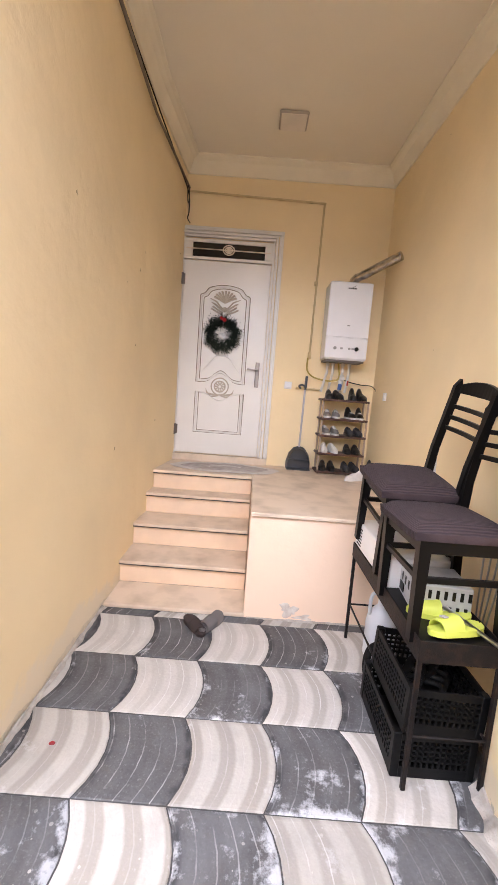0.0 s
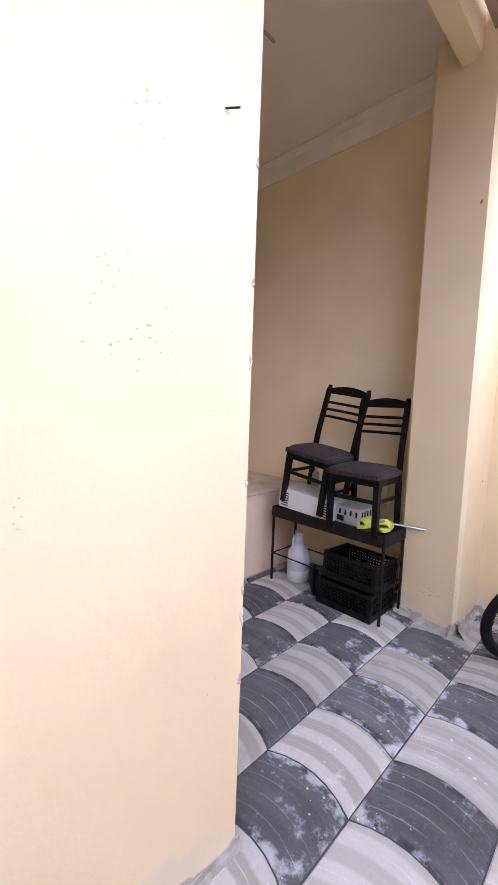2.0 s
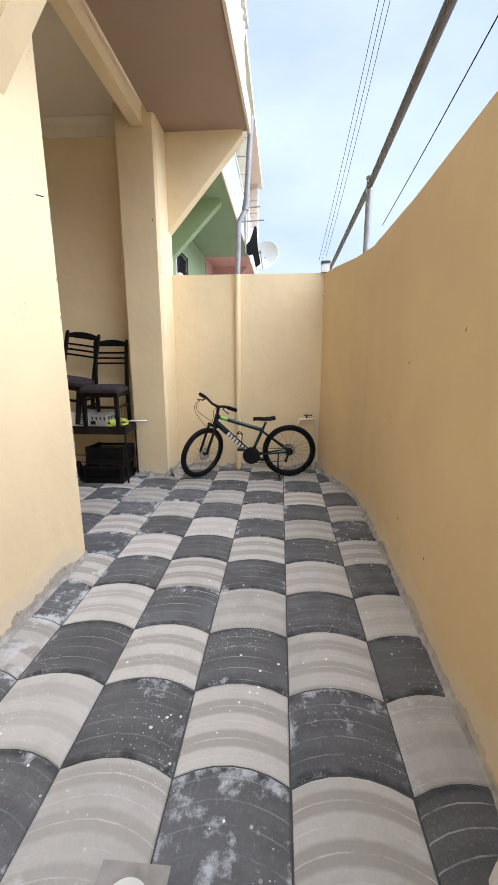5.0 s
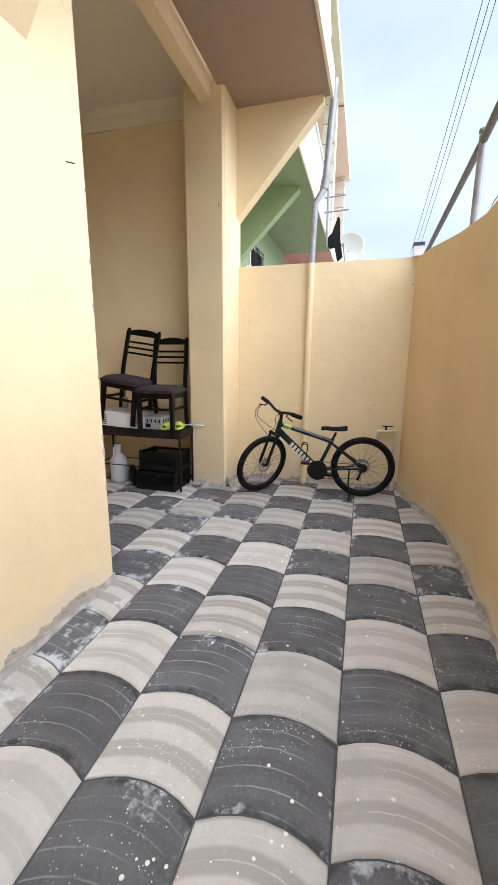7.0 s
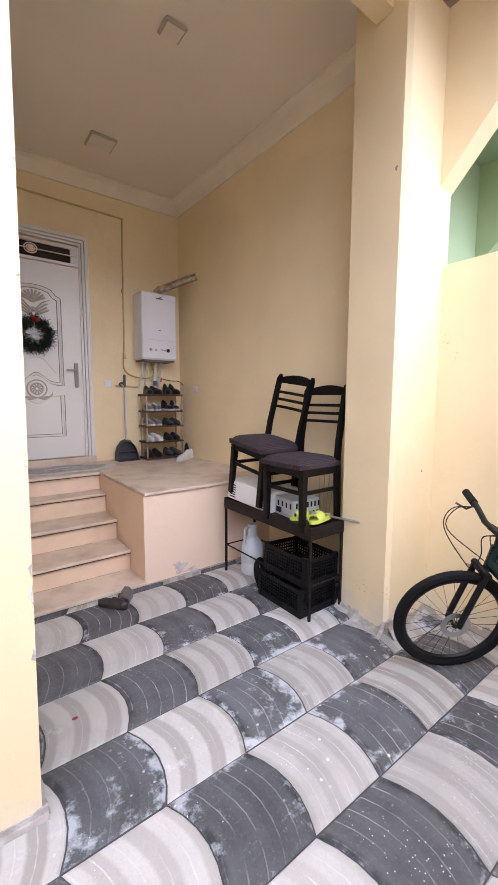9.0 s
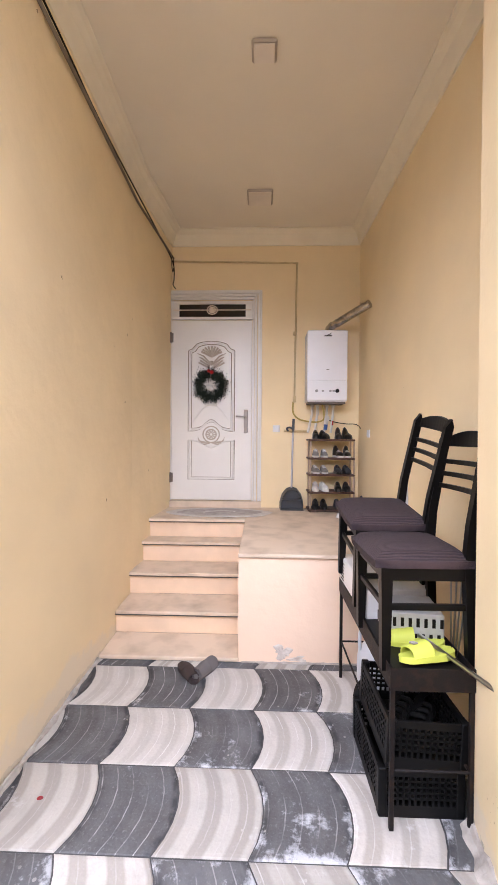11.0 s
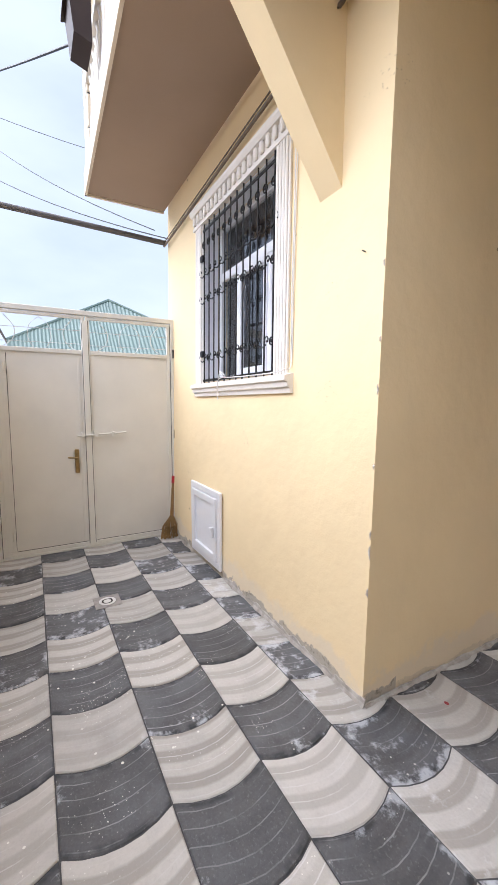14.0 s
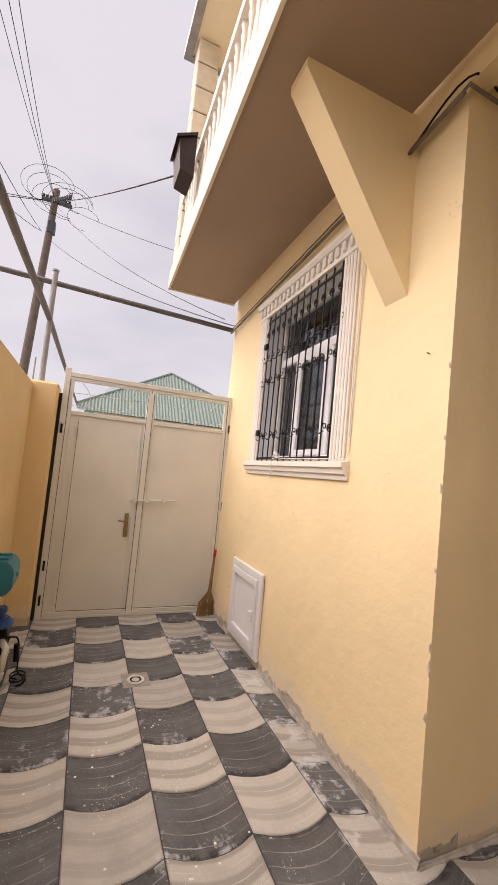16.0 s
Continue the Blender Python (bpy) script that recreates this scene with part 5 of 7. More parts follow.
# canister
ju = empty("plastic_canister", (1.475, 0.99, 0.001), "translucent white plastic canister with a handle, on the paving", "canister")
M_JUG = material("milky_plastic", (0.60, 0.63, 0.68), 0.35, spots=0.08, scale=7, bump=0.03)
bm = bmesh.new()
lathe(bm, [(0.088, 0), (0.098, 0.012), (0.098, 0.10), (0.094, 0.105), (0.098, 0.112), (0.098, 0.22), (0.09, 0.26), (0.062, 0.305), (0.038, 0.33), (0.036, 0.40), (0.040, 0.405), (0.040, 0.435)], 24)
part("body", bm, M_JUG, ju, smooth=True)
bm = bmesh.new()
tube(bm, curve_pts([(-0.035, 0, 0.41), (-0.075, 0, 0.40), (-0.085, 0, 0.34), (-0.082, 0, 0.27)]), 0.011, 8)
part("handle", bm, M_JUG, ju, smooth=True)

# ---- shoe rack ----
RX0, RX1, RY0, RY1 = 1.29, 1.80, 2.84, 3.06
ra = empty("shoe_rack", (RX0, RY0, PLAT), "five-tier brown shoe rack with pale posts, full of shoes", "shoe rack")
M_RACK = material("brown_plastic_shelf", (0.075, 0.035, 0.025), 0.5, spots=0.2, bump=0.05)
M_POST = material("pale_rack_post", (0.42, 0.32, 0.24), 0.5, bump=0.05)
levels = (0.035, 0.23, 0.42, 0.60, 0.80)
for z in levels:
    bm = bmesh.new()
    box(bm, (-0.005, -0.01, z - 0.022), (0.495, 0.23, z), 0.006)
    part("shelf", bm, M_RACK, ra)
for x, y in ((0.02, 0.02), (0.49, 0.02), (0.02, 0.20), (0.49, 0.20)):
    for a, b in zip((0.0,) + levels, levels):
        if b - 0.022 - a < 0.02:
            a = 0
        bm = bmesh.new()
        tube(bm, [(x, y, a), (x, y, b - 0.022)], 0.010, 8)
        part("post", bm, M_POST, ra, smooth=True)


def shoe(m, mat, sole_mat, label, group, high=0.0):
    """A low shoe; the toe looks to -y."""
    e = empty("shoe", m, label, "shoe", group)
    bm = bmesh.new()
    rows = []
    n = 12
    for k in range(n + 1):
        t = k / n
        y = -0.13 + 0.26 * t
        w = (0.040 - 0.010 * math.sin(math.pi * t) ** 2 * (1 if t > 0.4 else 0.3)) * max(0.05, 1 - abs(2 * t - 1) ** 4) ** 0.5
        h = (0.035 + 0.05 * (t ** 1.3) + high * max(0, t - 0.5)) * max(0.1, 1 - abs(2 * t - 1) ** 7) ** 0.5
        rows.append([bm.verts.new((w * math.cos(a), y, 0.018 + h * math.sin(a) ** 0.8)) for a in (math.pi * q / 8 for q in range(9))])
    for a, b in zip(rows, rows[1:]):
        for j in range(8):
            bm.faces.new((a[j], a[j + 1], b[j + 1], b[j]))
    bm.faces.new(rows[0])
    bm.faces.new(rows[-1][::-1])
    part("upper", bm, mat, e, smooth=True)
    bm = bmesh.new()
    pts = []
    for k in range(n + 1):
        t = k / n
        pts.append(((0.042 - 0.006 * math.sin(math.pi * t)) * max(0.05, 1 - abs(2 * t - 1) ** 4) ** 0.5, -0.135 + 0.27 * t))
    prism(bm, pts + [(-x, y) for x, y in pts[::-1]], 0, 0.02)
    part("sole", bm, sole_mat, e)
    bm = bmesh.new()
    zig = []
    for k in range(8):
        y = -0.055 + 0.015 * k
        z = 0.018 + 0.035 + 0.05 * (((y + 0.13) / 0.26) ** 1.3) + 0.001
        zig += [((-0.018 if k % 2 else 0.018), y, z - 0.007), (0, y + 0.006, z + 0.001)]
    tube(bm, zig, 0.003, 5)
    part("laces", bm, sole_mat, e)
    return e


M_SHB = material("black_leather", (0.012, 0.011, 0.011), 0.4, bump=0.1)
M_SHG = material("grey_suede", (0.20, 0.19, 0.18), 0.85, bump=0.2)
M_SHW = material("white_shoe_leather", (0.70, 0.69, 0.67), 0.6, spots=0.15, scale=20, bump=0.1)
M_SHD = material("dark_grey_knit", (0.05, 0.05, 0.055), 0.8, bump=0.2)
plan = {0.80: ((M_SHB, M_SHB, "black", 0.04), (M_SHB, M_SHB, "black ankle-high", 0.14)), 0.60: ((M_SHG, M_SHW, "grey suede", 0.0), (M_SHB, M_SHW, "black white-soled", 0.12)),
        0.42: ((M_SHG, M_SHW, "grey and white running", 0.0), (M_SHD, M_SHB, "dark grey", 0.0)), 0.23: ((M_SHW, M_SHW, "white", 0.0), (M_SHB, M_SHB, "black", 0.0)),
        0.035: ((M_SHB, M_SHB, "black", 0.0), (M_SHD, M_SHB, "dark grey", 0.0))}
rs = random.Random(8)
for z, pairs in plan.items():
    for k, (up, so, word, hi) in enumerate(pairs):
        for j in range(2):
            shoe(pose(RX0 + 0.085 + 0.25 * k + 0.095 * j, RY0 + 0.115, PLAT + z + 0.001, 0, 0, rs.uniform(-9, 9)), up, so, f"{word} shoe of a pair on the rack", "shoes on the rack", hi)
shoe(pose(1.66, 2.62, PLAT + 0.002, 0, 0, -62), M_SHW, M_SHW, "white leather sneaker on the beige landing", "sneakers beside the rack", 0.1)
shoe(pose(1.74, 2.72, PLAT + 0.002, 0, 0, -75), M_SHW, M_SHW, "white leather sneaker on the beige landing", "sneakers beside the rack", 0.1)
shoe(pose(1.85, 2.86, PLAT + 0.002, 0, 0, -20), M_SHB, M_SHB, "black boot standing on the landing by the rack", "sneakers beside the rack", 0.25)

# dustpan on a stick
dp = empty("dustpan", (1.12, 3.02, PLAT), "dark grey long-handled dustpan leaning on the wall", "dustpan")
M_DGREY = material("dark_grey_plastic", (0.05, 0.055, 0.065), 0.4, spots=0.1, bump=0.03)
bm = bmesh.new()
pts = [(-0.135, 0.0), (0.135, 0.0), (0.135, 0.08), (0.11, 0.17), (0.06, 0.235), (0.0, 0.255), (-0.06, 0.235), (-0.11, 0.17), (-0.135, 0.08)]
prism(bm, pts, 0.05, 0.062, "y")
for a, b in zip(pts[1:], pts[2:] + pts[:1]):
    if a == pts[0] or b == pts[1]:
        continue
    if a[1] == 0 and b[1] == 0:
        continue
    v = [bm.verts.new(p) for p in ((a[0], 0.062, a[1]), (b[0], 0.062, b[1]), (b[0] * 0.9, -0.06 + 0.2 * b[1], b[1] * 0.9), (a[0] * 0.9, -0.06 + 0.2 * a[1], a[1] * 0.9))]
    bm.faces.new(v)
box(bm, (-0.13, -0.07, 0), (0.13, 0.06, 0.006))
box(bm, (-0.11, -0.012, 0.10), (0.11, 0.052, 0.108))
part("pan", bm, M_DGREY, dp)
bm = bmesh.new()
tube(bm, [(0.0, 0.04, 0.24), (0.015, 0.085, 0.90)], 0.011, 10)
part("stick", bm, material("grey_lilac_tube", (0.52, 0.50, 0.54), 0.4, bump=0), dp, "pale grey tube handle", smooth=True)
bm = bmesh.new()
tube(bm, [(0.015, 0.083, 0.88), (0.022, 0.088, 1.03)], [0.017, 0.014], 10)
tube(bm, curve_pts([(0.012, 0.085, 0.92), (-0.03, 0.05, 0.93), (-0.06, 0.03, 0.915), (-0.04, 0.04, 0.89)]), 0.011, 8)
part("grip", bm, M_DGREY, dp, smooth=True)


# ---- bicycle ----
def bicycle(m):
    """Rear hub's foot at the origin, the front along +x; leans with the pose."""
    b = empty("bicycle", m, "dark green mountain bicycle parked on its stand by the end wall", "bicycle")
    tyre_m = material("tyre_rubber", (0.008, 0.008, 0.009), 0.8, bump=0.3, spec=0.2)
    rim_m = material("rim_black", (0.007, 0.007, 0.008), 0.4, bump=0, spec=0.3)
    green = material("frame_dark_green", (0.006, 0.022, 0.022), 0.25, spots=0.1, bump=0)
    lime = material("frame_lime", (0.30, 0.50, 0.10), 0.3, bump=0)
    white = material("decal_white", (0.75, 0.75, 0.75), 0.4, bump=0)
    R, wb = 0.318, 1.05
    fx = wb

    def wheel(x, m):
        w = empty("wheel", m @ pose(x, 0, R), "", "")
        w.parent = b
        r = R - 0.026
        bm = bmesh.new()
        rings, n, s = [], 48, 8
        for k in range(n):
            a = 2 * math.pi * k / n
            rings.append([bm.verts.new(((r + 0.026 * math.cos(q)) * math.cos(a), 0.025 * math.sin(q), (r + 0.026 * math.cos(q)) * math.sin(a))) for q in (2 * math.pi * j / s for j in range(s))])
        for k in range(n):
            p, q = rings[k], rings[(k + 1) % n]
            for j in range(s):
                bm.faces.new((p[j], p[(j + 1) % s], q[(j + 1) % s], q[j]))
        me = part("tyre", bm, tyre_m, w, smooth=True)
        bm = bmesh.new()
        rr = r - 0.028
        tube(bm, [(rr * math.cos(a), 0, rr * math.sin(a)) for a in (2 * math.pi * k / 40 for k in range(40))], 0.015, 6, closed=True)
        part("rim", bm, rim_m, w, smooth=True)
        bm = bmesh.new()
        for k in range(28):
            a = 2 * math.pi * k / 28
            c = a + (0.9 if k % 2 else -0.9)
            sy = 0.02 if k % 4 < 2 else -0.02
            tube(bm, [(0.02 * math.cos(c), sy, 0.02 * math.sin(c)), (rr * math.cos(a), 0, rr * math.sin(a))], 0.0011, 4)
        part("spokes", bm, rim_m, w)
        bm = bmesh.new()
        lathe(bm, [(0.012, -0.05), (0.022, -0.035), (0.014, -0.02), (0.014, 0.02), (0.022, 0.035), (0.012, 0.05)], 14, pose(0, 0, 0, 90))
        part("hub", bm, rim_m, w, smooth=True)
        bm = bmesh.new()
        lathe(bm, [(0.05, 0), (0.08, 0), (0.08, 0.002), (0.05, 0.002)], 24, pose(0, -0.038 if x else 0.04, 0, 90), cap=False)
        for k in range(5):
            a = 2 * math.pi * k / 5
            y = -0.039 if x else 0.039
            tube(bm, [(0.015 * math.cos(a), y, 0.015 * math.sin(a)), (0.055 * math.cos(a), y, 0.055 * math.sin(a))], 0.004, 5)
        part("brake_disc", bm, M_STEEL, w)
        return w
    steer = -48
    wheel(0, Matrix())
    bbx, bbz = 0.45, 0.275
    seat_top = Vector((0.31, 0, 0.60))
    head_t, head_b = Vector((0.845, 0, 0.765)), Vector((0.88, 0, 0.635))
    # the front wheel, fork and handlebar turn about the steering axis
    spin = Matrix.Rotation(radians(steer), 4, head_t - head_b)
    fk = Matrix.Translation(head_b) @ spin @ Matrix.Translation(-head_b)
    lean = (spin @ Vector((0, 1, 0))).z
    fk = Matrix.Translation((0, 0, 0.001 + R * math.sqrt(1 - lean * lean) - (fk @ Vector((fx, 0, R))).z)) @ fk
    wheel(fx, fk)

    def bar(name, a, c, r, mat=None, label=""):
        bm = bmesh.new()
        tube(bm, [a, c], r, 12)
        return part(name, bm, mat or green, b, label, smooth=True)
    bar("down_tube", (bbx, 0, bbz), head_b.lerp(head_t, 0.3), 0.033)
    bar("top_tube", seat_top - Vector((0.005, 0, 0.03)), head_t - Vector((0, 0, 0.03)), 0.022)
    bar("seat_tube", (bbx, 0, bbz), seat_top, 0.018)
    bar("head_tube", head_b, head_t, 0.027)
    bar("top_tube_stripe", (0.73, -0.003, 0.704), (0.81, -0.003, 0.729), 0.0225, lime, "lime green stripe on the tube")
    for sy in (-1, 1):
        bar("chain_stay", (bbx - 0.02, sy * 0.02, bbz), (0, sy * 0.055, R), 0.011)
        bar("seat_stay", seat_top + Vector((-0.0, sy * 0.02, -0.05)), (0, sy * 0.055, R), 0.010)
    # fork, turned with the wheel
    for sy in (-1, 1):
        bar("fork_leg", fk @ Vector((fx - 0.01, sy * 0.055, R)), fk @ Vector((fx - 0.13, sy * 0.055, 0.63)), 0.016, rim_m, "black suspension fork leg")
    bm = bmesh.new()
    tube(bm, [fk @ Vector((fx - 0.135, -0.07, 0.635)), fk @ Vector((fx - 0.135, 0.07, 0.635))], 0.02, 8)
    part("fork_crown", bm, rim_m, b)
    bar("steerer", head_t, head_t + Vector((-0.014, 0, 0.08)), 0.017, rim_m)
    st_end = head_t + Vector((-0.014, 0, 0.075)) + spin @ Vector((0.055, 0.0, 0.045))
    bar("stem", head_t + Vector((-0.014, 0, 0.075)), st_end, 0.018, rim_m)
    bm = bmesh.new()
    turn = spin
    pts = [st_end + turn @ Vector(v) for v in ((-0.03, -0.31, 0.035), (-0.01, -0.15, 0.03), (0, -0.05, 0.0), (0, 0.05, 0.0), (-0.01, 0.15, 0.03), (-0.03, 0.31, 0.035))]
    tube(bm, pts, 0.015, 10)
    part("handlebar", bm, rim_m, b, smooth=True)
    for s in (0, -1):
        e_, i_ = (pts[0], pts[1]) if s == 0 else (pts[-1], pts[-2])
        bar("grip", e_, e_.lerp(i_, 0.75), 0.021, tyre_m)
        q = e_.lerp(i_, 0.9)
        bm = bmesh.new()
        tube(bm, [q, q + turn @ Vector((0.05, 0, -0.015)), e_.lerp(i_, 0.25) + turn @ Vector((0.065, 0, -0.04))], 0.006, 6)
        part("brake_lever", bm, rim_m, b)
    for k, sy in enumerate((-1, 1)):
        bm = bmesh.new()
        q = pts[1 if sy < 0 else 4]
        tube(bm, curve_pts([q, q + Vector((0.12, sy * -0.02, -0.03)), q + Vector((0.14, -sy * 0.06, -0.14)), (0.95 + 0.02 * k, 0.01, 0.60), (0.91, 0.02, 0.58)]), 0.003, 5)
        part("brake_cable", bm, rim_m, b)
        bm = bmesh.new()
        tube(bm, curve_pts([q, q + Vector((0.09, sy * -0.03, -0.02)), q + Vector((0.11, -sy * 0.10, -0.12)), (0.90, 0.02, 0.66)]), 0.003, 5)
        part("brake_cable", bm, rim_m, b)
    bar("seatpost", seat_top, seat_top + Vector((-0.03, 0, 0.07)), 0.013, rim_m)
    bm = bmesh.new()
    rows = []
    for t, w, z in ((0.0, 0.012, 0.0), (0.2, 0.02, 0.004), (0.5, 0.034, 0.0), (0.75, 0.062, 0.004), (0.92, 0.066, 0.012), (1.0, 0.045, 0.012)):
        x = 0.43 - 0.26 * t
        rows.append([bm.verts.new((x, w * math.cos(a), 0.70 + z + 0.028 * math.sin(a) * (0.5 if math.sin(a) < 0 else 1))) for a in (2 * math.pi * q / 10 for q in range(10))])
    for a, c in zip(rows, rows[1:]):
        for j in range(10):
            bm.faces.new((a[j], a[(j + 1) % 10], c[(j + 1) % 10], c[j]))
    bm.faces.new(rows[0])
    bm.faces.new(rows[-1])
    part("saddle", bm, tyre_m, b, "black padded saddle", smooth=True)
    bm = bmesh.new()
    lathe(bm, [(0.075, -0.004), (0.095, -0.003), (0.095, 0.003), (0.075, 0.004)], 32, pose(bbx, -0.045, bbz, 90))
    lathe(bm, [(0.10, 0), (0.104, 0.0), (0.104, 0.004), (0.10, 0.004)], 32, pose(bbx, -0.05, bbz, 90))
    part("chainring", bm, rim_m, b)
    for s in (-1, 1):
        bm = bmesh.new()
        end = Vector((bbx + s * -0.12, s * 0.075, bbz - s * 0.10))
        tube(bm, [(bbx, s * 0.06, bbz), end], [0.014, 0.010], 8)
        part("crank", bm, rim_m, b)
        bm = bmesh.new()
        y = end.y + s * 0.05
        box(bm, (end.x - 0.045, y - 0.04, end.z - 0.012), (end.x + 0.045, y + 0.04, end.z + 0.012), 0.005)
        part("pedal", bm, rim_m, b)
    bm = bmesh.new()
    for k in range(6):
        r = 0.045 - 0.005 * k
        lathe(bm, [(r - 0.01, 0), (r, 0), (r, 0.002), (r - 0.01, 0.002)], 20, pose(0, -0.035 - 0.004 * k, R, 90))
    part("sprockets", bm, rim_m, b)
    bm = bmesh.new()
    tube(bm, [(bbx, -0.045, bbz + 0.093), (0, -0.05, R + 0.04)], 0.004, 4)
    tube(bm, [(bbx, -0.045, bbz - 0.093), (0.04, -0.055, 0.21), (0.01, -0.05, R - 0.04)], 0.004, 4)
    part("chain", bm, rim_m, b)
    bm = bmesh.new()
    tube(bm, [(0, -0.06, R), (0.03, -0.06, 0.25), (0.045, -0.06, 0.20)], [0.012, 0.012, 0.016], 8)
    part("derailleur", bm, rim_m, b)
    bm = bmesh.new()
    tube(bm, [(0.13, -0.05, 0.30), (0.135, -0.075, 0.18), (0.12, -0.15, 0.012)], 0.0085, 8)
    box(bm, (0.09, -0.17, 0.0), (0.15, -0.13, 0.012), 0.003)
    part("kickstand", bm, rim_m, b, smooth=True)
    bm = bmesh.new()
    tube(bm, curve_pts([(0.64, 0, 0.44), (0.61, -0.035, 0.54), (0.56, -0.035, 0.52), (0.57, -0.035, 0.42)]), 0.005, 6)
    tube(bm, curve_pts([(0.64, 0, 0.44), (0.61, 0.035, 0.54), (0.56, 0.035, 0.52), (0.57, 0.035, 0.42)]), 0.005, 6)
    tube(bm, [(0.60, -0.037, 0.535), (0.60, 0.037, 0.535)], 0.005, 6)
    part("bottle_cage", bm, rim_m, b)
    # maker's mark on the down tube as plain slanting bars
    a, c = Vector((bbx, -0.0335, bbz)), head_b.lerp(head_t, 0.3) + Vector((0, -0.0335, 0))
    d = (c - a).normalized()
    up = Vector((-d.z, 0, d.x))
    for k in range(7):
        p = a + d * (0.09 + 0.044 * k)
        bm = bmesh.new()
        q = [p - up * 0.025, p + d * 0.030 - up * 0.025, p + d * 0.036 + up * 0.025, p + d * 0.006 + up * 0.025]
        prism(bm, [(v.x, v.z) for v in q], p.y - 0.0015, p.y, "y")
        part("lettering_block", bm, white, b)
    return b


# heading along +y (front), leaning slightly to the wall
RW, FWH = Vector((1.72, -1.70, 0)), Vector((1.64, -0.645, 0))
ang = math.degrees(math.atan2(FWH.y - RW.y, FWH.x - RW.x))
bk = bicycle(pose(RW.x, RW.y, 0, 0, 0, ang) @ pose(0, 0, 0, -3, 0, 0) @ Matrix.Scale(-1, 4, (0, 1, 0)))

# ---- tap and downpipe at the end wall ----
tp = empty("garden_tap", (END_X - 0.03, -1.98, 0), "white plastic water pipe with a tap at the wall's corner", "tap")
bm = bmesh.new()
tube(bm, [(0, -0.04, 0), (0, -0.04, 0.66), (-0.02, 0.10, 0.65)], 0.020, 10)
part("pipe", bm, M_CREAM, tp, smooth=True)
bm = bmesh.new()
tube(bm, [(-0.02, 0.08, 0.65), (-0.04, 0.15, 0.65), (-0.04, 0.16, 0.59)], [0.02, 0.02, 0.017], 10)
part("spout", bm, M_CREAM, tp, smooth=True)
bm = bmesh.new()
tube(bm, [(-0.02, 0.06, 0.665), (-0.02, 0.06, 0.70)], 0.01, 8)
box(bm, (-0.03, -0.01, 0.70), (-0.01, 0.10, 0.712), 0.004)
part("lever", bm, M_BLACK, tp)
dn = empty("downpipe", (END_X - 0.035, -1.06, 0), "rain downpipe, yellow below and grey above, with a bend", "downpipe")
bm = bmesh.new()
tube(bm, [(0, 0, 0), (0, -0.005, 2.36)], 0.032, 14)
part("lower_pipe", bm, M_WALL_CLEAN, dn, "lower pipe painted yellow like the wall", smooth=True)
bm = bmesh.new()
tube(bm, [(0.0, -0.005, 2.36), (0.02, -0.02, 2.92), (0.06, -0.09, 3.05), (0.07, -0.11, 3.2), (0.07, -0.16, 4.0)], 0.032, 14)
tube(bm, [(0.062, -0.095, 3.06), (0.07, -0.11, 3.16)], 0.04, 14)
part("upper_pipe", bm, M_GREYPIPE, dn, "grey upper pipe", smooth=True)
for z, y in ((0.02, 0), (1.3, 0)):
    bm = bmesh.new()
    tube(bm, [(0, y, z), (0, y, z + 0.03)], 0.037, 14)
    part("clamp", bm, M_WALL_CLEAN, dn)

# ---- gate ----
ga = empty("yard_gate", Matrix.Translation((GATE_X + 0.15, -0.080, 0)) @ Matrix.Diagonal((1, 0.95, 0.985, 1)), "cream painted sheet steel double gate with a wired top", "gate")
M_WIRE = material("white_wire", (0.62, 0.62, 0.60), 0.45, bump=0)
bm = bmesh.new()
for lo, hi in (((-0.03, -2.06, 0), (0.03, -2.0, 2.64)), ((-0.03, -0.125, 0), (0.03, -0.065, 2.60)), ((-0.03, -2.0, 2.55), (0.03, -0.125, 2.60)), ((-0.02, -2.0, 0.0), (0.02, -0.125, 0.025))):
    box(bm, lo, hi, 0.004)
part("frame", bm, M_GATE, ga)
for name, y0, y1 in (("left_leaf", -1.995, -1.10), ("right_leaf", -1.09, -0.13)):
    bm = bmesh.new()
    box(bm, (-0.008, y0 + 0.035, 0.065), (0.004, y1 - 0.035, 2.15))
    leafo = part("leaf", bm, M_GATE, ga, "flat cream sheet steel leaf")
    bm = bmesh.new()
    for lo, hi in (((-0.018, y0, 0.03), (0.018, y0 + 0.04, 2.54)), ((-0.018, y1 - 0.04, 0.03), (0.018, y1, 2.54)), ((-0.018, y0 + 0.04, 0.03), (0.018, y1 - 0.04, 0.07)), ((-0.018, y0 + 0.04, 2.14), (0.018, y1 - 0.04, 2.185)),
                   ((-0.018, y0 + 0.04, 2.51), (0.018, y1 - 0.04, 2.54))):
        box(bm, lo, hi, 0.003)
    part("leaf_frame", bm, M_GATE, leafo)
    bm = bmesh.new()
    yc, wd = (y0 + y1) / 2, (y1 - y0)
    for z in (2.24, 2.38):
        tube(bm, [(0, y0 + 0.04, z), (0, y1 - 0.04, z + 0.01)], 0.003, 5)
    part("wire", bm, M_WIRE, leafo)
    for sgn in (-1, 1):
        bm = bmesh.new()
        tube(bm, curve_pts([(0, yc + sgn * wd * 0.40, 2.17), (0, yc + sgn * wd * 0.28, 2.26), (0, yc + sgn * wd * 0.26, 2.38), (0, yc + sgn * wd * 0.36, 2.50)]), 0.004, 5)
        tube(bm, curve_pts([(0, yc + sgn * wd * 0.05, 2.17), (0, yc + sgn * wd * 0.12, 2.28), (0, yc + sgn * wd * 0.10, 2.42), (0, yc, 2.50)]), 0.003, 5)
        part("wire_scroll", bm, M_WIRE, leafo)
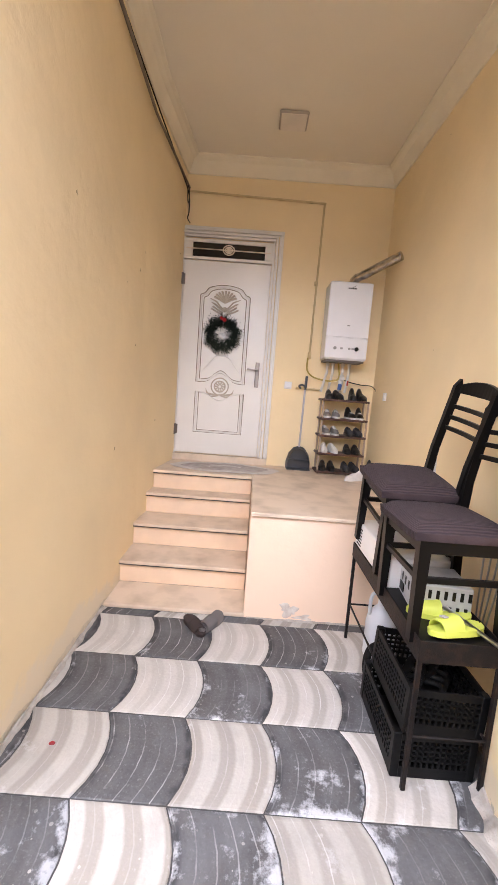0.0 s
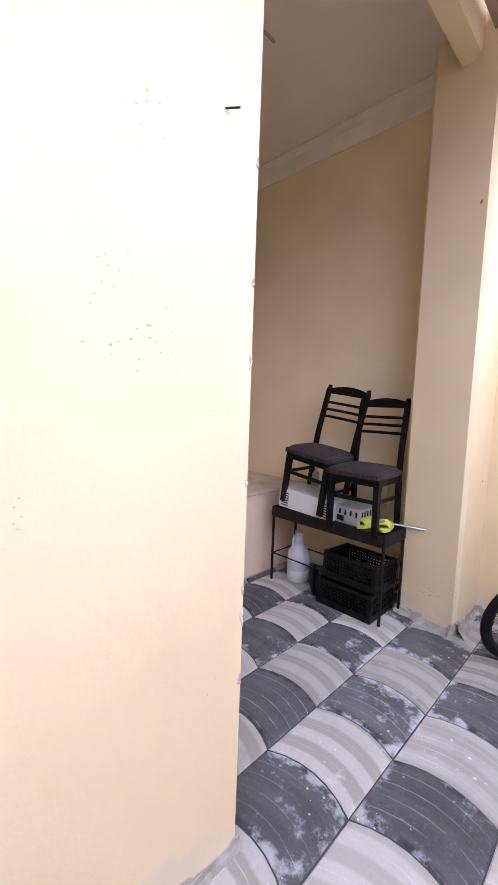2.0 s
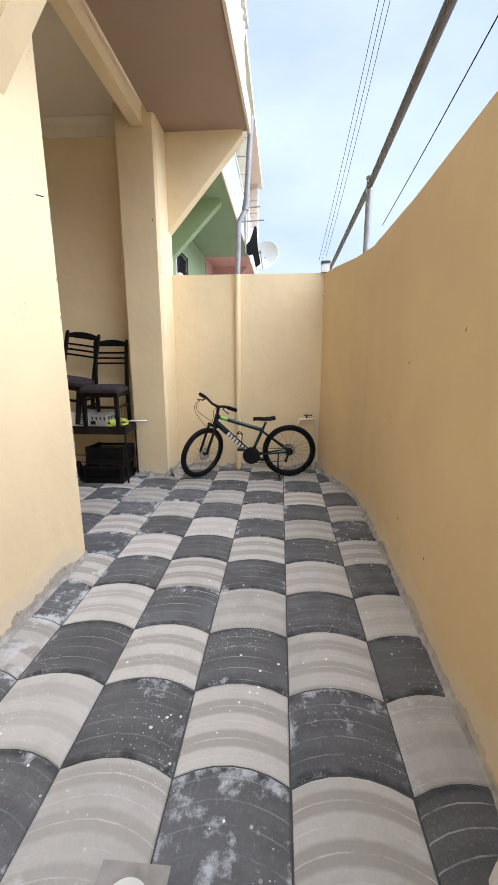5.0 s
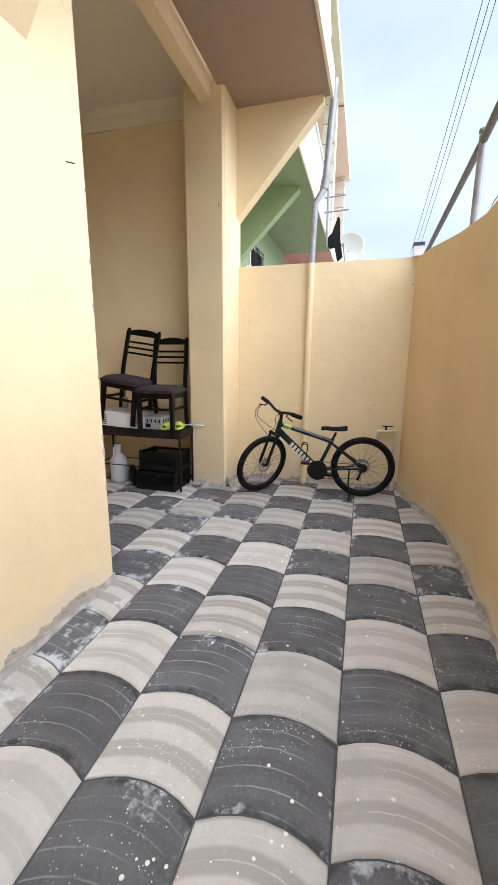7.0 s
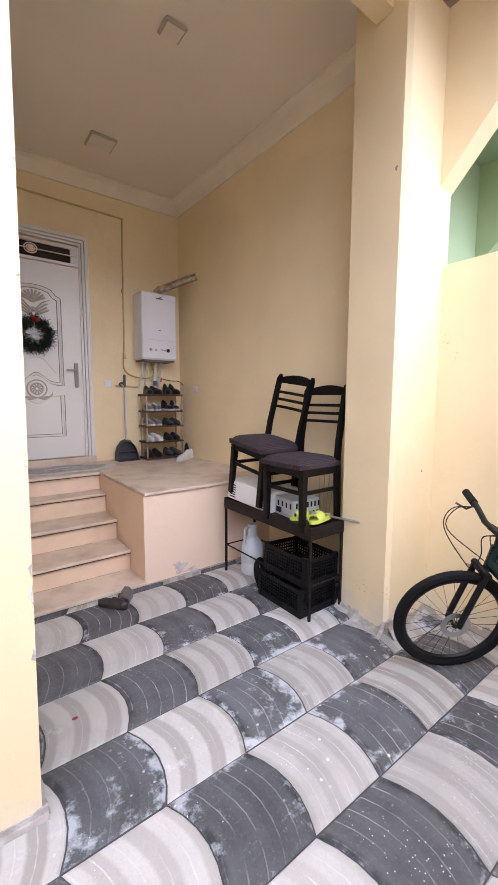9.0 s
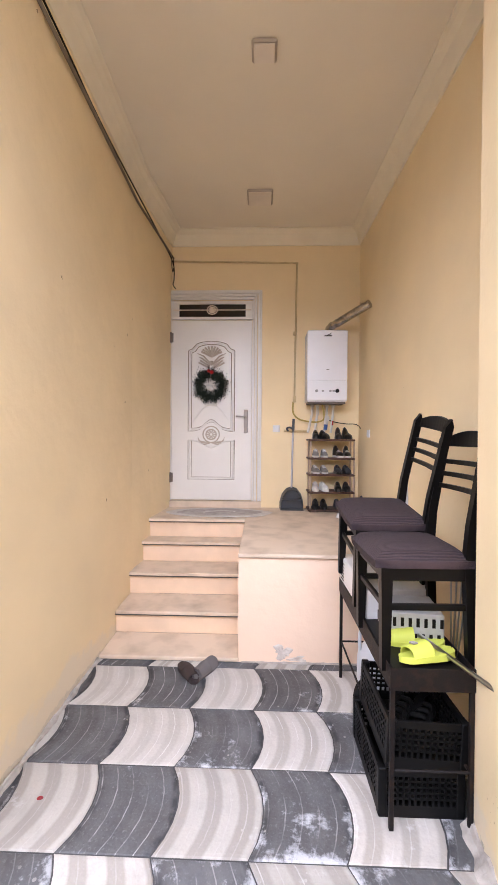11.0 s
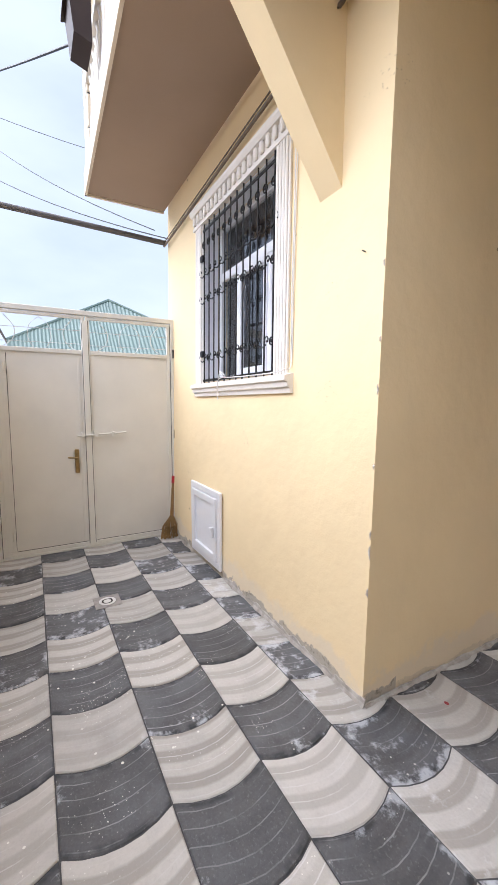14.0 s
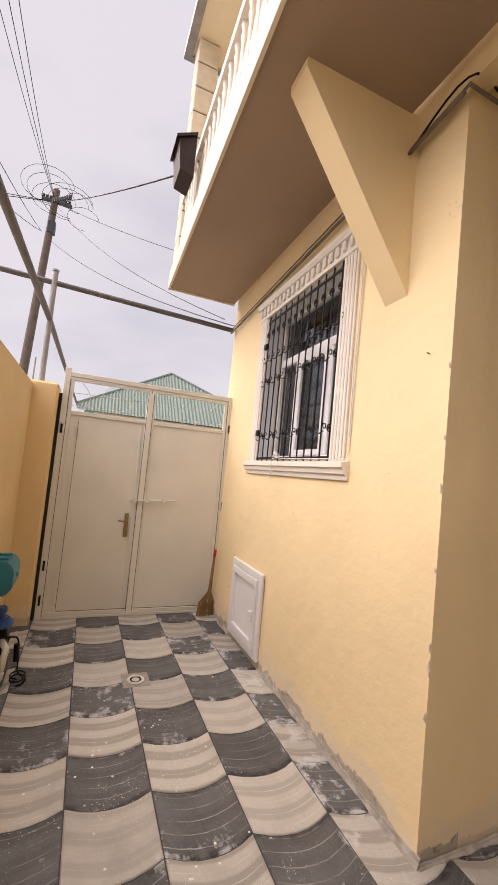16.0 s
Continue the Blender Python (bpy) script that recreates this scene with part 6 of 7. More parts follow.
bm = bmesh.new()
box(bm, (0.018, -1.13, 0.03), (0.03, -1.07, 2.5), 0.003)
part("cover_strip", bm, M_GATE, ga)
# wicket door outline on the left leaf
bm = bmesh.new()
for lo, hi in (((0.004, -1.90, 0.08), (0.012, -1.87, 2.10)), ((0.004, -1.19, 0.08), (0.012, -1.165, 2.10))):
    box(bm, lo, hi, 0.002)
part("stiffener", bm, M_GATE, ga)
M_BRASS = material("worn_brass", (0.36, 0.26, 0.12), 0.4, 0.9, spots=0.3, scale=30, bump=0)
bm = bmesh.new()
box(bm, (0.018, -1.255, 0.86), (0.028, -1.21, 1.12), 0.004)
tube(bm, [(0.028, -1.232, 1.03), (0.07, -1.232, 1.03), (0.072, -1.33, 1.04)], 0.009, 8)
part("handle", bm, M_BRASS, ga, "worn brass lever handle")
bm = bmesh.new()
tube(bm, [(0.04, -1.22, 1.265), (0.04, -0.69, 1.29)], 0.010, 8)
for y in (-1.16, -1.02, -0.83):
    box(bm, (0.018, y - 0.02, 1.25), (0.055, y + 0.02, 1.305), 0.003)
part("bolt", bm, M_GATE, ga)
for y, z in ((-2.03, 1.98), (-2.03, 0.55), (-2.03, 0.2), (-0.095, 2.2), (-0.095, 1.25), (-1.885, 1.98), (-1.885, 0.25)):
    bm = bmesh.new()
    tube(bm, [(0.035, y, z - 0.05), (0.035, y, z + 0.05)], 0.011, 8)
    part("hinge", bm, M_RUST if y in (-2.03, -0.095) else M_GATE, ga, "hinge")
M_GATEDARK = material("dark_line_and_post", (0.03, 0.028, 0.026), 0.8, bump=0)
# thin dark strips draw the shade lines in the gate's joints and creases
for lo, hi in (((0.0185, -1.136, 0.05), (0.0195, -1.131, 2.50)), ((0.0185, -1.069, 0.05), (0.0195, -1.064, 2.50)), ((0.0185, -1.998, 0.03), (0.0195, -1.993, 2.52)),
               ((0.0185, -0.134, 0.03), (0.0195, -0.128, 2.52)), ((0.0045, -1.868, 0.09), (0.0060, -1.864, 2.12)), ((0.0045, -1.86, 0.072), (0.0060, -1.14, 0.077)), ((0.0045, -1.06, 0.072), (0.0060, -0.17, 0.077))):
    part("gap", boxes((lo, hi)), M_GATEDARK, ga, "thin dark strip drawn for the shade line along the gate's frames")
obj("trim_gate_post", boxes(((GATE_X + 0.115, -2.09, 0), (GATE_X + 0.17, -2.04, 2.32)), ((GATE_X + 0.115, -0.141, 0), (GATE_X + 0.16, FACE + 0.08, 2.56))), M_GATEDARK, label="dark iron posts at both sides of the gate", kind="structure")

# broom
br = empty("straw_broom", (-3.41, -0.29, 0), "short straw broom leaning in the corner by the gate", "broom")
M_STRAW = material("straw", (0.30, 0.18, 0.07), 0.9, spots=0.3, scale=40, bump=0.4)
bm = bmesh.new()
rr = random.Random(5)
for k in range(90):
    a, r = rr.uniform(0, 2 * math.pi), rr.uniform(0.2, 1)
    tube(bm, [(0.02, 0.06 * r * math.sin(a) - 0.10 * r * math.cos(a), rr.uniform(0.0, 0.02)), (0.05 * r * math.sin(a), -0.095 * r * math.cos(a) + 0.01, 0.15), (0.015 * r * math.cos(a), 0.015 * r * math.sin(a) + 0.035, 0.30)], 0.003, 3)
part("bristles", bm, M_STRAW, br)
bm = bmesh.new()
tube(bm, [(0, 0.033, 0.27), (-0.005, 0.055, 0.66)], [0.022, 0.014], 8)
part("stalk", bm, M_STRAW, br, smooth=True)
bm = bmesh.new()
tube(bm, [(-0.005, 0.055, 0.66), (-0.006, 0.06, 0.74)], 0.018, 8)
part("binding", bm, material("red_tape", (0.45, 0.02, 0.03), 0.5, bump=0), br, "red tape round the top")

# drain
dr = empty("floor_drain", (-2.18, -1.19, 0.0), "round metal floor drain in a square concrete patch", "drain")
part("surround", boxes(((-0.10, -0.10, -0.01), (0.10, 0.10, 0.004))), material("concrete_patch", (0.33, 0.31, 0.29), 0.9, spots=0.3, scale=20, bump=0.4), dr)
bm = bmesh.new()
lathe(bm, [(0.045, 0.0045), (0.065, 0.0045), (0.065, 0.008), (0.045, 0.008)], 24, cap=False)
lathe(bm, [(0.001, 0.005), (0.03, 0.006)], 16, cap=False)
part("ring", bm, material("pale_zinc", (0.7, 0.7, 0.68), 0.4, 0.3, bump=0), dr)
part("hole", boxes(((-0.04, -0.04, 0.0041), (0.04, 0.04, 0.0046))), M_BLACK, dr)

# ---- water pump corner ----
M_TEAL = material("teal_plastic", (0.015, 0.22, 0.31), 0.4, spots=0.2, scale=4, bump=0.03)
te = empty("wall_cover_box", (-2.42, -2.325, 0.63), "teal plastic cover box on the garden wall, with dust on top", "box")
bm = bmesh.new()
prism(bm, [(0.0, 0.0), (0.17, 0.0), (0.21, 0.05), (0.21, 0.18), (0.17, 0.235), (0.0, 0.25)], -0.16, 0.16, "x")
bmesh.ops.bevel(bm, geom=list(bm.edges), offset=0.010, segments=2, affect="EDGES")
part("cover", bm, M_TEAL, te, smooth=True)
for x in (-0.09, 0.06):
    bm = bmesh.new()
    box(bm, (x, 0.02, 0.243), (x + 0.03, 0.16, 0.256), 0.004)
    part("rib", bm, M_TEAL, te)
bm = bmesh.new()
lathe(bm, [(0.016, 0), (0.014, 0.012), (0.004, 0.016)], 12, pose(0, 0.21, 0.12, -90))
part("screw", bm, M_TEAL, te)
pu = empty("water_pump", (-2.38, -2.17, 0.0), "black electric water pump with a blue pressure control on top", "pump")
M_BLUE = material("blue_plastic_dark", (0.015, 0.07, 0.27), 0.4, bump=0.02)
M_CONC = material("pump_stand_concrete", (0.16, 0.15, 0.14), 0.9, spots=0.3, scale=15, bump=0.4)
bm = bmesh.new()
box(bm, (-0.16, -0.10, 0), (0.10, 0.07, 0.16), 0.01)
part("stand", bm, M_CONC, pu, "rough concrete stand")
bm = bmesh.new()
lathe(bm, [(0.05, -0.17), (0.07, -0.15), (0.072, 0.0), (0.085, 0.02), (0.085, 0.06), (0.05, 0.075)], 20, pose(-0.02, -0.02, 0.245, 0, 90, 0))
for k in range(12):
    a = 2 * math.pi * k / 12
    box(bm, (-0.17, -0.003, 0.066), (-0.03, 0.003, 0.082), 0, pose(0, -0.02, 0.245, math.degrees(a)))
part("motor", bm, M_BLACK, pu, "black finned motor", smooth=True)
bm = bmesh.new()
box(bm, (-0.03, -0.06, 0.33), (0.09, 0.06, 0.40), 0.01)
part("control_base", bm, M_BLACK, pu)
bm = bmesh.new()
lathe(bm, [(0.085, 0.40), (0.09, 0.41), (0.08, 0.44), (0.035, 0.46), (0.032, 0.49), (0.038, 0.495), (0.038, 0.525), (0.03, 0.535)], 16, pose(0.03, 0, 0))
for k in range(16):
    a = 2 * math.pi * k / 16
    tube(bm, [(0.03 + 0.086 * math.cos(a), 0.086 * math.sin(a), 0.425), (0.03 + 0.045 * math.cos(a), 0.045 * math.sin(a), 0.463)], 0.004, 4)
part("pressure_control", bm, M_BLUE, pu, "blue domed pressure control", smooth=True)
bm = bmesh.new()
lathe(bm, [(0.012, 0), (0.010, 0.006)], 10, pose(-0.032, 0.0, 0.365, 0, -90, 0))
part("button", bm, material("red_button", (0.5, 0.02, 0.02), 0.4, bump=0), pu, "red button")
bm = bmesh.new()
tube(bm, curve_pts([(0.06, 0.03, 0.30), (0.14, 0.07, 0.28), (0.17, 0.07, 0.24), (0.17, 0.06, 0.15)]), 0.022, 10)
tube(bm, [(0.17, 0.06, 0.16), (0.17, 0.05, 0.06), (0.30, -0.01, 0.05), (0.34, -0.05, 0.05), (0.34, -0.05, -0.01)], 0.019, 10)
tube(bm, [(0.17, 0.058, 0.13), (0.17, 0.055, 0.09)], 0.026, 10)
part("outlet_pipe", bm, M_PIPEW, pu, "white plastic outlet pipe", smooth=True)
bm = bmesh.new()
tube(bm, curve_pts([(0.17, 0.06, 0.19), (0.20, 0.0, 0.17), (0.21, -0.02, 0.20), (0.21, -0.03, 0.6), (0.20, -0.04, 0.72), (0.14, -0.06, 0.75)]), 0.018, 10)
part("riser_pipe", bm, M_CREAM, pu, "cream water pipe going up into the cover box", smooth=True)
bm = bmesh.new()
tube(bm, [(0.05 + 0.07 * math.cos(a) * (1 + 0.1 * (a % 1)), 0.16 + 0.05 * math.sin(a), 0.01 + 0.004 * a) for a in (k * 0.5 for k in range(26))], 0.006, 6)
tube(bm, curve_pts([(0.0, 0.05, 0.30), (-0.03, 0.12, 0.28), (-0.04, 0.14, 0.15), (0.0, 0.15, 0.06), (0.05, 0.2, 0.02)]), 0.006, 6)
tube(bm, [(-0.03, 0.12, 0.24), (-0.02, 0.13, 0.12)], 0.02, 8)
part("lead", bm, M_BLACK, pu, "coiled black lead", smooth=True)

# ---- gas pipe on posts over the garden wall ----
bm = bmesh.new()
WY = -2.42
tube(bm, [(-14, -2.25, 3.5), (-3.72, -2.27, 3.13), (1.44, WY, 3.04), (4.0, WY, 2.92), (12, WY - 0.1, 2.95)], 0.030, 10)
tube(bm, [(GATE_X, FACE + 0.02, 3.47), (GATE_X, -2.25, 3.54), (GATE_X - 0.05, -7.0, 3.7)], 0.030, 10)
M_MAIN = material("dark_grey_pipe_paint", (0.13, 0.12, 0.12), 0.5, 0.2, spots=0.3, scale=8, bump=0.1)
obj("gas_main", bm, M_MAIN, label="grey gas main carried on posts above the walls", category="pipe", smooth=True)
for x, y, z1 in ((GATE_X, -2.27, 3.66), (1.44, WY, 3.10)):
    bm = bmesh.new()
    tube(bm, [(x, y, 2.2), (x + 0.01, y, z1)], 0.030, 10)
    tube(bm, [(x + 0.01, y, z1), (x + 0.01, y, z1 + 0.02)], 0.036, 10)
    obj("pipe_post", bm, M_GREYPIPE, label="grey steel post standing on the garden wall", category="post", group="posts of the gas main", smooth=True)
bm = bmesh.new()
tube(bm, [(GATE_X - 0.05, -2.36, 2.3), (GATE_X - 0.06, -2.36, 2.7)], 0.008, 6)
obj("steel_rod", bm, M_GREYPIPE, label="thin steel rod on top of the gate pier", category="rod")
bx = empty("junction_box", (END_X - 0.05, -2.06, FENCE_H + 0.01), "small white junction box on top of the yard wall", "box")
part("body", boxes(((0, -0.07, 0.0), (0.08, 0.02, 0.09))), M_BOXW, bx)
part("lid", boxes(((-0.006, -0.076, 0.09), (0.086, 0.026, 0.12))), M_DGREY, bx)
bm = bmesh.new()
tube(bm, curve_pts([(END_X + 0.05, -0.45, 2.352), (END_X + 0.03, -0.9, 2.35), (END_X + 0.05, -1.4, 2.352), (END_X + 0.02, -1.8, 2.36), (END_X, -2.1, 2.37), (1.4, -2.38, 2.345), (0.4, -2.42, 2.345)]), 0.006, 5)
obj("cable", bm, M_CABLE_W, label="thin white cable lying along the wall top", category="cable")
bm = bmesh.new()
tube(bm, [(-0.49, FACE + 0.05, 2.345), (-0.46, FACE - 0.010, 2.335)], 0.003, 6)
obj("nail", bm, M_RUST, label="rusty nail in the house wall", category="nail")

# ---- neighbour's houses beyond the end wall ----
M_GREENP = material("green_render", (0.33, 0.42, 0.24), 0.85, spots=0.08, scale=2, bump=0.1)
# the same green darkened: the balcony underside's shade is put into its colour
M_GREEN_SHADED = material("green_render_shaded", (0.26, 0.33, 0.20), 0.85, spots=0.08, scale=2, bump=0.1)
M_PINKP = material("pink_render", (0.55, 0.32, 0.27), 0.85, spots=0.08, scale=2, bump=0.1)


def neighbour(x0, x1, mat, soff, label, z=3.76, y_out=-0.78, y_wall=0.28):
    h = empty("neighbour_house", (0, 0, 0), label, "house", "houses of the next yards")
    part("wall", boxes(((x0, y_wall, -0.1), (x1, y_wall + 0.3, 7.0))), mat, h)
    part("side_wall", boxes(((x0, y_wall + 0.3, -0.1), (x0 + 0.25, 4, 7.0))), mat, h)
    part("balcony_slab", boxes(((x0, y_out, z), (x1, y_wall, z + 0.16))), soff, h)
    part("slab_edge", boxes(((x0 - 0.01, y_out - 0.02, z - 0.02), (x1 + 0.01, y_out, z + 0.2))), M_CREAM, h)
    for xb in (x0 + 1.15,):
        bm = bmesh.new()
        prism(bm, [(y_wall, z - 0.95), (y_wall, z), (y_out + 0.15, z), (y_out + 0.15, z - 0.05)], xb, xb + 0.16, "x")
        part("bracket", bm, mat, h)
    bm = bmesh.new()
    box(bm, (x0, y_out, z + 0.95), (x1, y_out + 0.06, z + 1.0))
    box(bm, (x0, y_out, z + 0.2), (x1, y_out + 0.04, z + 0.23))
    part("rail", bm, M_WHITE, h)
    k = x0
    while k < x1 - 0.3:
        k += 0.14
        bm = bmesh.new()
        box(bm, (k, y_out + 0.01, z + 0.16), (k + 0.02, y_out + 0.03, z + 0.95))
        part("baluster", bm, M_WHITE, h)
    for j in range(8):
        bm = bmesh.new()
        box(bm, (x1 - 0.30, y_out - 0.03, z + 0.2 + j * 0.36), (x1, y_out + 0.25, z + 0.55 + j * 0.36), 0.008)
        part("column_block", bm, M_BLOCK, h)
    part("roof", boxes(((x0, y_out - 0.15, 6.6), (x1 + 0.1, y_wall + 1.5, 6.75))), M_CORN, h)
    return h


n1 = neighbour(2.55, 7.3, M_GREENP, M_GREEN_SHADED, "green rendered two-storey house with a bracketed balcony")
w1 = part("window", boxes(((4.4, 0.262, 2.55), (5.2, 0.285, 3.25))), M_WHITE, n1, "white framed window with an iron grille")
part("pane", boxes(((4.46, 0.255, 2.6), (5.14, 0.262, 3.2))), M_DKGLASS, w1)
for k in range(9):
    bm = bmesh.new()
    tube(bm, [(4.47 + 0.08 * k, 0.22, 2.55), (4.47 + 0.08 * k, 0.22, 3.25)], 0.008, 5)
    part("grille_bar", bm, M_BLACK, w1)
neighbour(7.35, 11.0, M_PINKP, M_PINKP, "pink rendered two-storey house behind the green one", 3.78)
sr = empty("wall_siren", (2.53, -0.255, 2.44), "small round white alarm siren above the yard's end wall", "siren")
bm = bmesh.new()
lathe(bm, [(0.045, 0.0), (0.052, 0.008), (0.050, 0.03), (0.03, 0.042), (0.001, 0.045)], 18, pose(0, 0, 0, 0, -90, 0), cap=False)
part("body", bm, M_BOXW, sr, smooth=True)
bm = bmesh.new()
tube(bm, [(0.0, 0, 0), (0.02, 0, 0.0), (0.02, 0, -0.10), (-0.3, 0, -0.12)], 0.008, 6)
part("stalk", bm, M_BLACK, sr)
# satellite dish and washing on rods
ds = empty("satellite_dish", pose(6.4, -1.22, 3.52, 0, -72, -14), "round white satellite dish on a balcony arm", "satellite dish")
bm = bmesh.new()
lathe(bm, [(0.02, 0.0), (0.15, 0.02), (0.25, 0.055), (0.32, 0.10), (0.325, 0.095), (0.25, 0.045), (0.15, 0.008)], 28, cap=False)
part("reflector", bm, M_BOXW, ds, smooth=True)
bm = bmesh.new()
tube(bm, [(-0.30, 0, 0.1), (-0.10, 0, 0.36)], 0.01, 6)
lathe(bm, [(0.025, 0), (0.03, 0.06)], 10, pose(-0.10, 0, 0.34))
tube(bm, [(0, 0, 0), (0.0, 0.35, -0.15)], 0.015, 6)
part("arm", bm, M_GREYPIPE, ds)
bm = bmesh.new()
for y0, z, L_ in ((-0.76, 4.35, 0.75), (-0.76, 4.1, 0.9)):
    tube(bm, [(5.9, y0, z), (5.9, y0 - L_ * 0.5, z + 0.02)], 0.015, 6)
tube(bm, [(5.9, -0.83, 3.5), (5.9, -0.82, 4.5)], 0.02, 6)
obj("drying_bracket", bm, M_GREYPIPE, label="steel drying bracket sticking out from a balcony", category="bracket")
bm = bmesh.new()
rr = random.Random(2)
prism(bm, [(-0.80, 3.62), (-0.92, 3.74), (-1.02, 4.02), (-1.06, 3.98), (-1.08, 3.62), (-1.14, 3.30), (-1.04, 3.22), (-0.98, 3.48), (-0.90, 3.46), (-0.84, 3.52)], 5.9, 5.93, "x")
obj("washing", bm, M_BLACK, label="dark clothes hung out to dry beside the dish", category="clothes")

# ---- beyond the gate ----
M_ROOFG = material("green_corrugated_metal", (0.17, 0.24, 0.215), 0.5, spots=0.1, scale=2, bump=0.05)
fh = empty("street_house", (-12.5, 0.9, 0), "low house across the street under a green ribbed metal roof", "house")
part("wall", boxes(((-4, -2.6, 0), (0, 3.4, 3.2))), M_CREAM, fh)
bm = bmesh.new()
ap = 5.22
n = 60
for a0, a1, z0, z1 in ((-3.1, 0.0, 3.42, ap), (0.0, 3.9, ap, 3.42)):
    for k in range(n):
        ya, yb = a0 + (a1 - a0) * k / n, a0 + (a1 - a0) * (k + 1) / n
        za, zb = z0 + (z1 - z0) * k / n, z0 + (z1 - z0) * (k + 1) / n
        ka, kb = 0.03 * (k % 2), 0.03 * ((k + 1) % 2)
        v = [bm.verts.new(p) for p in ((0.3 + ka, ya, 3.2), (0.3 + kb, yb, 3.2), (0.3 - (zb - 3.2) * 0.9 + kb, yb, zb), (0.3 - (za - 3.2) * 0.9 + ka, ya, za))]
        bm.faces.new(v)
bmesh.ops.remove_doubles(bm, verts=bm.verts, dist=0.002)
part("roof", bm, M_ROOFG, fh, "green ribbed metal hip of the roof")
bm = bmesh.new()
for a, c in (((0.3 - 0.2, -3.1, 3.42), (0.3 - 1.82, 0, ap + 0.02)), ((0.3 - 1.82, 0, ap + 0.02), (0.3 - 0.2, 3.9, 3.42))):
    tube(bm, [a, c], 0.05, 6)
part("ridge_cap", bm, M_ROOFG, fh)
part("rear_roof", boxes(((-4.2, -2.9, 3.2), (-0.9, 3.6, 3.5))), M_ROOFG, fh)

po = empty("utility_pole", (-12.9, -3.62, 0), "leaning wooden utility pole with many tangled wires", "utility pole")
M_POLE = material("weathered_pole_wood", (0.16, 0.13, 0.11), 0.9, spots=0.3, scale=6, bump=0.4)
bm = bmesh.new()
tube(bm, [(-0.1, -0.45, 0), (0.0, 0.0, 10.3)], [0.16, 0.10], 12)
part("pole", bm, M_POLE, po, smooth=True)
bm = bmesh.new()
box(bm, (-0.06, -0.4, 9.85), (0.06, 0.5, 9.95), 0.01)
part("crossarm", bm, M_DGREY, po)
bm = bmesh.new()
box(bm, (-0.12, -0.14, 8.8), (0.12, 0.10, 9.2), 0.02)
part("junction_box", bm, M_DGREY, po)
bm = bmesh.new()
for k in range(8):
    lathe(bm, [(0.05, 0), (0.09, 0.05), (0.05, 0.1), (0.09, 0.14), (0.03, 0.22)], 8, pose(0, -0.36 + 0.11 * k, 9.95) @ Matrix.Scale(0.6, 4))
part("insulators", bm, M_DGREY, po)
bm = bmesh.new()
rr = random.Random(11)
for k in range(7):
    c = Vector((0.2, rr.uniform(-0.3, 1.2), 9.9 + rr.uniform(-0.5, 0.4)))
    r = rr.uniform(0.35, 0.8)
    tube(bm, [c + Vector((0, r * math.cos(a), r * 0.8 * math.sin(a))) for a in (2 * math.pi * q / 18 for q in range(15))], 0.007, 4)
part("wire_coils", bm, M_BLACK, po)


def wire(a, b, sag, r=0.008, name="overhead_wire", label="black overhead wire sagging from the utility pole"):
    a, b = Vector(a), Vector(b)
    bm = bmesh.new()
    tube(bm, [a.lerp(b, k / 14) - Vector((0, 0, 4 * sag * (k / 14) * (1 - k / 14))) for k in range(15)], r, 5)
    return obj(name, bm, M_BLACK, label=label, category="wire", group="overhead wires")


P0 = Vector((-12.9, -3.7, 9.9))
for q, sag, r in (((-3.3, -1.08, 5.0), 0.1, 0.013), ((4.0, -3.2, 8.4), 0.9, 0.007), ((4.0, -3.5, 8.5), 1.0, 0.007), ((5.0, -4.4, 9.4), 0.8, 0.007), ((-3.6, 3.0, 4.4), 0.3, 0.007), ((-3.72, -0.3, 3.6), 0.35, 0.006), ((-14, -20, 9.5), 0.4, 0.012), ((-15, -20, 9.2), 0.4, 0.012)):
    wire(P0 + Vector((0, 0.1 * sag, 0)), q, sag, r)
for q, sag, r in (((6.0, -3.6, 4.0), 0.5, 0.008), ((3.0, -4.4, 3.6), 0.5, 0.008)):
    wire((-12.9, -3.9, 8.8), q, sag, r)
wire((-12.9, -3.65, 8.6), (-3.95, 0.3, 3.62), 0.3, 0.008, label="thin overhead wire crossing the sky")
for k in range(9):
    p = P0.lerp(Vector((-3.3, -1.1, 5.0)), 0.03 + 0.035 * k)
    bm = bmesh.new()
    box(bm, (-0.04, -0.04, -0.06), (0.04, 0.04, 0.05), 0.01, Matrix.Translation(p))
    obj("cable_clamp", bm, M_DGREY, label="small grey clamp on the overhead cable", category="clamp", group="clamps on the cable")
for y0, y1, z0, z1 in ((-3.0, -2.85, 5.6, 4.1), (-3.1, -2.95, 5.7, 4.15), (-3.15, -3.05, 5.6, 4.2)):
    wire((1.0, y0, z0 + 2.2), (9.5, y1 + 0.2, z1), 0.25, 0.005, label="thin overhead wire running past the garden wall")

# crumbling mortar along the wall foot
M_MORTAR = material("crumbling_mortar", (0.30, 0.275, 0.245), 0.95, scale=14, dark=(0.50, 0.47, 0.43), fac=0.5, bump=0.9, grain=90)


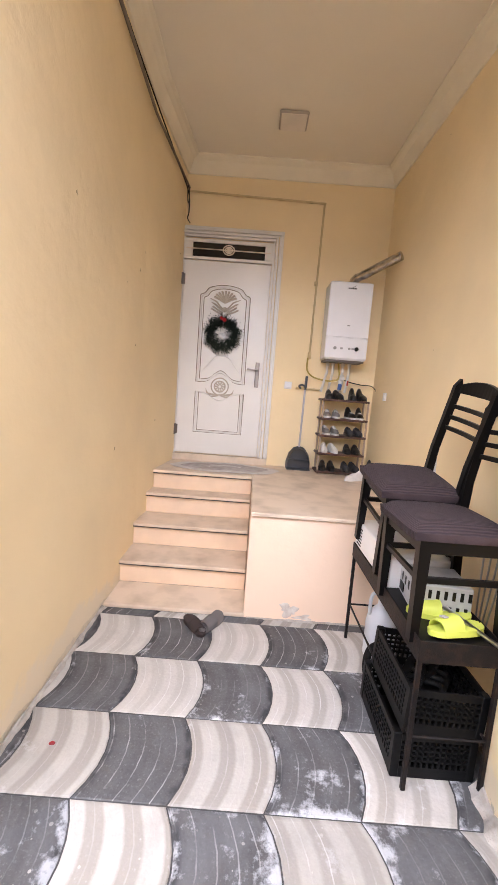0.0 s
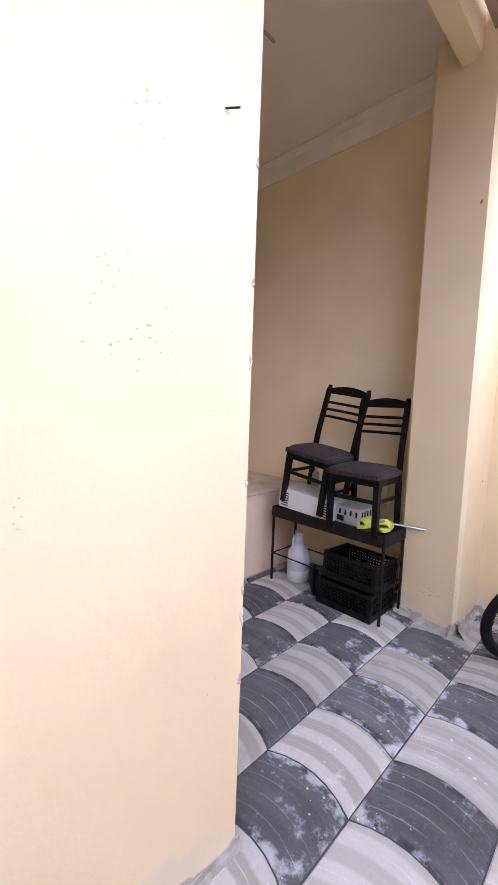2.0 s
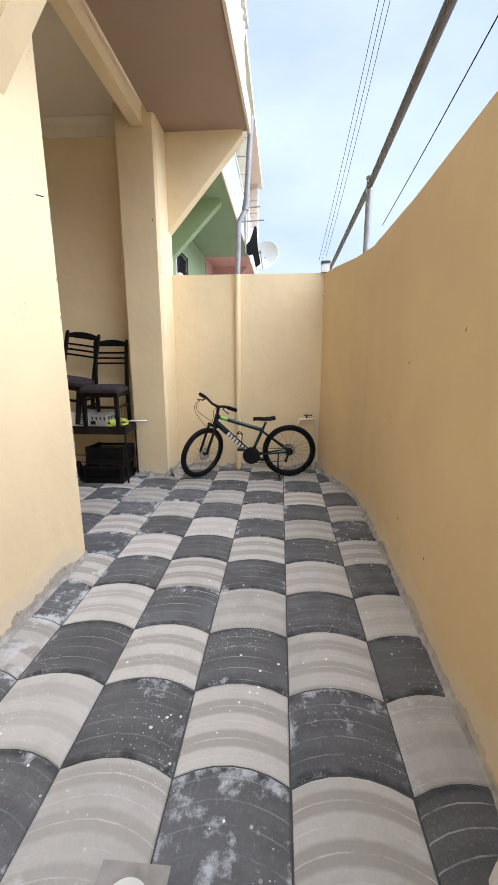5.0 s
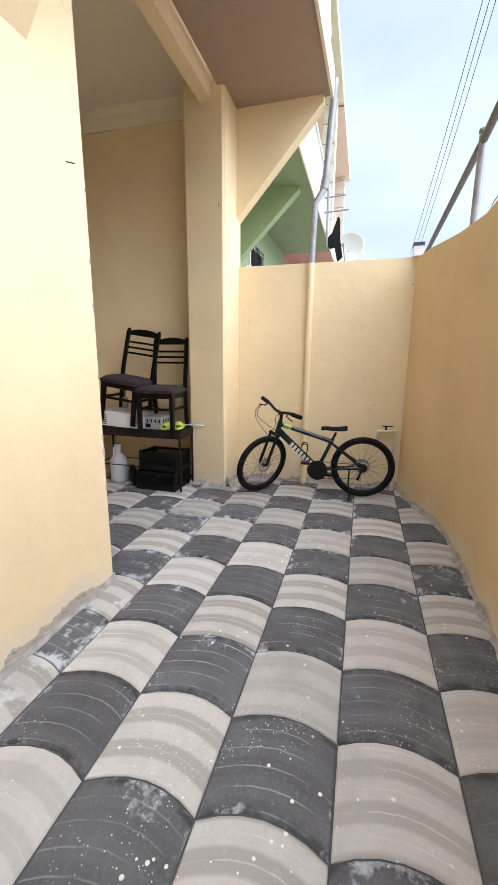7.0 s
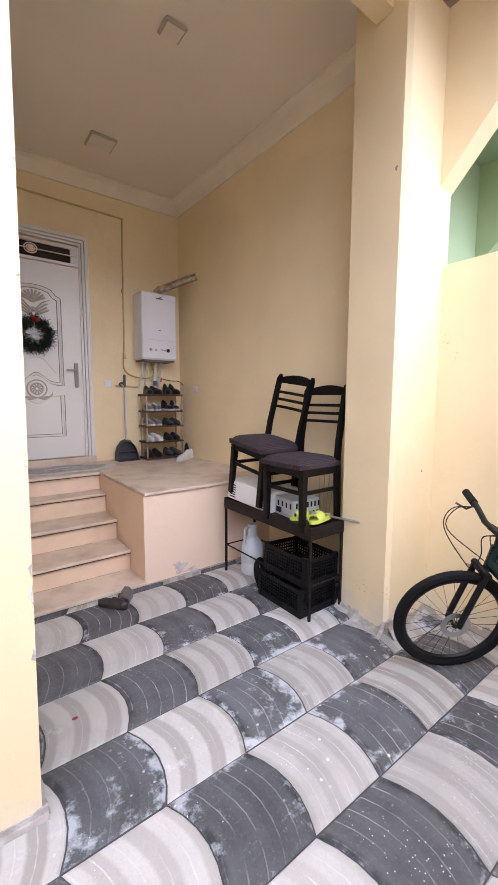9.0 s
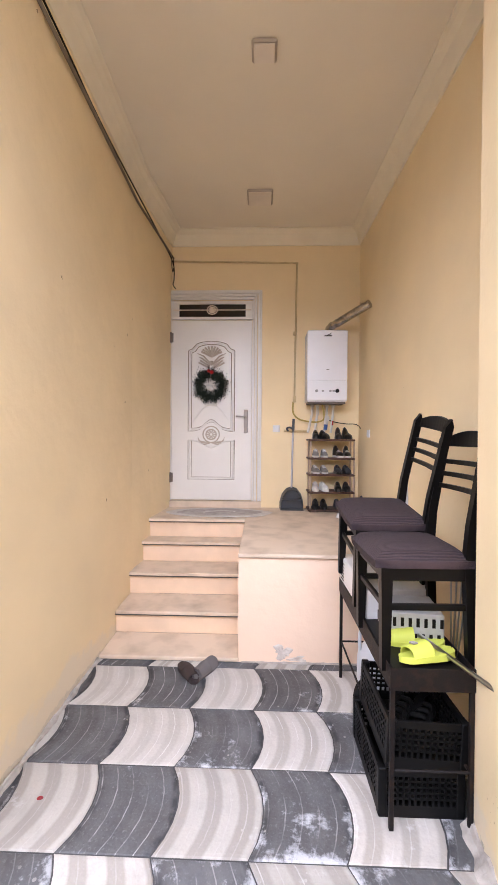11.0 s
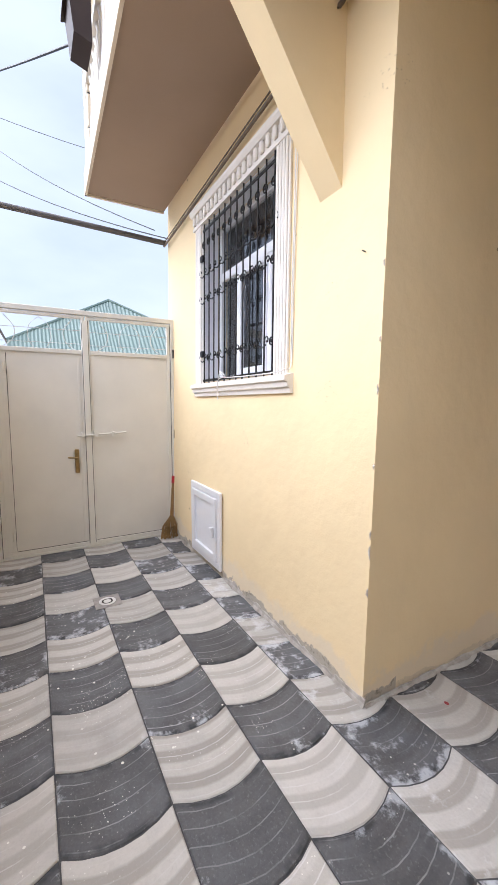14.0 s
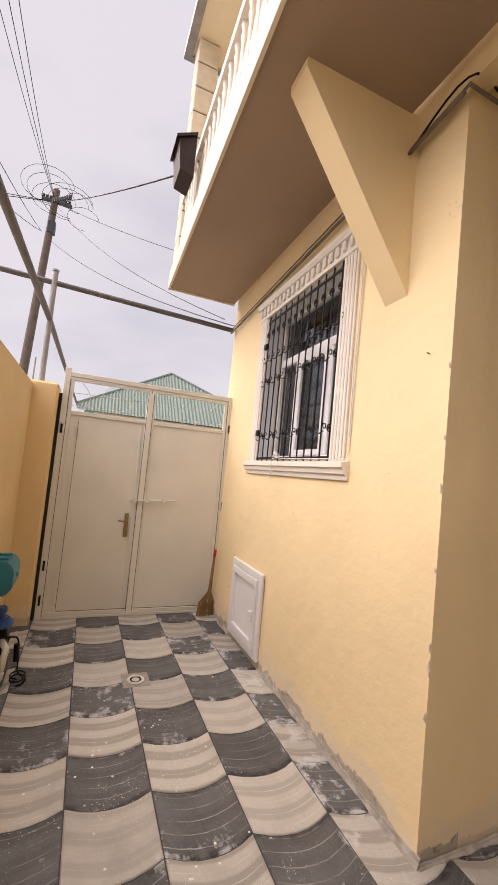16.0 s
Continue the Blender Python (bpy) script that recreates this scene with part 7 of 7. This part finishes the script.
def skirt(a, b, side, label, width=0.035, height=0.05):
    """A rough low fillet of mortar from a to b, on the side given by the unit vector."""
    a, b, side = Vector((*a, 0)), Vector((*b, 0)), Vector((*side, 0))
    n = max(6, int((b - a).length / 0.025))
    bm = bmesh.new()
    rows = []
    for k in range(n + 1):
        p = a.lerp(b, k / n)
        q = noise.fractal(p * 5.0, 1.0, 2.0, 4)
        q2 = noise.fractal(p * 17.0 + Vector((3, 1, 0)), 1.0, 2.0, 3)
        w = max(0.004, width * (1 + 0.9 * q + 0.5 * q2))
        h = max(0.006, height * (1 + 1.1 * q + 0.4 * q2))
        rows.append([bm.verts.new(p + side * o + Vector((0, 0, z))) for o, z in ((-0.004, h), (w * 0.25, h * (0.9 + 0.2 * q2)), (w * 0.5, h * 0.5), (w * 0.8, h * 0.38 + 0.002 * q2), (w * 1.3, 0.002), (w * 1.3, -0.02), (-0.004, -0.02))])
    for r, t in zip(rows, rows[1:]):
        for j in range(6):
            bm.faces.new((r[j], r[j + 1], t[j + 1], t[j]))
    return obj("trim_mortar", bm, M_MORTAR, label=label, kind="structure")


TXT = "rough crumbling mortar at the foot of the wall"
skirt((GATE_X + 0.05, FACE), (-2.86, FACE), (0, -1), TXT, 0.014, 0.03)
skirt((-2.13, FACE), (LEFT + 0.01, FACE), (0, -1), TXT, 0.012, 0.04)
skirt((LEFT, FACE), (LEFT, 1.28), (1, 0), TXT, 0.012, 0.012)
skirt((PX, PY), (2.05, PY), (0, -1), TXT, 0.03, 0.06)
skirt((PX + 0.055, PN), (PX, PY), (-1, 0), TXT, 0.035, 0.05)
skirt((0.64, 1.30), (RIGHT, 1.30), (0, -1), TXT, 0.007, 0.008)
skirt((END_X, -0.25), (END_X, -2.08), (-1, 0), TXT, 0.015, 0.02)
for p, q in zip(line, line[1:]):
    d = (Vector(q) - Vector(p)).normalized()
    skirt(p, q, (-d.y * -1, d.x * -1), TXT, 0.015, 0.03)


# flaked patch low on the platform's front, and chipped spots on the house corner
M_BARE = material("bared_plaster", (0.70, 0.64, 0.58), 0.95, scale=20, dark=(0.50, 0.42, 0.36), fac=0.5, bump=0.9, grain=70)


def flake(c, u, v, n_, w, h, seed, label, holder="flaked_patch"):
    """An uneven scab of plaster about c, spread along u and v, standing out along n_."""
    rr = random.Random(seed)
    c, u, v, n_ = Vector(c), Vector(u), Vector(v), Vector(n_)
    bm = bmesh.new()
    mid = bm.verts.new(c + n_ * 0.003)
    rim, mids = [], []
    k = 22
    for q in range(k):
        a = 2 * math.pi * q / k
        r = 1 + 0.35 * math.sin(3 * a + seed) + rr.uniform(-0.22, 0.22)
        p = c + u * (w * r * math.cos(a)) + v * (h * r * math.sin(a))
        p.z = max(p.z, 0.002)
        mids.append(bm.verts.new(c.lerp(p, 0.7) + n_ * rr.uniform(0.003, 0.006)))
        rim.append(bm.verts.new(p - n_ * 0.001))
    for q in range(k):
        r = (q + 1) % k
        bm.faces.new((mid, mids[q], mids[r]))
        bm.faces.new((mids[q], rim[q], rim[r], mids[r]))
    return obj(holder, bm, M_BARE, label=label, kind="structure")


flake((0.93, 1.30, 0.075), (1, 0, 0), (0, 0, 1), (0, -1, 0), 0.06, 0.055, 1, "whitish flaked patch low on the peach platform")
flake((1.04, 1.30, 0.03), (1, 0, 0), (0, 0, 1), (0, -1, 0), 0.06, 0.02, 4, "whitish flaked patch low on the peach platform")
for k, (z, w, h) in enumerate(((0.62, 0.006, 0.02), (0.84, 0.007, 0.03), (0.93, 0.005, 0.02), (1.28, 0.005, 0.012), (1.66, 0.005, 0.02), (1.90, 0.004, 0.012), (2.25, 0.004, 0.015))):
    flake((LEFT - 0.016 + 0.0153 * z, FACE + LEAN * z - 0.001, z), (1, 0, 0), (0, 0, 1), (0, -1, 0), w, h, 10 + k, "chip in the corner of the house wall", "wall_chip")

# stairs and platform
bm = bmesh.new()
box(bm, (0.62, 1.30, -0.1), (RIGHT, BACK, PLAT - 0.03))
platform = obj("platform", bm, M_PEACH, label="peach painted masonry landing in front of the door", category="landing", kind="structure")

# ---- paving stones ----
SX, SY, BULGE = 0.368, 0.4095, 0.06


def stone(dark):
    bm = bmesh.new()
    uvl = bm.loops.layers.uv.new("UVMap")
    g, n = 0.0026, 6
    cols = []
    for k in range(n + 1):
        v = g / SY + (1 - 2 * g / SY) * k / n
        off = 4 * BULGE * v * (1 - v)
        cols.append((v, off + g, off + SX - g))
    rows = []
    for inset, z in ((0.0, -0.03), (0.0, -0.006), (0.005, -0.0015), (0.018, 0.0)):
        ring = []
        for k, (v, x0, x1) in enumerate(cols):
            yy = v * SY + (inset if k == 0 else -inset if k == n else 0)
            ring.append((x0 + inset, yy, z))
        for k, (v, x0, x1) in reversed(list(enumerate(cols))):
            yy = v * SY + (inset if k == 0 else -inset if k == n else 0)
            ring.append((x1 - inset, yy, z))
        rows.append([bm.verts.new(p) for p in ring])
    m = len(rows[0])
    for a, b in zip(rows, rows[1:]):
        for j in range(m):
            bm.faces.new((a[j], a[(j + 1) % m], b[(j + 1) % m], b[j]))
    top = rows[-1]
    for k in range(n):
        bm.faces.new((top[k], top[m - 1 - k], top[m - 2 - k], top[k + 1]))
    for f in bm.faces:
        for lp in f.loops:
            v = lp.vert.co.y / SY
            lp[uvl].uv = ((lp.vert.co.x - 4 * BULGE * v * (1 - v)) / SX, v)
    bmesh.ops.recalc_face_normals(bm, faces=bm.faces)
    me = bpy.data.meshes.new("stone")
    bm.to_mesh(me)
    bm.free()
    me.materials.append(M_DARK if dark else M_LIGHT)
    return me


STONES = stone(True), stone(False)
rng = random.Random(4)
for j in range(-6, 4):
    for i in range(-11, 6):
        x, y = i * SX, j * SY
        if y + SY > FACE + 0.05 and x + SX + BULGE < LEFT and j >= 0:
            continue
        if y > 1.25 or (y >= 0 and (x + SX < LEFT - 0.1 or x > RIGHT)):
            continue
        t = new("stone", STONES[0 if (i + j) % 2 == 0 else 1])
        t.parent = floor
        t.location = (x, y, rng.uniform(-0.0015, 0.0015))
        t.rotation_euler = (rng.uniform(-0.003, 0.003), rng.uniform(-0.003, 0.003), 0)

# old paint: a red drop on one stone
bm = bmesh.new()
lathe(bm, [(0.001, 0.0), (0.009, 0.0015), (0.011, 0.0)], 9, cap=False)
for v in bm.verts:
    v.co.x *= 1.3
    v.co.z += 0.003
drop = obj("paint_drop", bm, material("dried_red_paint", (0.25, 0.015, 0.02), 0.4, bump=0), label="small dried drop of dark red paint on the paving", category="stain")
drop.location = (-0.175, 0.215, 0.0)
